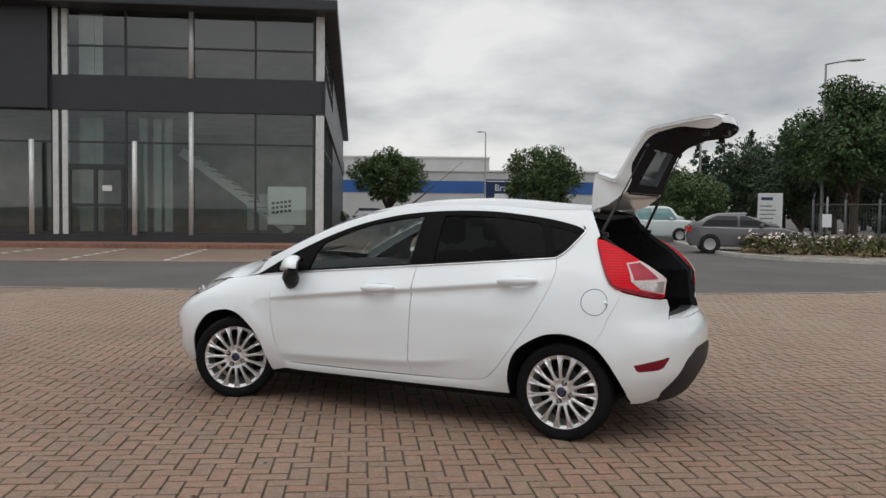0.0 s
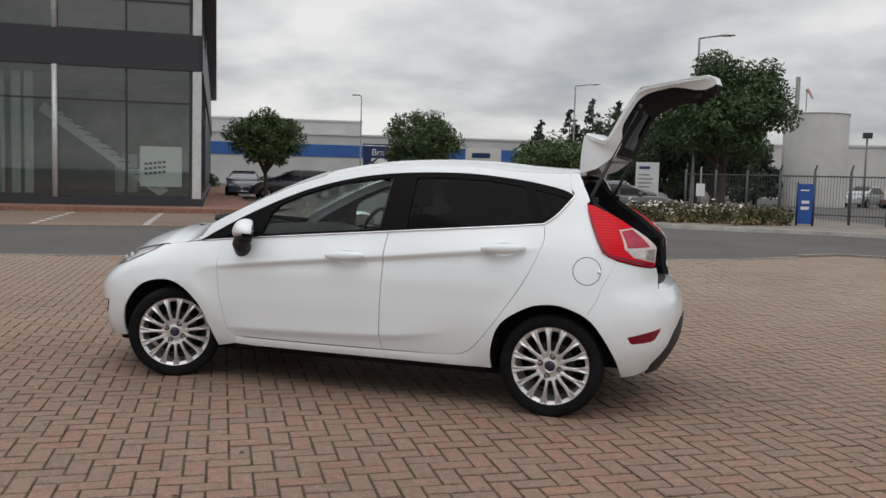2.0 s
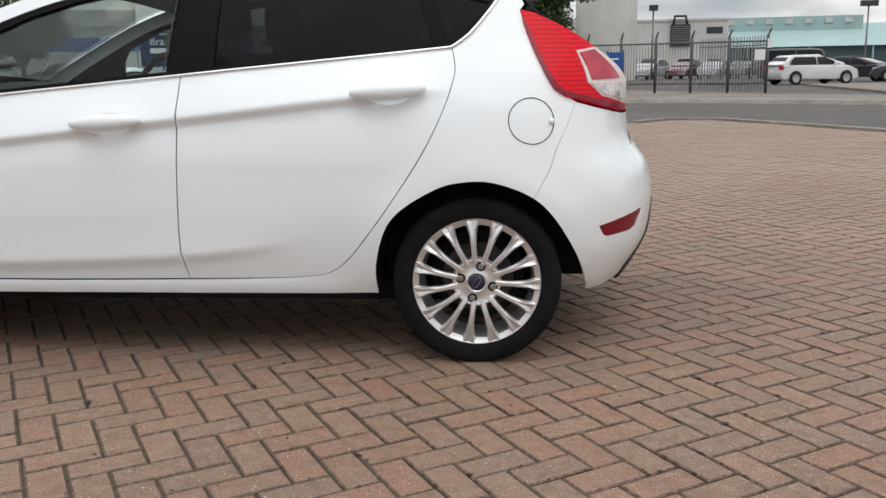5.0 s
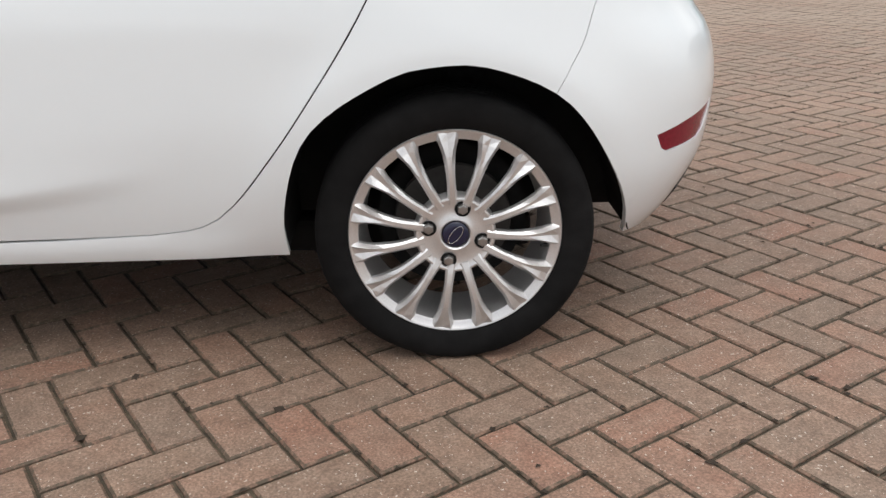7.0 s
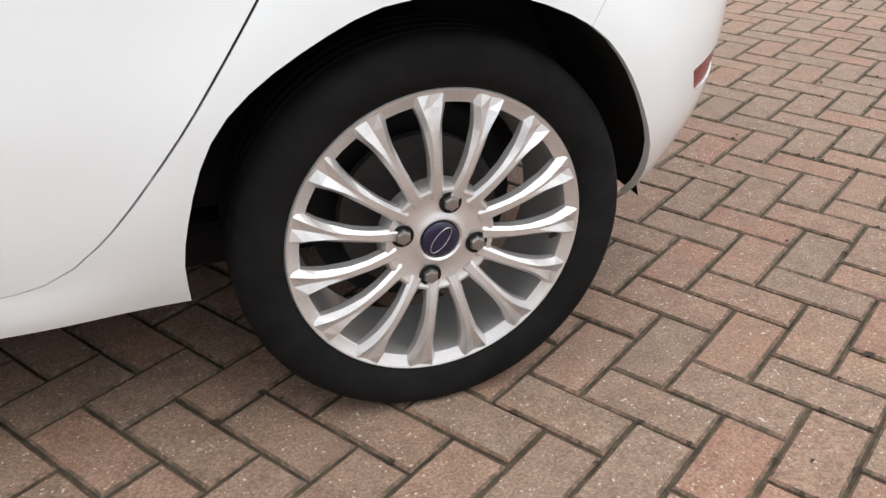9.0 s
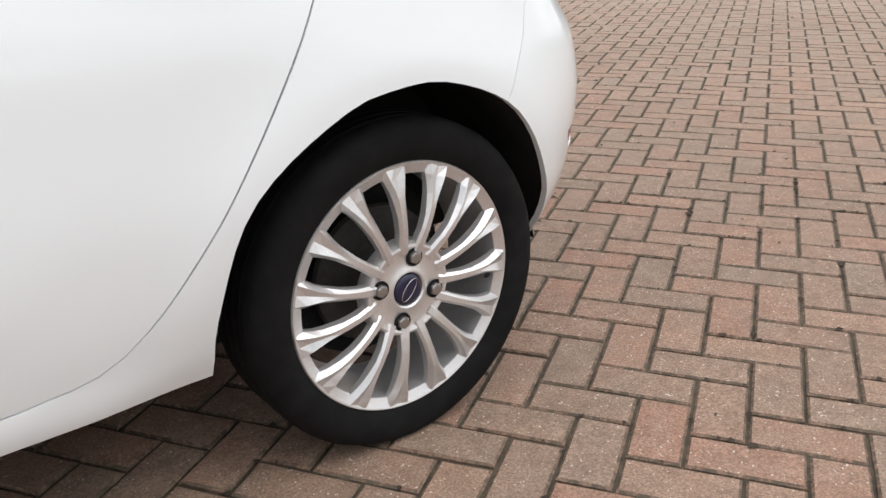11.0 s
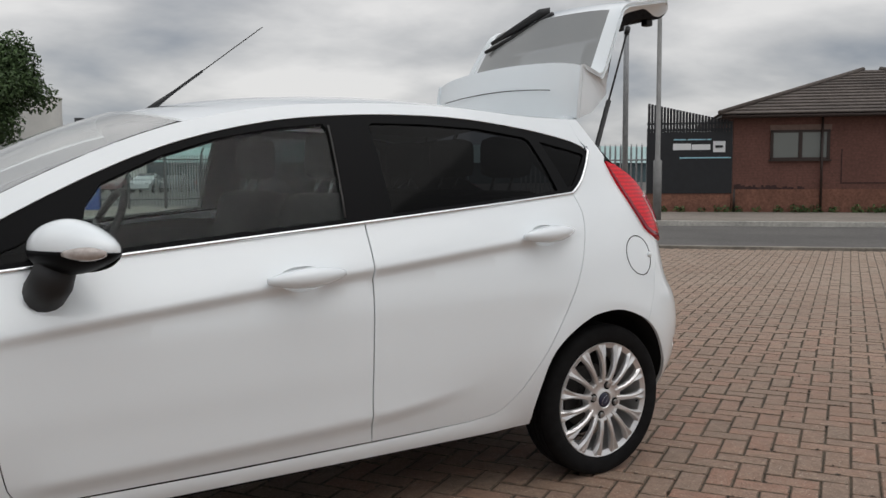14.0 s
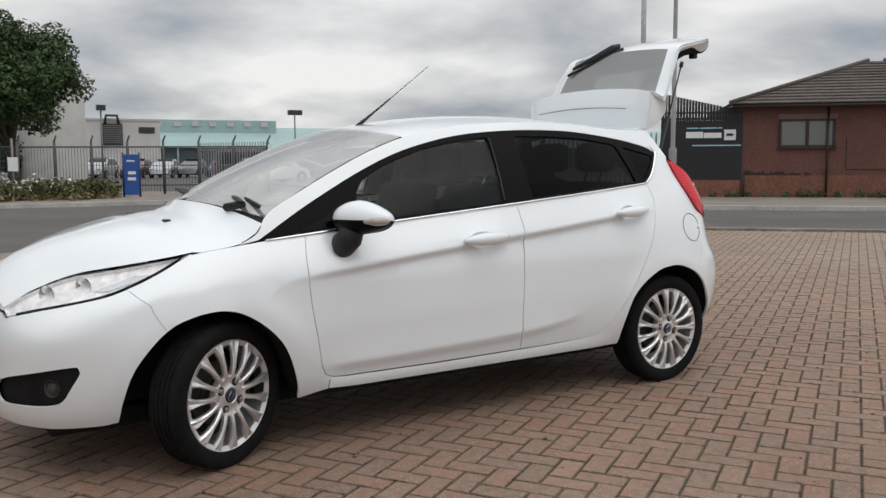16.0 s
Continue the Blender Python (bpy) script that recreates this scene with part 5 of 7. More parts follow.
    part("mirror_glass", mesh_from("mirror_glass", [(0.0440, y * 0.88, z * 0.84) for x, y, z in ring] + [(0.040, y * 0.88, z * 0.84) for x, y, z in ring], [tuple(range(32))] + [(i, 32 + i, 32 + (i + 1) % 32, (i + 1) % 32) for i in range(32)], M_MIRROR), mir, "mirror glass", mm)
    ind = [(-0.064 * math.cos(a) - 0.010, -0.020 - 0.120 * math.sin(a), -0.012 + 0.004 * math.sin(a)) for a in np.linspace(0.25, 1.40, 12)]
    if mirrored:
        ind = [(x, -y, z) for x, y, z in ind]
    part("indicator", tube_mesh("indicator", ind, [0.008 + 0.010 * math.sin(math.pi * k / 11) for k in range(12)], M_AMBER, 10), mir, "smoked indicator lens", mm)
    tube("mirror_foot", [(-1.975, sg * -0.765, 0.880), (-1.980, sg * -0.812, 0.868), (-1.970, sg * -0.842, 0.895), (-1.950, sg * -0.850, 0.955)], [0.040, 0.056, 0.056, 0.050], M_PLASTIC, mir, 16, "matt black mirror foot")
    # wheel well
    for cx, arch in ((-2.535, ARCH_F), (-0.005, ARCH_R)):
        verts, faces = [], []
        rows = [-0.80, -0.70, -0.60, -0.50]
        angs = arch
        for ax, az in arch:
            px, pz = cx + (ax - cx) * 1.012, max(0.252, 0.26 + (az - 0.26) * 1.012)
            edge = -body(at_x(px, pz), pz).y
            for i, y in enumerate([-(edge - 0.012)] + rows[1:]):
                verts.append((px, sg * y, pz))
        for k in range(len(angs) - 1):
            for i in range(3):
                faces.append((k * 4 + i, k * 4 + i + 1, k * 4 + 5 + i, k * 4 + 4 + i))
        faces.append(tuple(k * 4 + 3 for k in range(len(angs))))
        part("wheel_arch_liner", mesh_from("wheel_arch_liner", verts, faces, M_VOID), car, "black wheel arch liner")

# inner skin that closes the gaps behind the panels
verts, faces = [], []
us = [U_FRONT + 0.02 + (U_REAR - U_FRONT - 0.04) * k / 110 for k in range(111)]
zs = [0.23, 0.34, 0.45, 0.56, 0.67, 0.71]


def in_arch(x, z):
    return any(math.hypot(x - cx, z - 0.287) < 0.40 for cx in (-2.535, -0.005))


for mirrored in (1, -1):
    k0 = len(verts)
    for u in us:
        for z in zs + [None, None]:
            e = 0.004
            zz = z if z is not None else min(BELT(body(u, 0.7).x) - 0.01, 0.985)
            if z is None and len(verts) % 8 == 6:
                zz = (0.71 + zz) / 2
            n = (body(u + e, zz) - body(u - e, zz)).cross(body(u, zz + e) - body(u, zz - e)).normalized()
            p = body(u, zz) - n * 0.028
            verts.append((p.x, mirrored * p.y, p.z))
    for i in range(len(us) - 1):
        for j in range(7):
            q = [verts[k0 + a] for a in (i * 8 + j, i * 8 + j + 1, i * 8 + 9 + j, i * 8 + 8 + j)]
            if any(in_arch(v[0], v[2]) for v in q) or (q[0][0] > 0.42 and max(v[2] for v in q) > 0.70):
                continue
            faces.append((k0 + i * 8 + j, k0 + i * 8 + j + 1, k0 + i * 8 + 9 + j, k0 + i * 8 + 8 + j))
part("inner_skin", mesh_from("inner_skin", verts, faces, M_VOID), car, "black structure behind the panels")

# bonnet, windscreen and roof span from side to side between edge lines
def span_mesh(name, stations, mat, cols=24, thick=0.0):
    """stations: (edge point on the left, forward bulge, rise, power) from front to rear."""
    verts, faces = [], []
    for p, bulge, rise, power in stations:
        for k in range(cols + 1):
            t = -1 + 2 * k / cols
            verts.append((p.x - bulge * (1 - t * t), p.y * -t, p.z + rise * (1 - abs(t) ** power)))
    n = cols + 1
    for i in range(len(stations) - 1):
        for k in range(cols):
            faces.append((i * n + k, (i + 1) * n + k, (i + 1) * n + k + 1, i * n + k + 1))
    return mesh_from(name, verts, faces, mat, True)


def on_side(x, z):
    return body(at_x(x, z), z)


HOOD = []
for q in smooth_line([(-3.455, 0.655, 0.04, 0.075), (-3.385, 0.720, 0.06, 0.078), (-3.277, 0.783, 0.08, 0.076), (-3.166, 0.807, 0.10, 0.082), (-3.007, 0.834, 0.11, 0.095), (-2.808, 0.866, 0.11, 0.107)], 0.05):
    HOOD.append((body(q[0], q[1]), q[2], q[3], 2.4))
hood_edge = smooth_line([(-2.56, 0.864), (-2.45, 0.880), (-2.405, 0.890), (-2.335, 0.928), (-2.300, 0.966)], 0.04)
for k, (x, z) in enumerate(hood_edge):
    t = k / (len(hood_edge) - 1)
    p = on_side(x, z)
    HOOD.append((p, 0.11, 0.110 - 0.035 * ease(0.4, 1.0, t), 2.4 + 0.2 * t))
bonnet = part("bonnet", span_mesh("bonnet", HOOD, M_PAINT, 30), car, "smooth white bonnet")
nose = [(Vector((p.x + 0.004, p.y * 1.0, p.z - 0.004)), b, r, q) for p, b, r, q in HOOD[:2]]
low_nose = Vector((HOOD[0][0].x + 0.006, HOOD[0][0].y, 0.640))
part("nose_panel", span_mesh("nose_panel", [(low_nose, 0.05, 0.012, 2.2), nose[0]], M_PAINT, 30), car)

SCREEN = []
for x, z in smooth_line([(-2.285, 0.985), (-2.10, 1.092), (-1.90, 1.190), (-1.70, 1.274), (-1.53, 1.331)], 0.06):
    p = on_side(x, z)
    SCREEN.append((Vector((p.x, p.y + 0.02, p.z + 0.006)), 0.11, 0.050, 2.2))
screen = part("windscreen", span_mesh("windscreen", SCREEN, M_SCREEN, 24), car, "raked windscreen reflecting the sky")
screen.visible_shadow = False
cowl = [(Vector((-2.315, -0.70, 0.925)), 0.11, 0.085, 2.6), (Vector((-2.28, -0.695, 0.968)), 0.11, 0.055, 2.3), (Vector((-2.255, -0.68, 0.990)), 0.11, 0.044, 2.2)]
part("scuttle", span_mesh("scuttle", cowl, M_PLASTIC, 20), car, "black scuttle panel below the windscreen")

ROOF = []
for x, z in smooth_line([(-1.535, 1.331), (-1.38, 1.366), (-1.2, 1.393), (-1.0, 1.409), (-0.75, 1.416), (-0.5, 1.410), (-0.2, 1.391), (0.03, 1.386), (0.075, 1.375)], 0.07):
    p = on_side(x, z)
    t = (x + 1.535) / 1.61
    ROOF.append((Vector((p.x, p.y + 0.002, p.z)), 0.11 * (1 - t) ** 2 - 0.0 * t, 0.045 - 0.012 * t + 0.012 * math.sin(math.pi * t), 2.3))
part("roof", span_mesh("roof", ROOF, M_PAINT, 28), car, "white roof")
part("headlining", span_mesh("headlining", [(Vector((p.x + 0.02, p.y * 0.97, p.z - 0.03)), b, r, q) for p, b, r, q in ROOF], M_CLOTH, 12), car)
tube("aerial", [(-1.50, 0.0, 1.385), (-1.46, 0.0, 1.425), (-1.40, 0, 1.47)], [0.020, 0.010, 0.006], M_PLASTIC, car, 10, "black roof aerial")
tube("aerial_sleeve", [(-1.40, 0, 1.47), (-1.29, 0.0, 1.553)], [0.0058, 0.0048], M_PLASTIC, car, 8)
tube("aerial_rod", [(-1.29, 0, 1.553), (-1.05, 0.0, 1.735)], [0.0022, 0.0018], M_BRAKE, car, 8)
for sy, sx in ((-0.52, 0.0), (0.05, -0.03)):
    wiper = tube("wiper", [(-2.37 + sx, sy + 0.05, 1.026), (-2.33 + sx, sy - 0.05, 1.042), (-2.30 + sx, sy + 0.10, 1.058), (-2.27 + sx, sy + 0.42, 1.072)], [0.018, 0.016, 0.012, 0.008], M_PLASTIC, car, 8, "black windscreen wiper")
    tube("blade", [(-2.285 + sx, sy - 0.12, 1.034), (-2.262 + sx, sy + 0.15, 1.064), (-2.27 + sx, sy + 0.47, 1.080)], [0.009, 0.013, 0.008], M_PLASTIC, wiper, 6)
for y in (-0.32, 0.32):
    box("washer_jet", -2.60, y - 0.02, 0.962, -2.57, y + 0.02, 0.975, M_PLASTIC, car, 0.004)

# cabin and boot
box("floor_pan", -2.12, -0.66, 0.190, -0.40, 0.66, 0.235, M_VOID, car, 0.015)
box("floor_pan", -3.12, -0.52, 0.150, 0.20, 0.52, 0.235, M_VOID, car, 0.02)
tube("exhaust", [(-1.9, 0.12, 0.16), (-0.6, 0.14, 0.15), (0.0, 0.30, 0.22), (0.35, 0.34, 0.26)], [0.03, 0.03, 0.05, 0.03], M_BRAKE, car, 10, "dull steel exhaust pipe")
box("firewall", -2.35, -0.70, 0.23, -2.30, 0.70, 0.93, M_VOID, car)
dash = part("dashboard", span_mesh("dashboard", [(Vector((-2.18, -0.68, 0.955)), 0.08, 0.02, 2), (Vector((-1.95, -0.70, 0.965)), 0.04, 0.03, 2), (Vector((-1.78, -0.70, 0.93)), 0.02, 0.02, 2), (Vector((-1.72, -0.70, 0.80)), 0.0, 0.01, 2), (Vector((-1.80, -0.70, 0.45)), 0, 0, 2)], M_PLASTIC, 16), car, "dark grey dashboard")


def seat(x, y, w, name):
    s = empty(name)
    s.parent = car
    bm = bmesh.new()
    box_bm(bm, x - 0.28, y - w / 2, 0.42, x + 0.25, y + w / 2, 0.60, 0.05)
    part("cushion", bm_mesh(bm, "cushion", M_CLOTH, True), s)
    bm = bmesh.new()
    vs = box_bm(bm, x + 0.15, y - w / 2, 0.52, x + 0.30, y + w / 2, 1.10, 0.06)
    for v in bm.verts:
        v.co.x += (v.co.z - 0.52) * 0.28
    part("backrest", bm_mesh(bm, "backrest", M_CLOTH, True), s)
    bm = bmesh.new()
    box_bm(bm, x + 0.35, y - 0.13, 1.15, x + 0.45, y + 0.13, 1.32, 0.045)
    rest_ = part("headrest", bm_mesh(bm, "headrest", M_CLOTH, True), s)
    for d in (-0.06, 0.06):
        tube("post", [(x + 0.36, y + d, 1.07), (x + 0.40, y + d, 1.18)], 0.007, M_CHROME, rest_, 8)


seat(-1.35, -0.36, 0.50, "front_seat")
seat(-1.35, 0.36, 0.50, "front_seat")
for y in (-0.40, 0.0, 0.40):
    seat(-0.58, y, 0.42, "rear_seat")
ring = [(-1.60 + 0.055 * math.cos(a) * 1.6, 0.36 + 0.18 * math.sin(a), 0.93 + 0.175 * math.cos(a)) for a in np.linspace(0, 2 * math.pi, 28, endpoint=False)]
wheel_s = tube("steering_wheel", ring, 0.015, M_PLASTIC, car, 8, "black steering wheel", True)
box("steering_hub", -1.64, 0.28, 0.86, -1.58, 0.44, 0.98, M_PLASTIC, wheel_s, 0.02)
for a in (0.3, 2.8, 4.7):
    tube("steering_spoke", [(-1.61, 0.36, 0.93), (-1.60 + 0.08 * math.sin(a), 0.36 + 0.17 * math.cos(a), 0.93 + 0.17 * math.sin(a))], 0.014, M_PLASTIC, wheel_s, 6)
boot = empty("boot_lining")
boot.parent = car
box("boot_floor", -0.30, -0.46, 0.52, 0.54, 0.46, 0.55, M_CARPET, boot)
box("seat_back", -0.34, -0.62, 0.50, -0.28, 0.62, 1.08, M_CARPET, boot)
box("parcel_shelf", -0.30, -0.58, 1.02, 0.10, 0.58, 1.045, M_CARPET, boot)
for sg in (1, -1):
    v = [body(at_x(x, z), z) for x, z in ((0.095, 1.345), (0.185, 1.225), (0.37, 1.10), (0.525, 0.985), (0.540, 0.86), (0.550, 0.80))] + [body(at_y(0.46, 0.735), 0.735), body(at_y(0.42, 0.60), 0.56)]
    inner = [(-0.20, 0.46, 1.30), (-0.1, 0.52, 1.18), (0.0, 0.54, 1.08), (0.0, 0.52, 0.97), (0.0, 0.52, 0.86), (0.0, 0.52, 0.78), (0.0, 0.52, 0.70), (0.0, 0.52, 0.54)]
    mid = [(p.x - 0.03, -p.y - 0.055, p.z - 0.005) for p in v]
    verts = [(p.x, sg * p.y, p.z) for p in v] + [(x, sg * -y, z) for x, y, z in mid] + [(x, sg * -y, z) for x, y, z in inner]
    n = len(v)
    faces = [(i, i + 1, n + i + 1, n + i) for i in range(n - 1)] + [(n + i, n + i + 1, 2 * n + i + 1, 2 * n + i) for i in range(n - 1)]
    part("side_lining", mesh_from("side_lining", verts, faces, M_CARPET), boot, "black boot side lining")
    tube("seal", [(p.x - 0.012 - 0.02 * (k > 2), sg * (p.y + 0.016 + 0.012 * (k > 2)), p.z) for k, p in enumerate(v[1:7])], 0.011, M_PLASTIC, boot, 8, "black rubber tailgate seal")
sill = [body(at_y(y, 0.725), 0.725) for y in np.linspace(0.52, 0.0, 10)]
line = [(p.x, p.y, p.z) for p in sill] + [(p.x, -p.y, p.z) for p in reversed(sill[:-1])]
n = len(line)
v = [(x, y, z) for x, y, z in line] + [(x - 0.05, y * 0.99, z + 0.016) for x, y, z in line] + [(x - 0.13, y * 0.97, z + 0.012) for x, y, z in line] + [(x - 0.16, y * 0.96, 0.54) for x, y, z in line]
part("load_lip", mesh_from("load_lip", v, [(i, i + 1, (j + 1) * n + i + 1 - j * n + j * n, (j + 1) * n + i) if j == 0 else (j * n + i, j * n + i + 1, (j + 1) * n + i + 1, (j + 1) * n + i) for j in range(1) for i in range(n - 1)], M_PAINT, True), car, "white load lip")
part("sill_trim", mesh_from("sill_trim", v, [(j * n + i, j * n + i + 1, (j + 1) * n + i + 1, (j + 1) * n + i) for j in (1, 2) for i in range(n - 1)], M_PLASTIC), boot)

# raised tailgate, in its open place
gate = empty("tailgate")
gate.parent = car
GATE = [(0.085, 1.395, 0.530), (0.088, 1.47, 0.535), (0.096, 1.56, 0.537), (0.106, 1.620, 0.533), (0.150, 1.604, 0.532), (0.226, 1.577, 0.530), (0.246, 1.615, 0.525), (0.322, 1.765, 0.505), (0.385, 1.872, 0.480), (0.43, 1.898, 0.470),
        (0.56, 1.925, 0.45), (0.70, 1.955, 0.41), (0.775, 1.968, 0.37), (0.815, 1.955, 0.34), (0.822, 1.925, 0.33)]


def gate_mesh(name, rows, mat, cols=20, holes=None, lift=0.035, only=None):
    verts, faces = [], []
    for i, (x, z, w) in enumerate(rows):
        a, b = rows[max(0, i - 1)], rows[min(len(rows) - 1, i + 1)]
        d = Vector((b[0] - a[0], 0, b[1] - a[1])).normalized()
        nrm = Vector((-d.z, 0, d.x))
        for k in range(cols + 1):
            t = -1 + 2 * k / cols
            p = Vector((x, t * w, z)) + nrm * (lift * (1 - t * t) - lift * 0.5 * abs(t) ** 8)
            verts.append(p)
    n = cols + 1
    for i in range(len(rows) - 1):
        for k in range(cols):
            hole = holes and holes[0] <= i < holes[1] and holes[2] <= k < cols - holes[2]
            if (hole and only != "hole") or (not hole and only == "hole"):
                continue
            faces.append((i * n + k, i * n + k + 1, (i + 1) * n + k + 1, (i + 1) * n + k))
    used = sorted({i for f in faces for i in f})
    slot = {v: k for k, v in enumerate(used)}
    me = mesh_from(name, [verts[i] for i in used], [tuple(slot[i] for i in f) for f in faces], mat, True)
    me.set_sharp_from_angle(angle=radians(38))
    return me


part("outer_panel", gate_mesh("outer_panel", GATE, M_PAINT, 26, (6, 8, 2)), gate, "white tailgate skin and roof spoiler")
rear_glass = part("rear_window", gate_mesh("rear_window", GATE, M_REARGLASS, 26, (6, 8, 2), only="hole"), gate, "tinted rear window")
rear_glass.visible_shadow = False
INNER = [(0.822, 1.925, 0.33), (0.800, 1.902, 0.33), (0.765, 1.882, 0.33), (0.60, 1.868, 0.37), (0.48, 1.822, 0.395), (0.415, 1.770, 0.41)]
FRAME = [(0.415, 1.770, 0.41), (0.355, 1.655, 0.445), (0.308, 1.555, 0.47), (0.285, 1.500, 0.49), (0.18, 1.420, 0.515), (0.085, 1.388, 0.530)]
part("inner_trim", gate_mesh("inner_trim", INNER, M_CARPET, 20, lift=0.0), gate, "black inner trim of the tailgate")
part("inner_frame", gate_mesh("inner_frame", FRAME[:4], M_CARPET, 22, (0, 2, 3), lift=0.0), gate, "dark inner frame round the rear window")
part("lower_frame", gate_mesh("lower_frame", FRAME[3:], M_PAINT, 22, lift=0.0), gate, "white painted frame beside the hinges")
part("shelf_trim", gate_mesh("shelf_trim", [(x - 0.006, z - 0.012, w * 0.86) for x, z, w in FRAME[:4]], M_CARPET, 22, (0, 2, 4), lift=0.0), gate)
for sg in (1, -1):
    edge_o = [(x, sg * -w, z) for x, z, w in GATE[:1] + GATE[1:]]
    edge_i = [(x, sg * -w, z) for x, z, w in reversed(FRAME)] + [(x, sg * -w, z) for x, z, w in reversed(INNER)]
    N = 40
    rung = []
    for line in (edge_o, edge_i):
        q = np.array(line)
        d = np.concatenate([[0], np.cumsum(np.linalg.norm(np.diff(q, axis=0), axis=1))])
        rung.append([np.array([np.interp(v, d, q[:, c]) for c in range(3)]) for v in np.linspace(0, d[-1], N)])
    mid = []
    for i in range(N):
        f = 1.0 - 0.55 * ease(0.30, 0.42, i / (N - 1)) * (1 - 0.8 * ease(0.72, 0.9, i / (N - 1)))
        mid.append(rung[0][i] * (1 - f) + rung[1][i] * f)
    strip = [(i, i + 1, N + i + 1, N + i) for i in range(N - 1)]
    part("edge", mesh_from("edge", [tuple(v) for v in rung[0] + mid], strip, M_PAINT, True), gate, "white tailgate edge")
    part("edge_trim", mesh_from("edge_trim", [tuple(v) for v in mid + rung[1]], strip[10:], M_CARPET, False), gate, "black trim along the tailgate edge")
    box("hinge", 0.045, sg * 0.47 - 0.03, 1.375, 0.115, sg * 0.47 + 0.03, 1.404, M_PAINT, gate, 0.008, "white tailgate hinge")
    strut = tube("strut", [(0.158, sg * -0.562, 1.245), (0.166, sg * -0.558, 1.262), (0.264, sg * -0.529, 1.470)], [0.014, 0.0105, 0.0105], M_PLASTIC, gate, 10, "black gas strut")
    tube("strut_rod", [(0.264, sg * -0.529, 1.470), (0.408, sg * -0.487, 1.772)], 0.0042, M_PLASTIC, strut, 8)
    tube("ball_socket", [(0.404, sg * -0.488, 1.764), (0.417, sg * -0.484, 1.792)], 0.011, M_PLASTIC, strut, 8)
    box("strut_bracket", 0.150, sg * -0.556 - 0.018, 1.222, 0.200, sg * -0.556 + 0.018, 1.252, M_PLASTIC, strut, 0.006)
    bm = bmesh.new()
    box_bm(bm, 0.70, sg * -0.30 - 0.02, 1.848, 0.74, sg * -0.30 + 0.02, 1.880, 0.008)
    part("buffer", bm_mesh(bm, "buffer", M_PLASTIC), gate)
box("latch", 0.775, -0.06, 1.868, 0.815, 0.06, 1.905, M_PLASTIC, gate, 0.008, "black latch")
tube("rear_wiper", [(0.405, 0.02, 1.930), (0.37, 0.05, 1.928), (0.332, 0.20, 1.872), (0.312, 0.36, 1.822)], [0.027, 0.023, 0.017, 0.010], M_PLASTIC, gate, 8, "black rear wiper")
tube("rear_blade", [(0.380, -0.03, 1.915), (0.336, 0.20, 1.838), (0.300, 0.40, 1.782)], [0.012, 0.013, 0.009], M_PLASTIC, gate, 6)
tube("spoiler_line", [(0.052, y, 1.515 + 0.02 * (1 - (y / 0.4) ** 2)) for y in np.linspace(-0.4, 0.4, 17)], 0.002, M_VOID, gate, 5)


# wheels
def spoke_mesh():
    """A slim straight spoke that flares into two facets with a groove between them at the rim."""
    st = [(0.066, 0.0125, 0.0060, 0.0000, -0.0095, 0.018), (0.086, 0.0098, 0.0050, 0.0000, -0.0150, 0.018), (0.110, 0.0088, 0.0045, 0.0, -0.0195, 0.019),
          (0.135, 0.0092, 0.0042, 0.0, -0.0205, 0.020), (0.152, 0.0108, 0.0046, 0.0006, -0.0200, 0.021), (0.170, 0.0126, 0.0062, 0.0026, -0.0190, 0.022),
          (0.186, 0.0164, 0.0096, 0.0050, -0.0172, 0.022), (0.201, 0.0218, 0.0138, 0.0060, -0.0140, 0.020), (0.2185, 0.0280, 0.0180, 0.0030, -0.0080, 0.016)]
    verts, faces = [], []
    for r, w, k, groove, f, d in st:
        lower = f + 0.0050 + 0.006 * ease(0.13, 0.19, r)
        verts += [(-w * 1.04, f + d, r), (-w, lower, r), (-k, f, r), (0, f + groove, r), (k, f, r), (w, lower, r), (w * 1.04, f + d, r)]
    for i in range(len(st) - 1):
        for j in range(6):
            a = i * 7 + j
            faces.append((a, a + 1, a + 8, a + 7))
    me = mesh_from("spoke", verts, faces, M_RIM, False)
    return me


SPOKE = spoke_mesh()


def nut_mesh():
    bm = bmesh.new()
    bmesh.ops.create_cone(bm, cap_ends=True, segments=6, radius1=0.0130, radius2=0.0112, depth=0.018)
    bmesh.ops.bevel(bm, geom=[e for e in bm.edges if all(v.co.z > 0 for v in e.verts)], offset=0.003, segments=2, affect="EDGES", profile=0.6)
    bmesh.ops.rotate(bm, verts=bm.verts, cent=(0, 0, 0), matrix=Matrix.Rotation(radians(90), 3, "X"))
    return bm_mesh(bm, "wheel_nut", M_NUT)


NUT = nut_mesh()


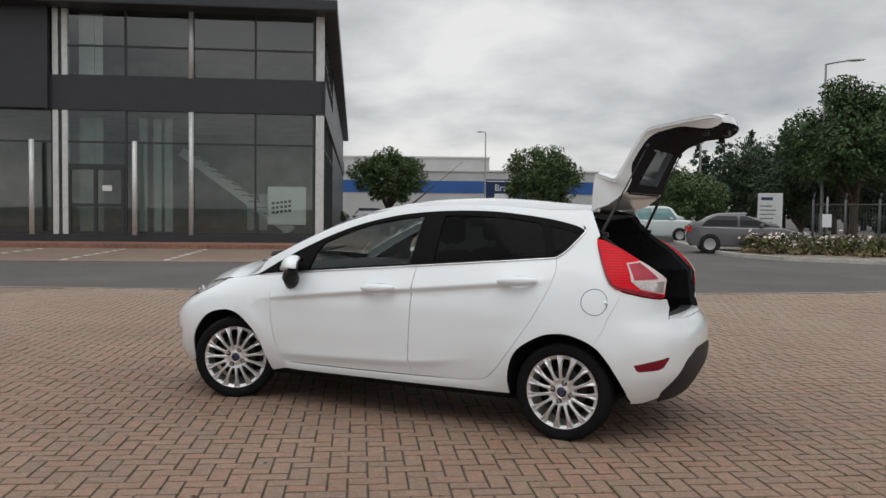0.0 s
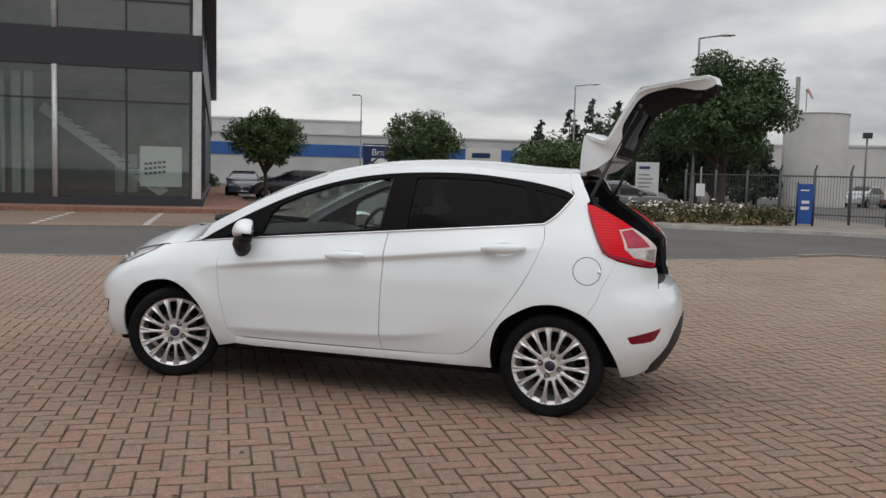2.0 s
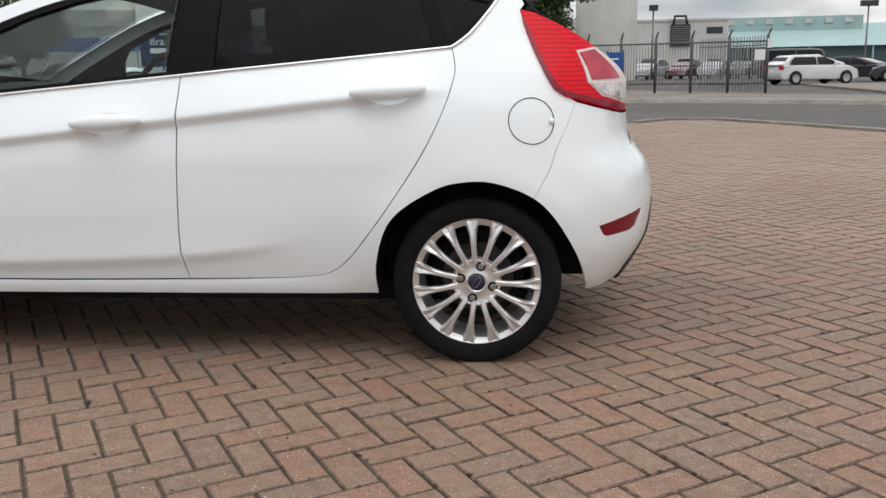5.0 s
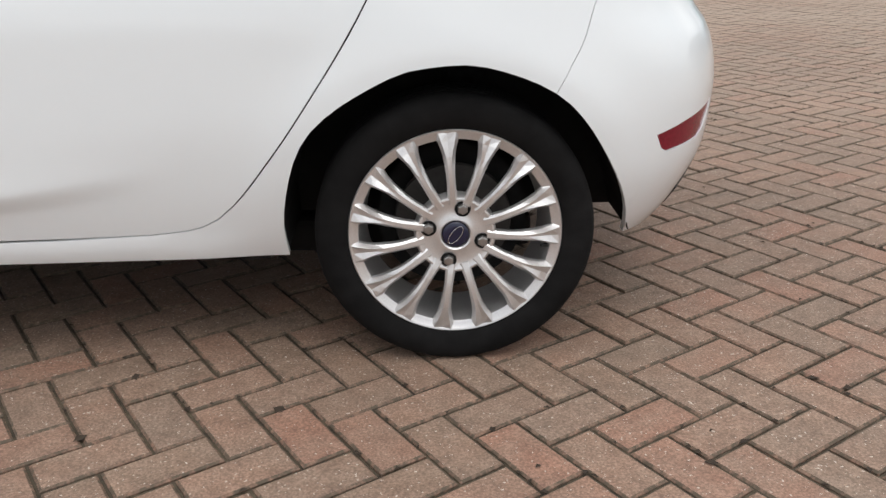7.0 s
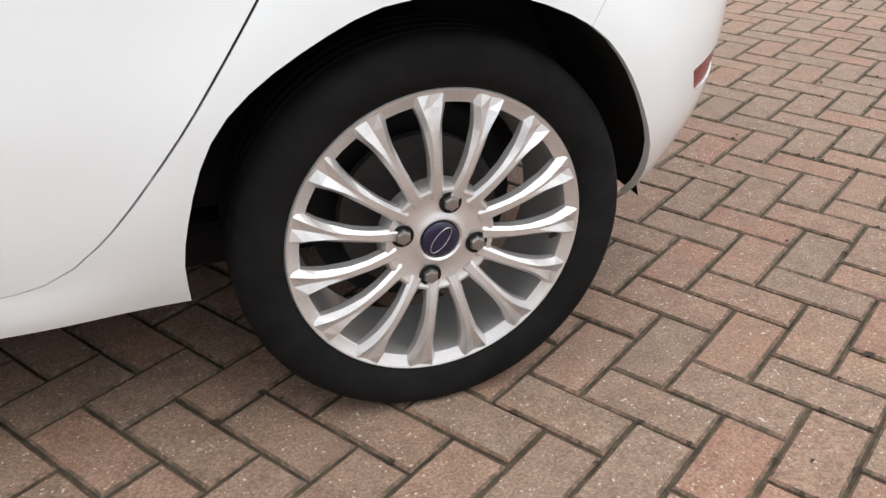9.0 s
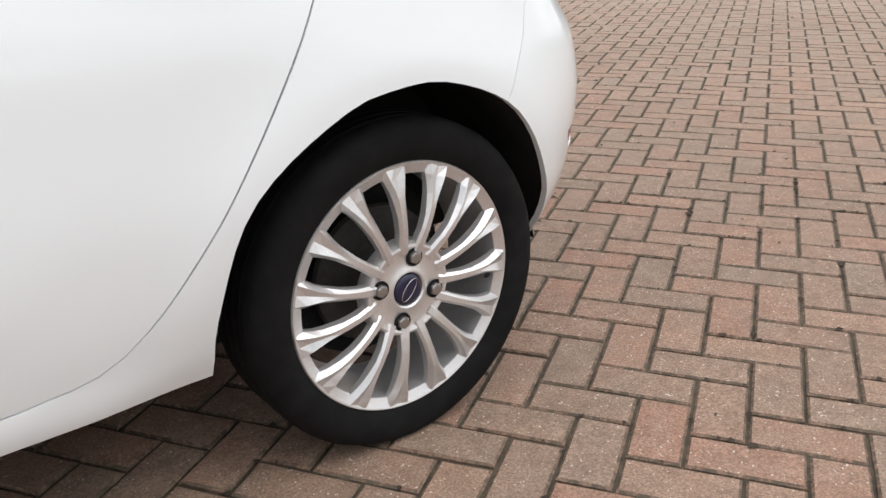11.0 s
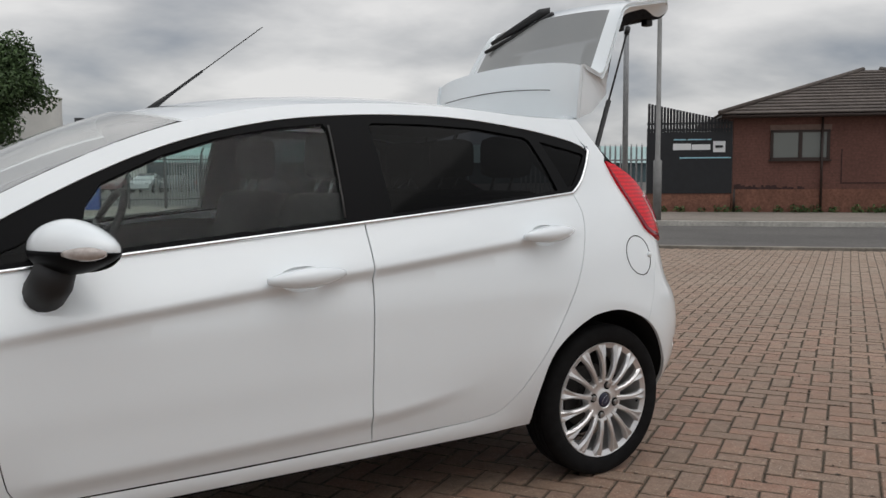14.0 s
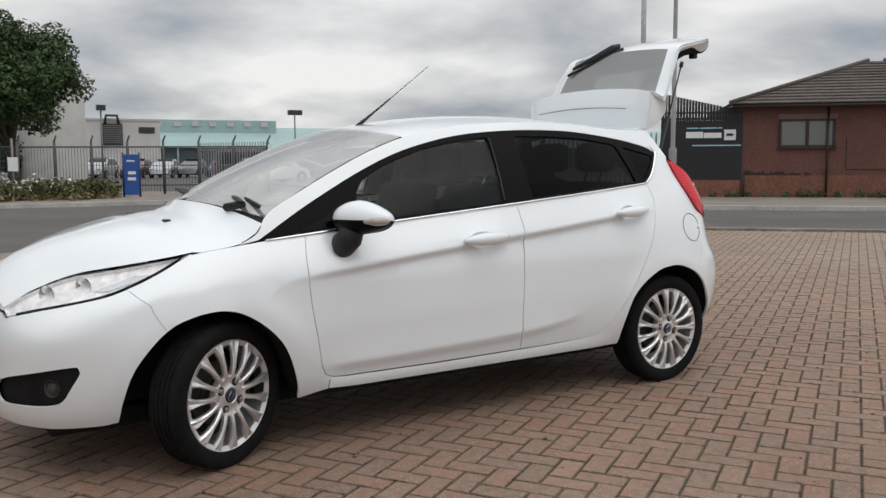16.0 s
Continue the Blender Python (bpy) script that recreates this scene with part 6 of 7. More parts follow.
def wheel(name, m, turn):
    w = empty(name, m)
    w.parent = car
    tyre = [(0.214, -0.040), (0.222, -0.062), (0.232, -0.071), (0.250, -0.0765), (0.268, -0.0765), (0.281, -0.073), (0.289, -0.066), (0.2935, -0.057)]
    for y in (-0.034, -0.010, 0.016, 0.040):
        tyre += [(0.295, y - 0.006), (0.289, y - 0.004), (0.289, y + 0.003), (0.295, y + 0.005)]
    tyre += [(0.2935, 0.062), (0.287, 0.076), (0.27, 0.084), (0.24, 0.080), (0.214, 0.066)]
    lathe("tyre", [(r, y + 0.06) for r, y in tyre], M_RUBBER, w, 96)
    rim = [(0.2235, 0.000), (0.2245, -0.0050), (0.2225, -0.0080), (0.2190, -0.0072), (0.2170, -0.0050), (0.2060, -0.0020), (0.2030, 0.000), (0.2015, 0.006), (0.1990, 0.030), (0.1950, 0.070), (0.190, 0.12), (0.214, 0.135)]
    lathe("rim", rim, M_RIM, w, 96)
    for k in range(15):
        a = radians(turn + 24 * k)
        part("spoke", SPOKE, w, "", pose(0, 0, 0, 0, math.degrees(a), 0))
    lathe("hub", [(0.0, 0.004), (0.029, 0.004), (0.030, -0.008), (0.033, -0.0105), (0.038, -0.0095), (0.044, -0.0060), (0.070, -0.0070), (0.078, -0.0110), (0.082, -0.0100), (0.085, -0.004), (0.087, 0.02)], M_RIM, w, 64)
    lathe("centre_cap", [(0.0, -0.012), (0.017, -0.0115), (0.0245, -0.0105), (0.0275, -0.008), (0.0285, 0.0)], M_CAP, w, 40, None, "dark blue centre cap")
    tube("cap_emblem", [(0.0225 * math.cos(a) * math.cos(0.9) - 0.0095 * math.sin(a) * math.sin(0.9), -0.0118, 0.0225 * math.cos(a) * math.sin(0.9) + 0.0095 * math.sin(a) * math.cos(0.9)) for a in np.linspace(0, 2 * math.pi, 30, endpoint=False)], 0.0006, M_CHROME, w, 5, "pale oval outline", True)
    for k in range(4):
        a = radians(turn + 19 + 90 * k)
        c = Matrix.Translation((0.0585 * math.sin(a), -0.0078, 0.0585 * math.cos(a)))
        # black disc gives the shaded recess round each nut as flat colour
        lathe("nut_seat", [(0.0170, 0.000), (0.0168, -0.0014), (0.0160, -0.0018), (0.0152, -0.0008), (0.0, -0.0006)], M_VOID, w, 20, c)
        part("wheel_nut", NUT, w, "", c)
    lathe("brake_disc", [(0.0, 0.075), (0.06, 0.072), (0.065, 0.085), (0.125, 0.085), (0.128, 0.095), (0.0, 0.1)], M_BRAKE, w, 48, None, "dark brake disc")
    lathe("backing", [(0.0, 0.125), (0.165, 0.125)], M_VOID, w, 32)
    a = radians(100)
    tube("valve", [(0.200 * math.sin(a), 0.012, 0.200 * math.cos(a)), (0.185 * math.sin(a), 0.0, 0.185 * math.cos(a))], [0.005, 0.0035], M_PLASTIC, w, 8)
    return w


wheel("rear_wheel", Matrix.Translation((0, -0.790, 0.290)), -4)
wheel("rear_wheel", pose(0, 0.790, 0.290, 0, 0, 180), 10)
wheel("front_wheel", pose(-2.489, -0.790, 0.290, 0, 0, 26), 9)
wheel("front_wheel", pose(-2.489, 0.790, 0.290, 0, 0, 180 + 24), 2)

# ---- far buildings ----
M_FARGREY = material("grey_metal_cladding", (0.50, 0.50, 0.49), 0.7, noise_scale=0.4, amount=0.08)
M_FARWHITE = material("white_render_far", (0.60, 0.585, 0.56), 0.8, noise_scale=0.3, amount=0.08)
M_FARBLUE = material("blue_cladding_band", (0.03, 0.11, 0.34), 0.6, noise_scale=0.3, amount=0.1)
M_TEAL = material("pale_teal_cladding", (0.33, 0.46, 0.45), 0.7, noise_scale=0.3, amount=0.08)
M_TEALDARK = material("dark_teal_cladding", (0.07, 0.11, 0.12), 0.7, noise_scale=0.3, amount=0.15)
M_TANK = material("tank_paint", (0.50, 0.49, 0.46), 0.7, noise_scale=0.5, amount=0.08, stain=0.1)

wh = empty("warehouse", pose(-60.5, 85.4, 0, 0, 0, 25.0), "long grey warehouse with a blue band", "building")
box("wall", -30, 0, 0, 52, 30, 6.30, M_FARGREY, wh)
box("upper_wall", -30, 4, 6.2, 20.7, 26, 8.2, M_FARGREY, wh)
box("roof_edge", -30, -0.15, 6.20, 52, 0.2, 6.40, M_FARWHITE, wh)
box("roof_edge", -30, 3.85, 8.1, 20.8, 4.2, 8.3, M_FARWHITE, wh)
box("blue_band", -30, -0.06, 3.55, 52, 0.0, 5.05, M_FARBLUE, wh, 0, "blue cladding band")
box("sign_panel", 33.5, -0.14, 3.4, 38.0, -0.07, 5.2, M_FARWHITE, wh, 0, "white sign panel")
box("sign_mark", 34.3, -0.19, 4.0, 36.6, -0.15, 4.6, M_NAVY, wh)
hedge = leaves("hedge", [(-40 + 2.2 * k, 58 + 0.9 * k, 0.5, 0.9) for k in range(12)], 5000, 0.14, M_LEAF2, None, 31)
tagged(hedge, "low dark hedge before the warehouse", "hedge", kind="stuff")

fd = empty("factory", pose(14.0, 101.0, 0, 0, 0, -3.0), "white rendered factory with a dark louvred opening", "building")
box("wall", -14, 0, 0, 10.4, 20, 6.05, M_FARWHITE, fd)
box("parapet", -14, -0.1, 5.95, 10.4, 0.1, 6.2, M_FARGREY, fd)
lv = box("louvre_frame", 4.0, -0.25, 3.2, 6.2, -0.02, 5.6, M_FRAME, fd)
for k in range(9):
    box("louvre", 4.1, -0.4, 3.4 + k * 0.24, 6.1, -0.26, 3.5 + k * 0.24, M_LAMP_GREY, lv)
tube("duct", [(4.3, -0.3, 5.5), (4.4, -0.5, 6.5), (5.6, -0.5, 6.5), (5.8, -0.3, 5.6)], 0.16, M_FRAME, fd, 8)
for x, z in ((-3.5, 3.4), (8.0, 4.9)):
    box("opening", x, -0.06, z - 0.35, x + 1.8, -0.02, z + 0.35, M_FRAME, fd)
tl = empty("teal_works", pose(26.0, 106.0, 0, 0, 0, -8.0), "long works building with a pale teal roof", "building")
box("wall", -2, 1.0, 0, 90, 30, 3.1, M_TEALDARK, tl)
v = [(-3, 0.4, 3.0), (92, 0.4, 3.0), (92, 9, 5.9), (-3, 9, 5.9), (92, 30, 3.0), (-3, 30, 3.0)]
part("roof", mesh_from("roof", v, [(0, 1, 2, 3), (3, 2, 4, 5), (0, 3, 5), (1, 4, 2)], M_TEAL), tl)
box("roof_monitor", -3, 6.5, 5.0, 16, 11, 6.75, M_TEAL, tl)
for k in range(8):
    box("vent", -2.2 + 2.3 * k, 6.35, 5.9, -1.3 + 2.3 * k, 6.5, 6.5, M_FARGREY, tl)
for k in range(12):
    tube("stanchion", [(2 + 7 * k, 0.7, 0), (2 + 7 * k, 0.7, 3.0)], 0.12, M_TEAL, tl, 6)

tank = empty("storage_tank", Matrix.Translation((6.95, 63.5, 0.0)), "large pale grey cylindrical storage tank", "tank")
lathe_pts = [(0.0, 6.85), (2.18, 6.70), (2.22, 6.63), (2.22, 0.0)]
verts, faces = [], []
for k in range(48):
    a = 2 * math.pi * k / 48
    verts += [(r * math.cos(a), r * math.sin(a), z) for r, z in lathe_pts]
for k in range(48):
    j = (k + 1) % 48
    faces += [(k * 4 + i, j * 4 + i, j * 4 + i + 1, k * 4 + i + 1) for i in range(3)]
part("shell", mesh_from("shell", verts, faces, M_TANK, True), tank)
tube("rim", [(2.23 * math.cos(a), 2.23 * math.sin(a), 6.65) for a in np.linspace(0, 2 * math.pi, 48, endpoint=False)], 0.05, M_FARWHITE, tank, 6, "", True)
chim = tube("chimney", [(8.82, 112, 0), (8.82, 112, 15.0)], [0.33, 0.28], M_LAMP_GREY, None, 10)
tagged(chim, "tall dark metal chimney behind the tank", "chimney")
sock = tube("windsock", [(10.6, 112, 12.3), (10.2, 112, 13.1), (9.9, 112, 13.5)], [0.08, 0.16, 0.24], material("faded_red_cloth", (0.55, 0.30, 0.27), 0.8), None, 8)
tagged(sock, "faded red and white windsock", "windsock")
mast = tube("windsock_pole", [(9.9, 112.1, 0), (9.9, 112.1, 13.6)], 0.06, M_LAMP_GREY, None, 6)
tagged(mast, "thin pole carrying the windsock", "pole")

bd = empty("brand_sign", pose(-22.4, 49.4, 0.55, 0, 0, 27), "navy blue site sign with white words", "sign")
box("panel", -0.15, 0, 0.9, 2.6, 0.12, 3.0, M_NAVY, bd, 0.02)
box("stripe", -0.1, -0.012, 2.84, 2.55, -0.002, 2.90, M_SIGNWHITE, bd)
words("Brand", 0.62, Matrix.Translation((0.42, -0.01, 2.22)) @ pose(0, 0, 0, 90, 0, 0), M_SIGNWHITE, bd)
box("lettering_bar", 0.42, -0.012, 1.72, 1.9, -0.002, 2.02, M_SIGNWHITE, bd)
for x in (0.1, 2.3):
    tube("post", [(x, 0.06, -0.6), (x, 0.06, 1.0)], 0.06, M_NAVY, bd, 8)


# ---- parked cars ----
M_TINT = material("dark_car_glass", (0.010, 0.011, 0.013), 0.15, spec=0.25)
M_TYRE2 = material("parked_tyre", (0.014, 0.014, 0.014), 0.9)
M_ALLOY2 = material("parked_wheel_trim", (0.42, 0.42, 0.43), 0.35, metal=0.6)
M_REDLAMP2 = material("parked_tail_lamp", (0.45, 0.02, 0.02), 0.2)
M_CLEAR2 = material("parked_headlamp", (0.6, 0.6, 0.62), 0.15, metal=0.5)


def parked_car(x, y, heading, colour, label, length=4.1, height=1.46, estate=False, van=False, group="parked cars", glass=None):
    """A car at rest: nose along +x of its own frame."""
    c = empty("parked_car", pose(x, y, 0.0, 0, 0, heading), label, "car", group)
    paint = material("parked_paint", colour, 0.3, coat=1.0, noise_scale=2, amount=0.03)
    glass = glass or M_TINT
    L, H = length / 2, height
    belt = 0.90 + (0.12 if van else 0.06 * (height - 1.42) / 0.2)
    hood = L - (1.02 if not van else 0.75)
    low = [(-L + 0.07, 0.30), (-L, 0.50), (-L + 0.015, 0.72), (-L + 0.10, belt - 0.02), (-L + 0.5, belt + 0.03), (0.0, belt + 0.01), (hood, belt + 0.02), (hood + 0.45, belt - 0.04), (L - 0.22, 0.74), (L - 0.03, 0.60), (L, 0.44), (L - 0.08, 0.24), (0, 0.22), (-L + 0.14, 0.24)]
    back = -L + (0.16 if estate or van else 0.24)
    rear_top = back + (0.12 if van else 0.42 if estate else 0.66)
    high = [(back - 0.03, belt), (back + (rear_top - back) * 0.42, belt + 0.24), (rear_top, H - 0.08), (rear_top + 0.40, H - 0.015), (0.02, H), (hood - 1.08 if not van else hood - 0.55, H - 0.08), (hood - 0.45 if not van else hood - 0.25, belt + 0.28), (hood + 0.02, belt)]

    def shell(name, prof, w0, w1, mat, parent):
        prof = smooth_line(prof, 0.09, True)
        n, verts, faces = len(prof), [], []
        ym = [(-1.0, 0.80), (-0.985, 0.93), (-0.90, 1.0), (0, 1.012), (0.90, 1.0), (0.985, 0.93), (1.0, 0.80)]
        mid = (min(p[1] for p in prof) + max(p[1] for p in prof)) / 2
        for s, inset in ym:
            for px, pz in prof:
                t = (pz - belt) / (H - belt) if pz > belt else 0
                w = (w0 + (w1 - w0) * max(0, t)) * (1 - 0.16 * (abs(px) / L) ** 5)
                if pz < belt:
                    w *= 1 - 0.05 * ((belt - 0.25 - pz) / 0.4) ** 2
                verts.append((px * (1 - (1 - inset) * 0.25), s * w, (pz - mid) * inset + mid))
        for i in range(len(ym) - 1):
            for k in range(n):
                k2 = (k + 1) % n
                faces.append((i * n + k, (i + 1) * n + k, (i + 1) * n + k2, i * n + k2))
        faces += [tuple(range(n)), tuple(reversed(range((len(ym) - 1) * n, len(ym) * n)))]
        me = mesh_from(name, verts, faces, mat, True)
        me.set_sharp_from_angle(angle=radians(60))
        return part(name, me, parent)
    shell("body", low, 0.88, 0.88, paint, c)
    shell("cabin", high, 0.81, 0.62, paint, c)
    for s in (-1, 1):
        zt, zb = H - 0.12, belt + 0.05
        for a0, a1, lean0, lean1 in ((back + 0.26, -0.30, 0.05 if van else 0.36 if estate else 0.52, 0.0), (-0.22, hood - 0.20, 0.0, 0.80 if not van else 0.42)):
            v = [(a0, 0.822, zb), (a1, 0.822, zb), (a1 - lean1 * 0.5, 0.755, (zt + zb) / 2 + 0.03), (a1 - lean1, 0.665, zt), (a0 + lean0, 0.665, zt), (a0 + lean0 * 0.35, 0.755, (zt + zb) / 2 + 0.03)]
            part("side_window", mesh_from("side_window", [(x, s * (y + 0.008), z) for x, y, z in v], [(0, 1, 2, 5), (5, 2, 3, 4)], glass), c)
    x0, x1, z1 = hood - 0.02, (hood - 0.98) if not van else hood - 0.52, H - 0.10
    part("windscreen", mesh_from("windscreen", [(x0 + 0.03, -0.70, belt + 0.03), (x0 + 0.03, 0.70, belt + 0.03), (x1 + 0.03, 0.56, z1 + 0.01), (x1 + 0.03, -0.56, z1 + 0.01)], [(0, 1, 2, 3)], glass), c)
    part("rear_window", mesh_from("rear_window", [(back - 0.0, -0.66, belt + 0.08), (back - 0.0, 0.66, belt + 0.08), (rear_top - 0.08, 0.54, H - 0.12), (rear_top - 0.08, -0.54, H - 0.12)], [(3, 2, 1, 0)], glass), c)
    for s in (-1, 1):
        box("head_lamp", L - 0.34, s * 0.55 - 0.14, 0.62, L - 0.06, s * 0.55 + 0.14, 0.74, M_CLEAR2, c, 0.03)
        box("tail_lamp", -L - 0.0, s * 0.66 - 0.10, 0.72, -L + 0.16, s * 0.66 + 0.12, 0.92, M_REDLAMP2, c, 0.02)
        for wx in (-L + 0.78, L - 0.82):
            w = empty("wheel", Matrix.Translation((wx, s * 0.80, 0.31)))
            w.parent = c
            lathe("wheel_arch", [(0.0, 0.068 * s), (0.355, 0.068 * s), (0.36, 0.060 * s)], M_TYRE2, c, 24, Matrix.Translation((wx, s * 0.80, 0.31)))
            lathe("tyre", [(0.20, -0.09), (0.29, -0.10), (0.31, -0.08), (0.31, 0.08), (0.29, 0.10), (0.20, 0.09)], M_TYRE2, w, 24)
            lathe("wheel_trim", [(0.0, -0.08 * -s), (0.06, -0.095 * -s), (0.17, -0.075 * -s), (0.205, -0.092 * -s)], M_ALLOY2, w, 20)
        box("mirror", hood - 0.55, s * 0.86 - 0.07, belt + 0.02, hood - 0.42, s * 0.86 + 0.07, belt + 0.15, paint, c, 0.03)
    return c


parked_car(-2.65, 26.95, 14, (0.11, 0.11, 0.115), "grey hatchback parked at the kerb", 4.0, 1.42)
parked_car(-24.6, 37.4, -62, (0.03, 0.036, 0.06), "dark blue car parked nose out by the tree", 4.2, 1.45)
parked_car(-21.2, 36.9, 212, (0.010, 0.013, 0.028), "dark navy estate car beside the showroom", 4.7, 1.60, True)
parked_car(-8.25, 38.3, 10, (0.66, 0.72, 0.72), "white minibus with pale green windows parked across the road", 3.8, 1.72, van=True, glass=M_GREENPANE)
parked_car(15.3, 43.2, 18, (0.74, 0.74, 0.74), "white estate car parked by the yard entrance", 4.5, 1.46, True)
parked_car(18.0, 54.0, -12, (0.05, 0.052, 0.058), "dark grey van in the yard", 5.0, 1.95, van=True)
parked_car(20.0, 49.5, -40, (0.02, 0.021, 0.023), "black car parked in the yard", 4.2, 1.40)
parked_car(22.2, 47.5, 165, (0.05, 0.055, 0.06), "dark grey car in the yard", 4.4, 1.42)
parked_car(10.9, 67.5, -120, (0.42, 0.43, 0.44), "silver car parked behind the fence", 4.2, 1.60, True)
parked_car(13.4, 66.4, -120, (0.10, 0.022, 0.024), "dark red car parked behind the fence", 4.0, 1.50)
parked_car(15.5, 66.0, -120, (0.40, 0.41, 0.43), "pale grey car parked behind the fence", 4.0, 1.46)
parked_car(17.6, 65.7, -120, (0.04, 0.042, 0.048), "charcoal car parked behind the fence", 4.0, 1.46)
parked_car(19.8, 65.2, -120, (0.035, 0.05, 0.11), "dark blue car parked behind the fence", 4.0, 1.50)

# ---- block paving: herringbone blocks ----
def paver_material(name, source, dirty=False):
    m = bpy.data.materials.new(name)
    m.use_nodes = True
    n, l = m.node_tree.nodes, m.node_tree.links
    b = n["Principled BSDF"]
    b.inputs["Roughness"].default_value, b.inputs["Specular IOR Level"].default_value = 0.74, 0.45
    if source == "island":
        rnd = n.new("ShaderNodeNewGeometry").outputs["Random Per Island"]
    else:
        rnd = n.new("ShaderNodeObjectInfo").outputs["Random"]
    ramp = n.new("ShaderNodeValToRGB")
    e = ramp.color_ramp.elements
    e[0].position, e[0].color = 0.0, (0.277, 0.179, 0.125, 1)
    e[1].position, e[1].color = 1.0, (0.292, 0.186, 0.130, 1)
    for p, c in ((0.13, (0.253, 0.173, 0.125, 1)), (0.27, (0.318, 0.184, 0.127, 1)), (0.42, (0.273, 0.181, 0.129, 1)), (0.56, (0.320, 0.173, 0.119, 1)), (0.68, (0.290, 0.180, 0.126, 1)), (0.80, (0.256, 0.174, 0.127, 1)), (0.91, (0.330, 0.201, 0.141, 1))):
        k = e.new(p)
        k.color = c
    l.new(rnd, ramp.inputs[0])
    geo = n.new("ShaderNodeNewGeometry")

    def tex(scale, detail, lo, hi, a, c):
        t, r = n.new("ShaderNodeTexNoise"), n.new("ShaderNodeMapRange")
        t.inputs["Scale"].default_value, t.inputs["Detail"].default_value, t.inputs["Roughness"].default_value = scale, detail, 0.6
        l.new(geo.outputs["Position"], t.inputs["Vector"]), l.new(t.outputs["Fac"], r.inputs[0])
        r.inputs[1].default_value, r.inputs[2].default_value, r.inputs[3].default_value, r.inputs[4].default_value = lo, hi, a, c
        return r.outputs[0], t.outputs["Fac"]

    fine, raw = tex(210, 3, 0.36, 0.66, 0.66, 1.28)
    mid, _ = tex(22, 6, 0.3, 0.7, 0.74, 1.16)
    big, _ = tex(0.5, 4, 0.35, 0.65, 0.86, 1.08)
    speck, _ = tex(150, 1, 0.70, 0.74, 0.0, 1.0)
    # burnt and sandy clouds within each block
    cloud, _ = tex(11, 5, 0.38, 0.66, 0.0, 0.55)
    tone = n.new("ShaderNodeMix")
    tone.data_type = "RGBA"
    tone.inputs[7].default_value = (0.226, 0.168, 0.126, 1)
    l.new(cloud, tone.inputs[0]), l.new(ramp.outputs[0], tone.inputs[6])
    col = tone.outputs[2]
    for f in (fine, mid, big):
        s = n.new("ShaderNodeVectorMath")
        s.operation = "SCALE"
        l.new(col, s.inputs[0]), l.new(f, s.inputs["Scale"])
        col = s.outputs[0]
    # outer forecourt paler: grazing sheen put into the colour, with trodden sand and dust
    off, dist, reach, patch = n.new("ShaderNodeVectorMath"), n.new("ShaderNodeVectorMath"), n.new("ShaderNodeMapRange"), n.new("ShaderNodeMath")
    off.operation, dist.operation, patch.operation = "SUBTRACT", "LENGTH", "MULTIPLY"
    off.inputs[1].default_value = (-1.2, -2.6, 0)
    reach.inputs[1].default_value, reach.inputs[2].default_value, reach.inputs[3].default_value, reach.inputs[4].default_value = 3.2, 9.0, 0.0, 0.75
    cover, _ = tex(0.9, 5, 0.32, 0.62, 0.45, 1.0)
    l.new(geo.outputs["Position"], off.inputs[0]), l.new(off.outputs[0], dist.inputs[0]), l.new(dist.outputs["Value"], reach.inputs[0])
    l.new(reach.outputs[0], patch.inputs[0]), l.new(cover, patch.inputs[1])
    dust_sheen = n.new("ShaderNodeMix")
    dust_sheen.data_type = "RGBA"
    dust_sheen.inputs[7].default_value = (0.345, 0.268, 0.205, 1)
    l.new(patch.outputs[0], dust_sheen.inputs[0]), l.new(col, dust_sheen.inputs[6])
    col = dust_sheen.outputs[2]
    mix = n.new("ShaderNodeMix")
    mix.data_type = "RGBA"
    l.new(speck, mix.inputs[0]), l.new(col, mix.inputs[6])
    mix.inputs[7].default_value = (0.58, 0.50, 0.42, 1)
    if dirty:
        # soil that clings to the worn edges in ragged patches
        soil, _ = tex(70, 4, 0.36, 0.58, 0.25, 1.0)
        l.new(soil, mix.inputs[0])
        mix.inputs[7].default_value = (0.090, 0.068, 0.046, 1)
    l.new(mix.outputs[2], b.inputs["Base Color"])
    bump = n.new("ShaderNodeBump")
    bump.inputs["Strength"].default_value, bump.inputs["Distance"].default_value = 0.7, 0.0015
    l.new(raw, bump.inputs["Height"]), l.new(bump.outputs[0], b.inputs["Normal"])
    return m


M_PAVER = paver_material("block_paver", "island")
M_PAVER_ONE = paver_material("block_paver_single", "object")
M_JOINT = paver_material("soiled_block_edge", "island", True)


def dirty_edges(me):
    """The worn edges of the blocks hold the dirt of the joints."""
    me.materials.append(M_JOINT)
    me.polygons.foreach_set("material_index", [0 if i % 9 == 0 else 1 for i in range(len(me.polygons))])
    return me


E1, E2 = Vector((math.cos(radians(-58)), math.sin(radians(-58)), 0)), Vector((math.cos(radians(32)), math.sin(radians(32)), 0))
ORG = Vector((0.3557, -0.8942, 0))
CELL, JOINT, CHAMF, TOP = 0.1012, 0.0062, 0.0046, -0.003
EDGE_POLY = EDGE + [(40, -70), (-60, -70)]


def paver_verts(lx, ly):
    a, b = lx / 2 - JOINT / 2, ly / 2 - JOINT / 2
    c = CHAMF
    return [(-a, -b, -0.016), (a, -b, -0.016), (a, b, -0.016), (-a, b, -0.016), (-a, -b, -c * 0.8), (a, -b, -c * 0.8), (a, b, -c * 0.8), (-a, b, -c * 0.8),
            (-a + c, -b + c, 0), (a - c, -b + c, 0), (a - c, b - c, 0), (-a + c, b - c, 0)]


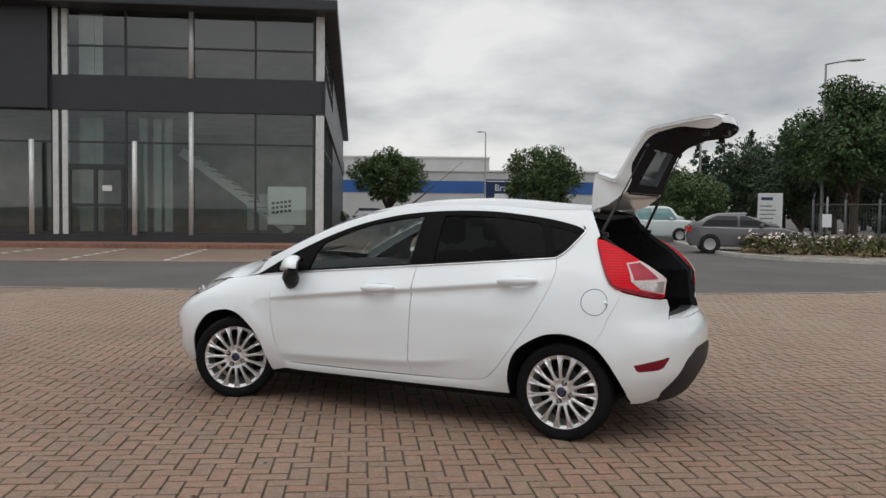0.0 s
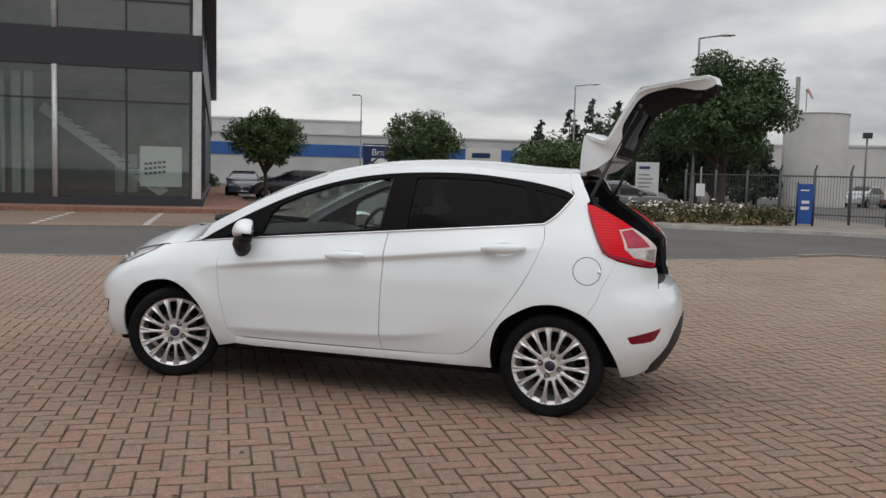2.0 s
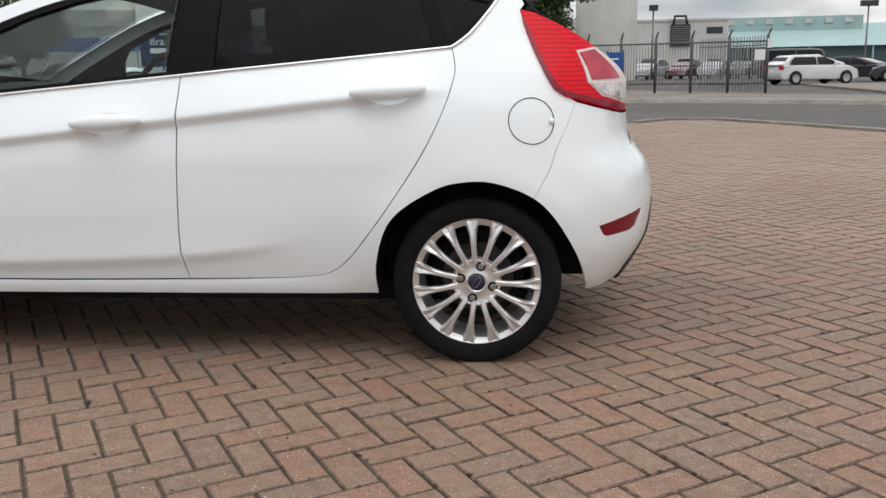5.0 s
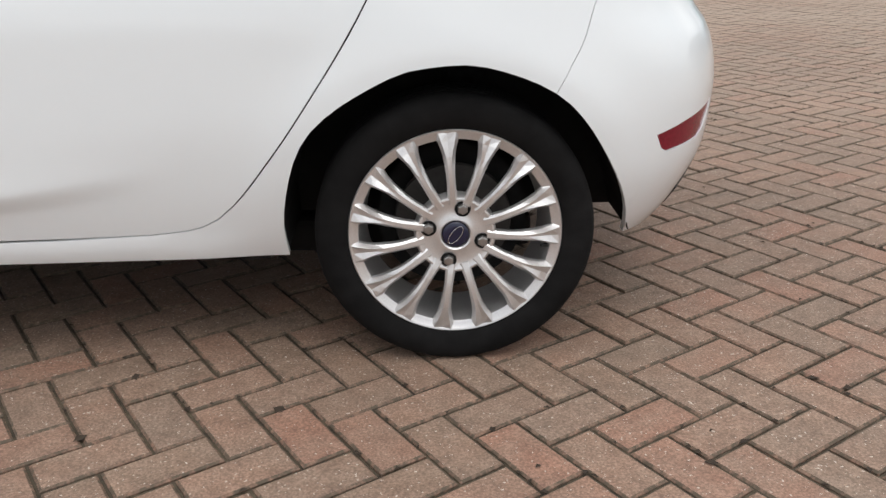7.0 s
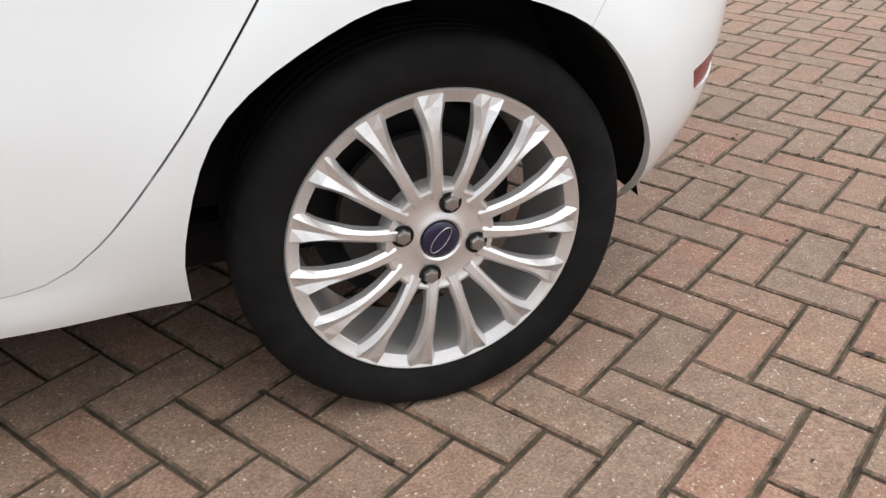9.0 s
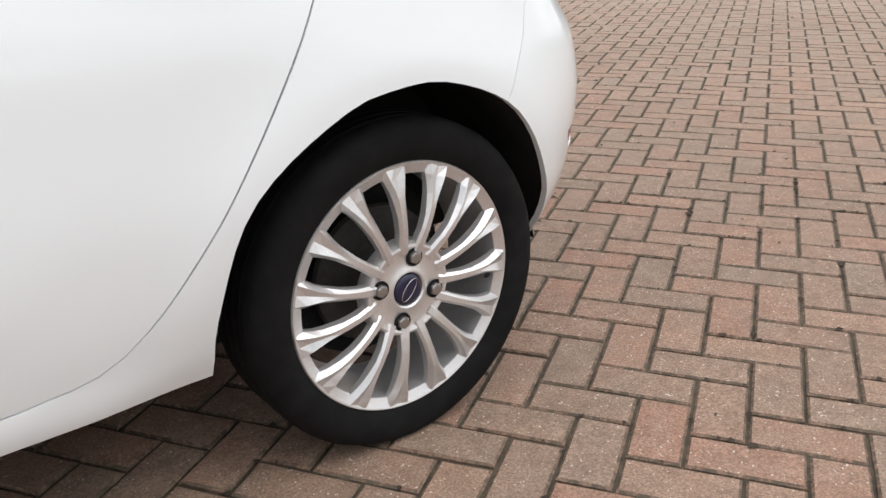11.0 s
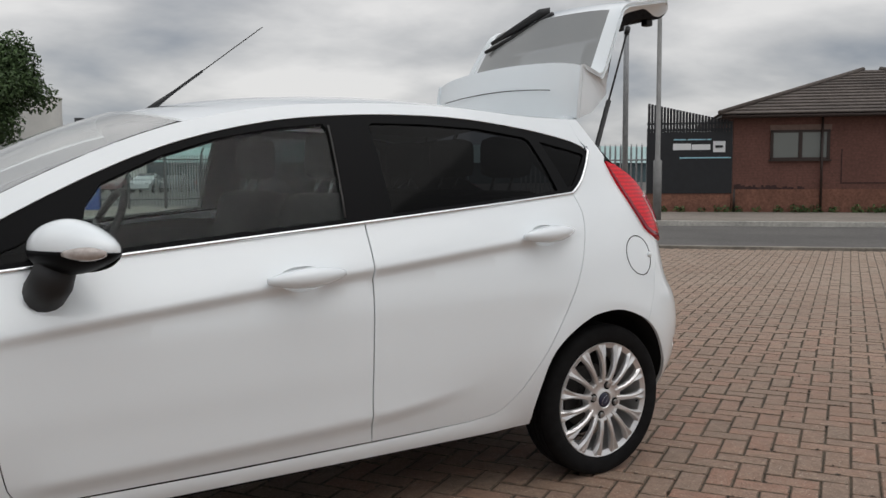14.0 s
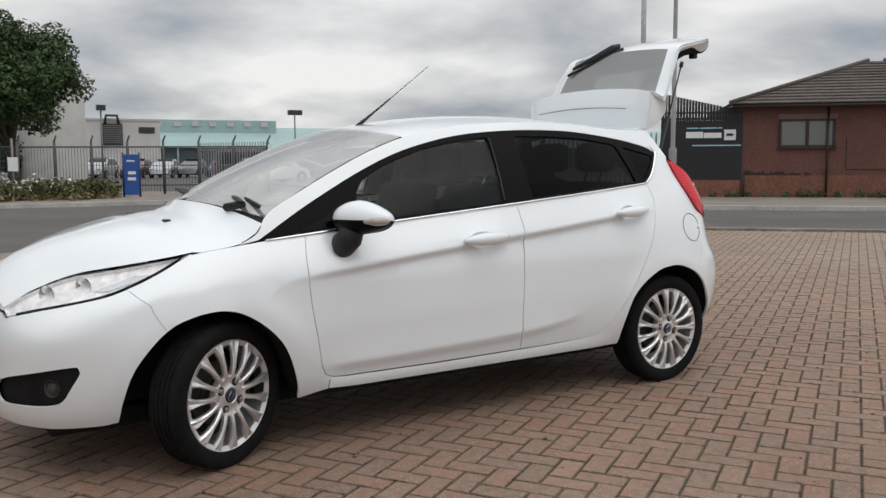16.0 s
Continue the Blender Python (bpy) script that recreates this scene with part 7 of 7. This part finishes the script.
PF = [(8, 9, 10, 11)] + [(4 + i, 4 + (i + 1) % 4, 8 + (i + 1) % 4, 8 + i) for i in range(4)] + [(i, (i + 1) % 4, 4 + (i + 1) % 4, 4 + i) for i in range(4)]
ROTP = Matrix(((E1.x, E2.x, 0), (E1.y, E2.y, 0), (0, 0, 1)))
LONG, CROSS = [dirty_edges(mesh_from("brick", paver_verts(*q), PF, M_PAVER_ONE)) for q in ((2 * CELL, CELL), (CELL, 2 * CELL))]
rng = random.Random(7)
base_l = [ROTP @ Vector(v) for v in paver_verts(2 * CELL, CELL)]
base_c = [ROTP @ Vector(v) for v in paver_verts(CELL, 2 * CELL)]
all_v, all_f, singles, near_blocks = [], [], [], []
for i in range(-150, 150):
    for j in range(-150, 150):
        k = (i - j) % 4
        if k not in (0, 3):
            continue
        w, h = (2, 1) if k == 0 else (1, 2)
        c = ORG + E1 * ((i + w / 2) * CELL) + E2 * ((j + h / 2) * CELL)
        if not (-10.5 < c.x < 11.0 and -8.2 < c.y < 13.6):
            continue
        if c.y > 2.5 or c.x > 3.4:
            if not inside(EDGE_POLY, c.x, c.y):
                continue
        dz, tx, ty = TOP + max(-0.0018, rng.gauss(0, 0.0010)), rng.gauss(0, 0.005), rng.gauss(0, 0.005)
        if -0.85 < c.x < 2.05 and -2.55 < c.y < -0.62 and len(singles) < 300:
            m = Matrix.Translation((c.x, c.y, dz)) @ ROTP.to_4x4() @ pose(0, 0, 0, math.degrees(tx), math.degrees(ty), 0)
            singles.append((LONG if k == 0 else CROSS, m))
            near_blocks.append((c.copy(), w, h))
            continue
        if -4.0 < c.x < 4.0 and -5.5 < c.y < 3.0:
            near_blocks.append((c.copy(), w, h))
        n0 = len(all_v)
        for v in (base_l if k == 0 else base_c):
            all_v.append((c.x + v.x + rng.uniform(-0.0011, 0.0011), c.y + v.y + rng.uniform(-0.0011, 0.0011), dz + v.z + tx * v.x + ty * v.y))
        all_f += [tuple(n0 + q for q in f) for f in PF]
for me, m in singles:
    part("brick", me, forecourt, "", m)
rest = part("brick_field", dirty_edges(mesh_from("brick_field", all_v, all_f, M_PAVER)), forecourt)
rest["kind"] = "stuff"
# beyond the laid field the paving goes on as one sheet
for x0, y0, x1, y1 in ((-60, -70, -10.5, 20), (11.0, -70, 40, 4), (-10.5, -70, 11.0, -8.2)):
    poly = [(max(x0, min(x1, x)), max(y0, min(y1, y))) for x, y in EDGE_POLY]
    keep = [p for i, p in enumerate(poly) if p != poly[i - 1]]
    if x0 == -60:
        keep = [(-60, -70), (-10.3, -70), (-10.3, 4.5), (-11.6, 3.95), (-30, -5.95), (-60, -22.05)]
    elif x0 == 11.0:
        keep = [(10.8, -70), (40, -70), (40, -26.05), (20, -5.65), (10.8, 3.5)]
    else:
        keep = [(-10.3, -70), (10.8, -70), (10.8, -8.0), (-10.3, -8.0)]
    far = slab("far_paving", keep, -0.02, TOP - 0.002, M_BAY)
    tagged(far, "brown block paving further across the forecourt", "paving", kind="structure")

# leaf litter in the joints
M_LITTER = material("dead_leaf", (0.040, 0.027, 0.017), 0.9, noise_scale=40, amount=0.3)
lv, lf = [], []
for k in range(1700):
    x, y = rng.uniform(-6, 8), rng.uniform(-5, 8)
    if -3.3 < x < 0.8 and -0.9 < y < 0.9:
        continue
    a, s, w = rng.uniform(0, 6.28), rng.uniform(0.004, 0.010) if k % 7 else rng.uniform(0.010, 0.022), rng.uniform(0.3, 0.7)
    d, e = Vector((math.cos(a), math.sin(a), 0)) * s, Vector((-math.sin(a), math.cos(a), 0)) * s * w
    p, n0 = Vector((x, y, TOP + 0.003)), len(lv)
    lv += [p - d, p + e + Vector((0, 0, 0.003)), p + d, p - e + Vector((0, 0, 0.002))]
    lf.append((n0, n0 + 1, n0 + 2, n0 + 3))
for k in range(6500):
    # crumbs of leaf and soil that lie along the joints
    c, w, h = near_blocks[int(rng.random() * len(near_blocks))]
    if math.sin(c.x * 2.3 + 1.1) * math.sin(c.y * 2.9 - 0.4) < rng.uniform(-0.6, 0.8) or (-3.3 < c.x < 0.8 and -0.6 < c.y < 0.9):
        continue
    long_side = rng.random() < 0.6
    q = rng.uniform(-0.5, 0.5)
    p = c + E1 * (CELL * (w * q if long_side else w / 2)) + E2 * (CELL * (h / 2 if long_side else h * q))
    a, s, n0 = rng.uniform(0, 6.28), rng.uniform(0.004, 0.010) if k % 9 else rng.uniform(0.010, 0.018), len(lv)
    d, e = Vector((math.cos(a), math.sin(a), 0)) * s, Vector((-math.sin(a), math.cos(a), 0)) * s * rng.uniform(0.4, 0.9)
    p.z = TOP + 0.001
    lv += [p - d, p + e + Vector((0, 0, 0.004)), p + d, p - e + Vector((0, 0, 0.002))]
    lf.append((n0, n0 + 1, n0 + 2, n0 + 3))
litter = part("leaf_litter", mesh_from("leaf_litter", lv, lf, M_LITTER))
tagged(litter, "small dead leaves scattered over the paving", "leaves", kind="stuff")
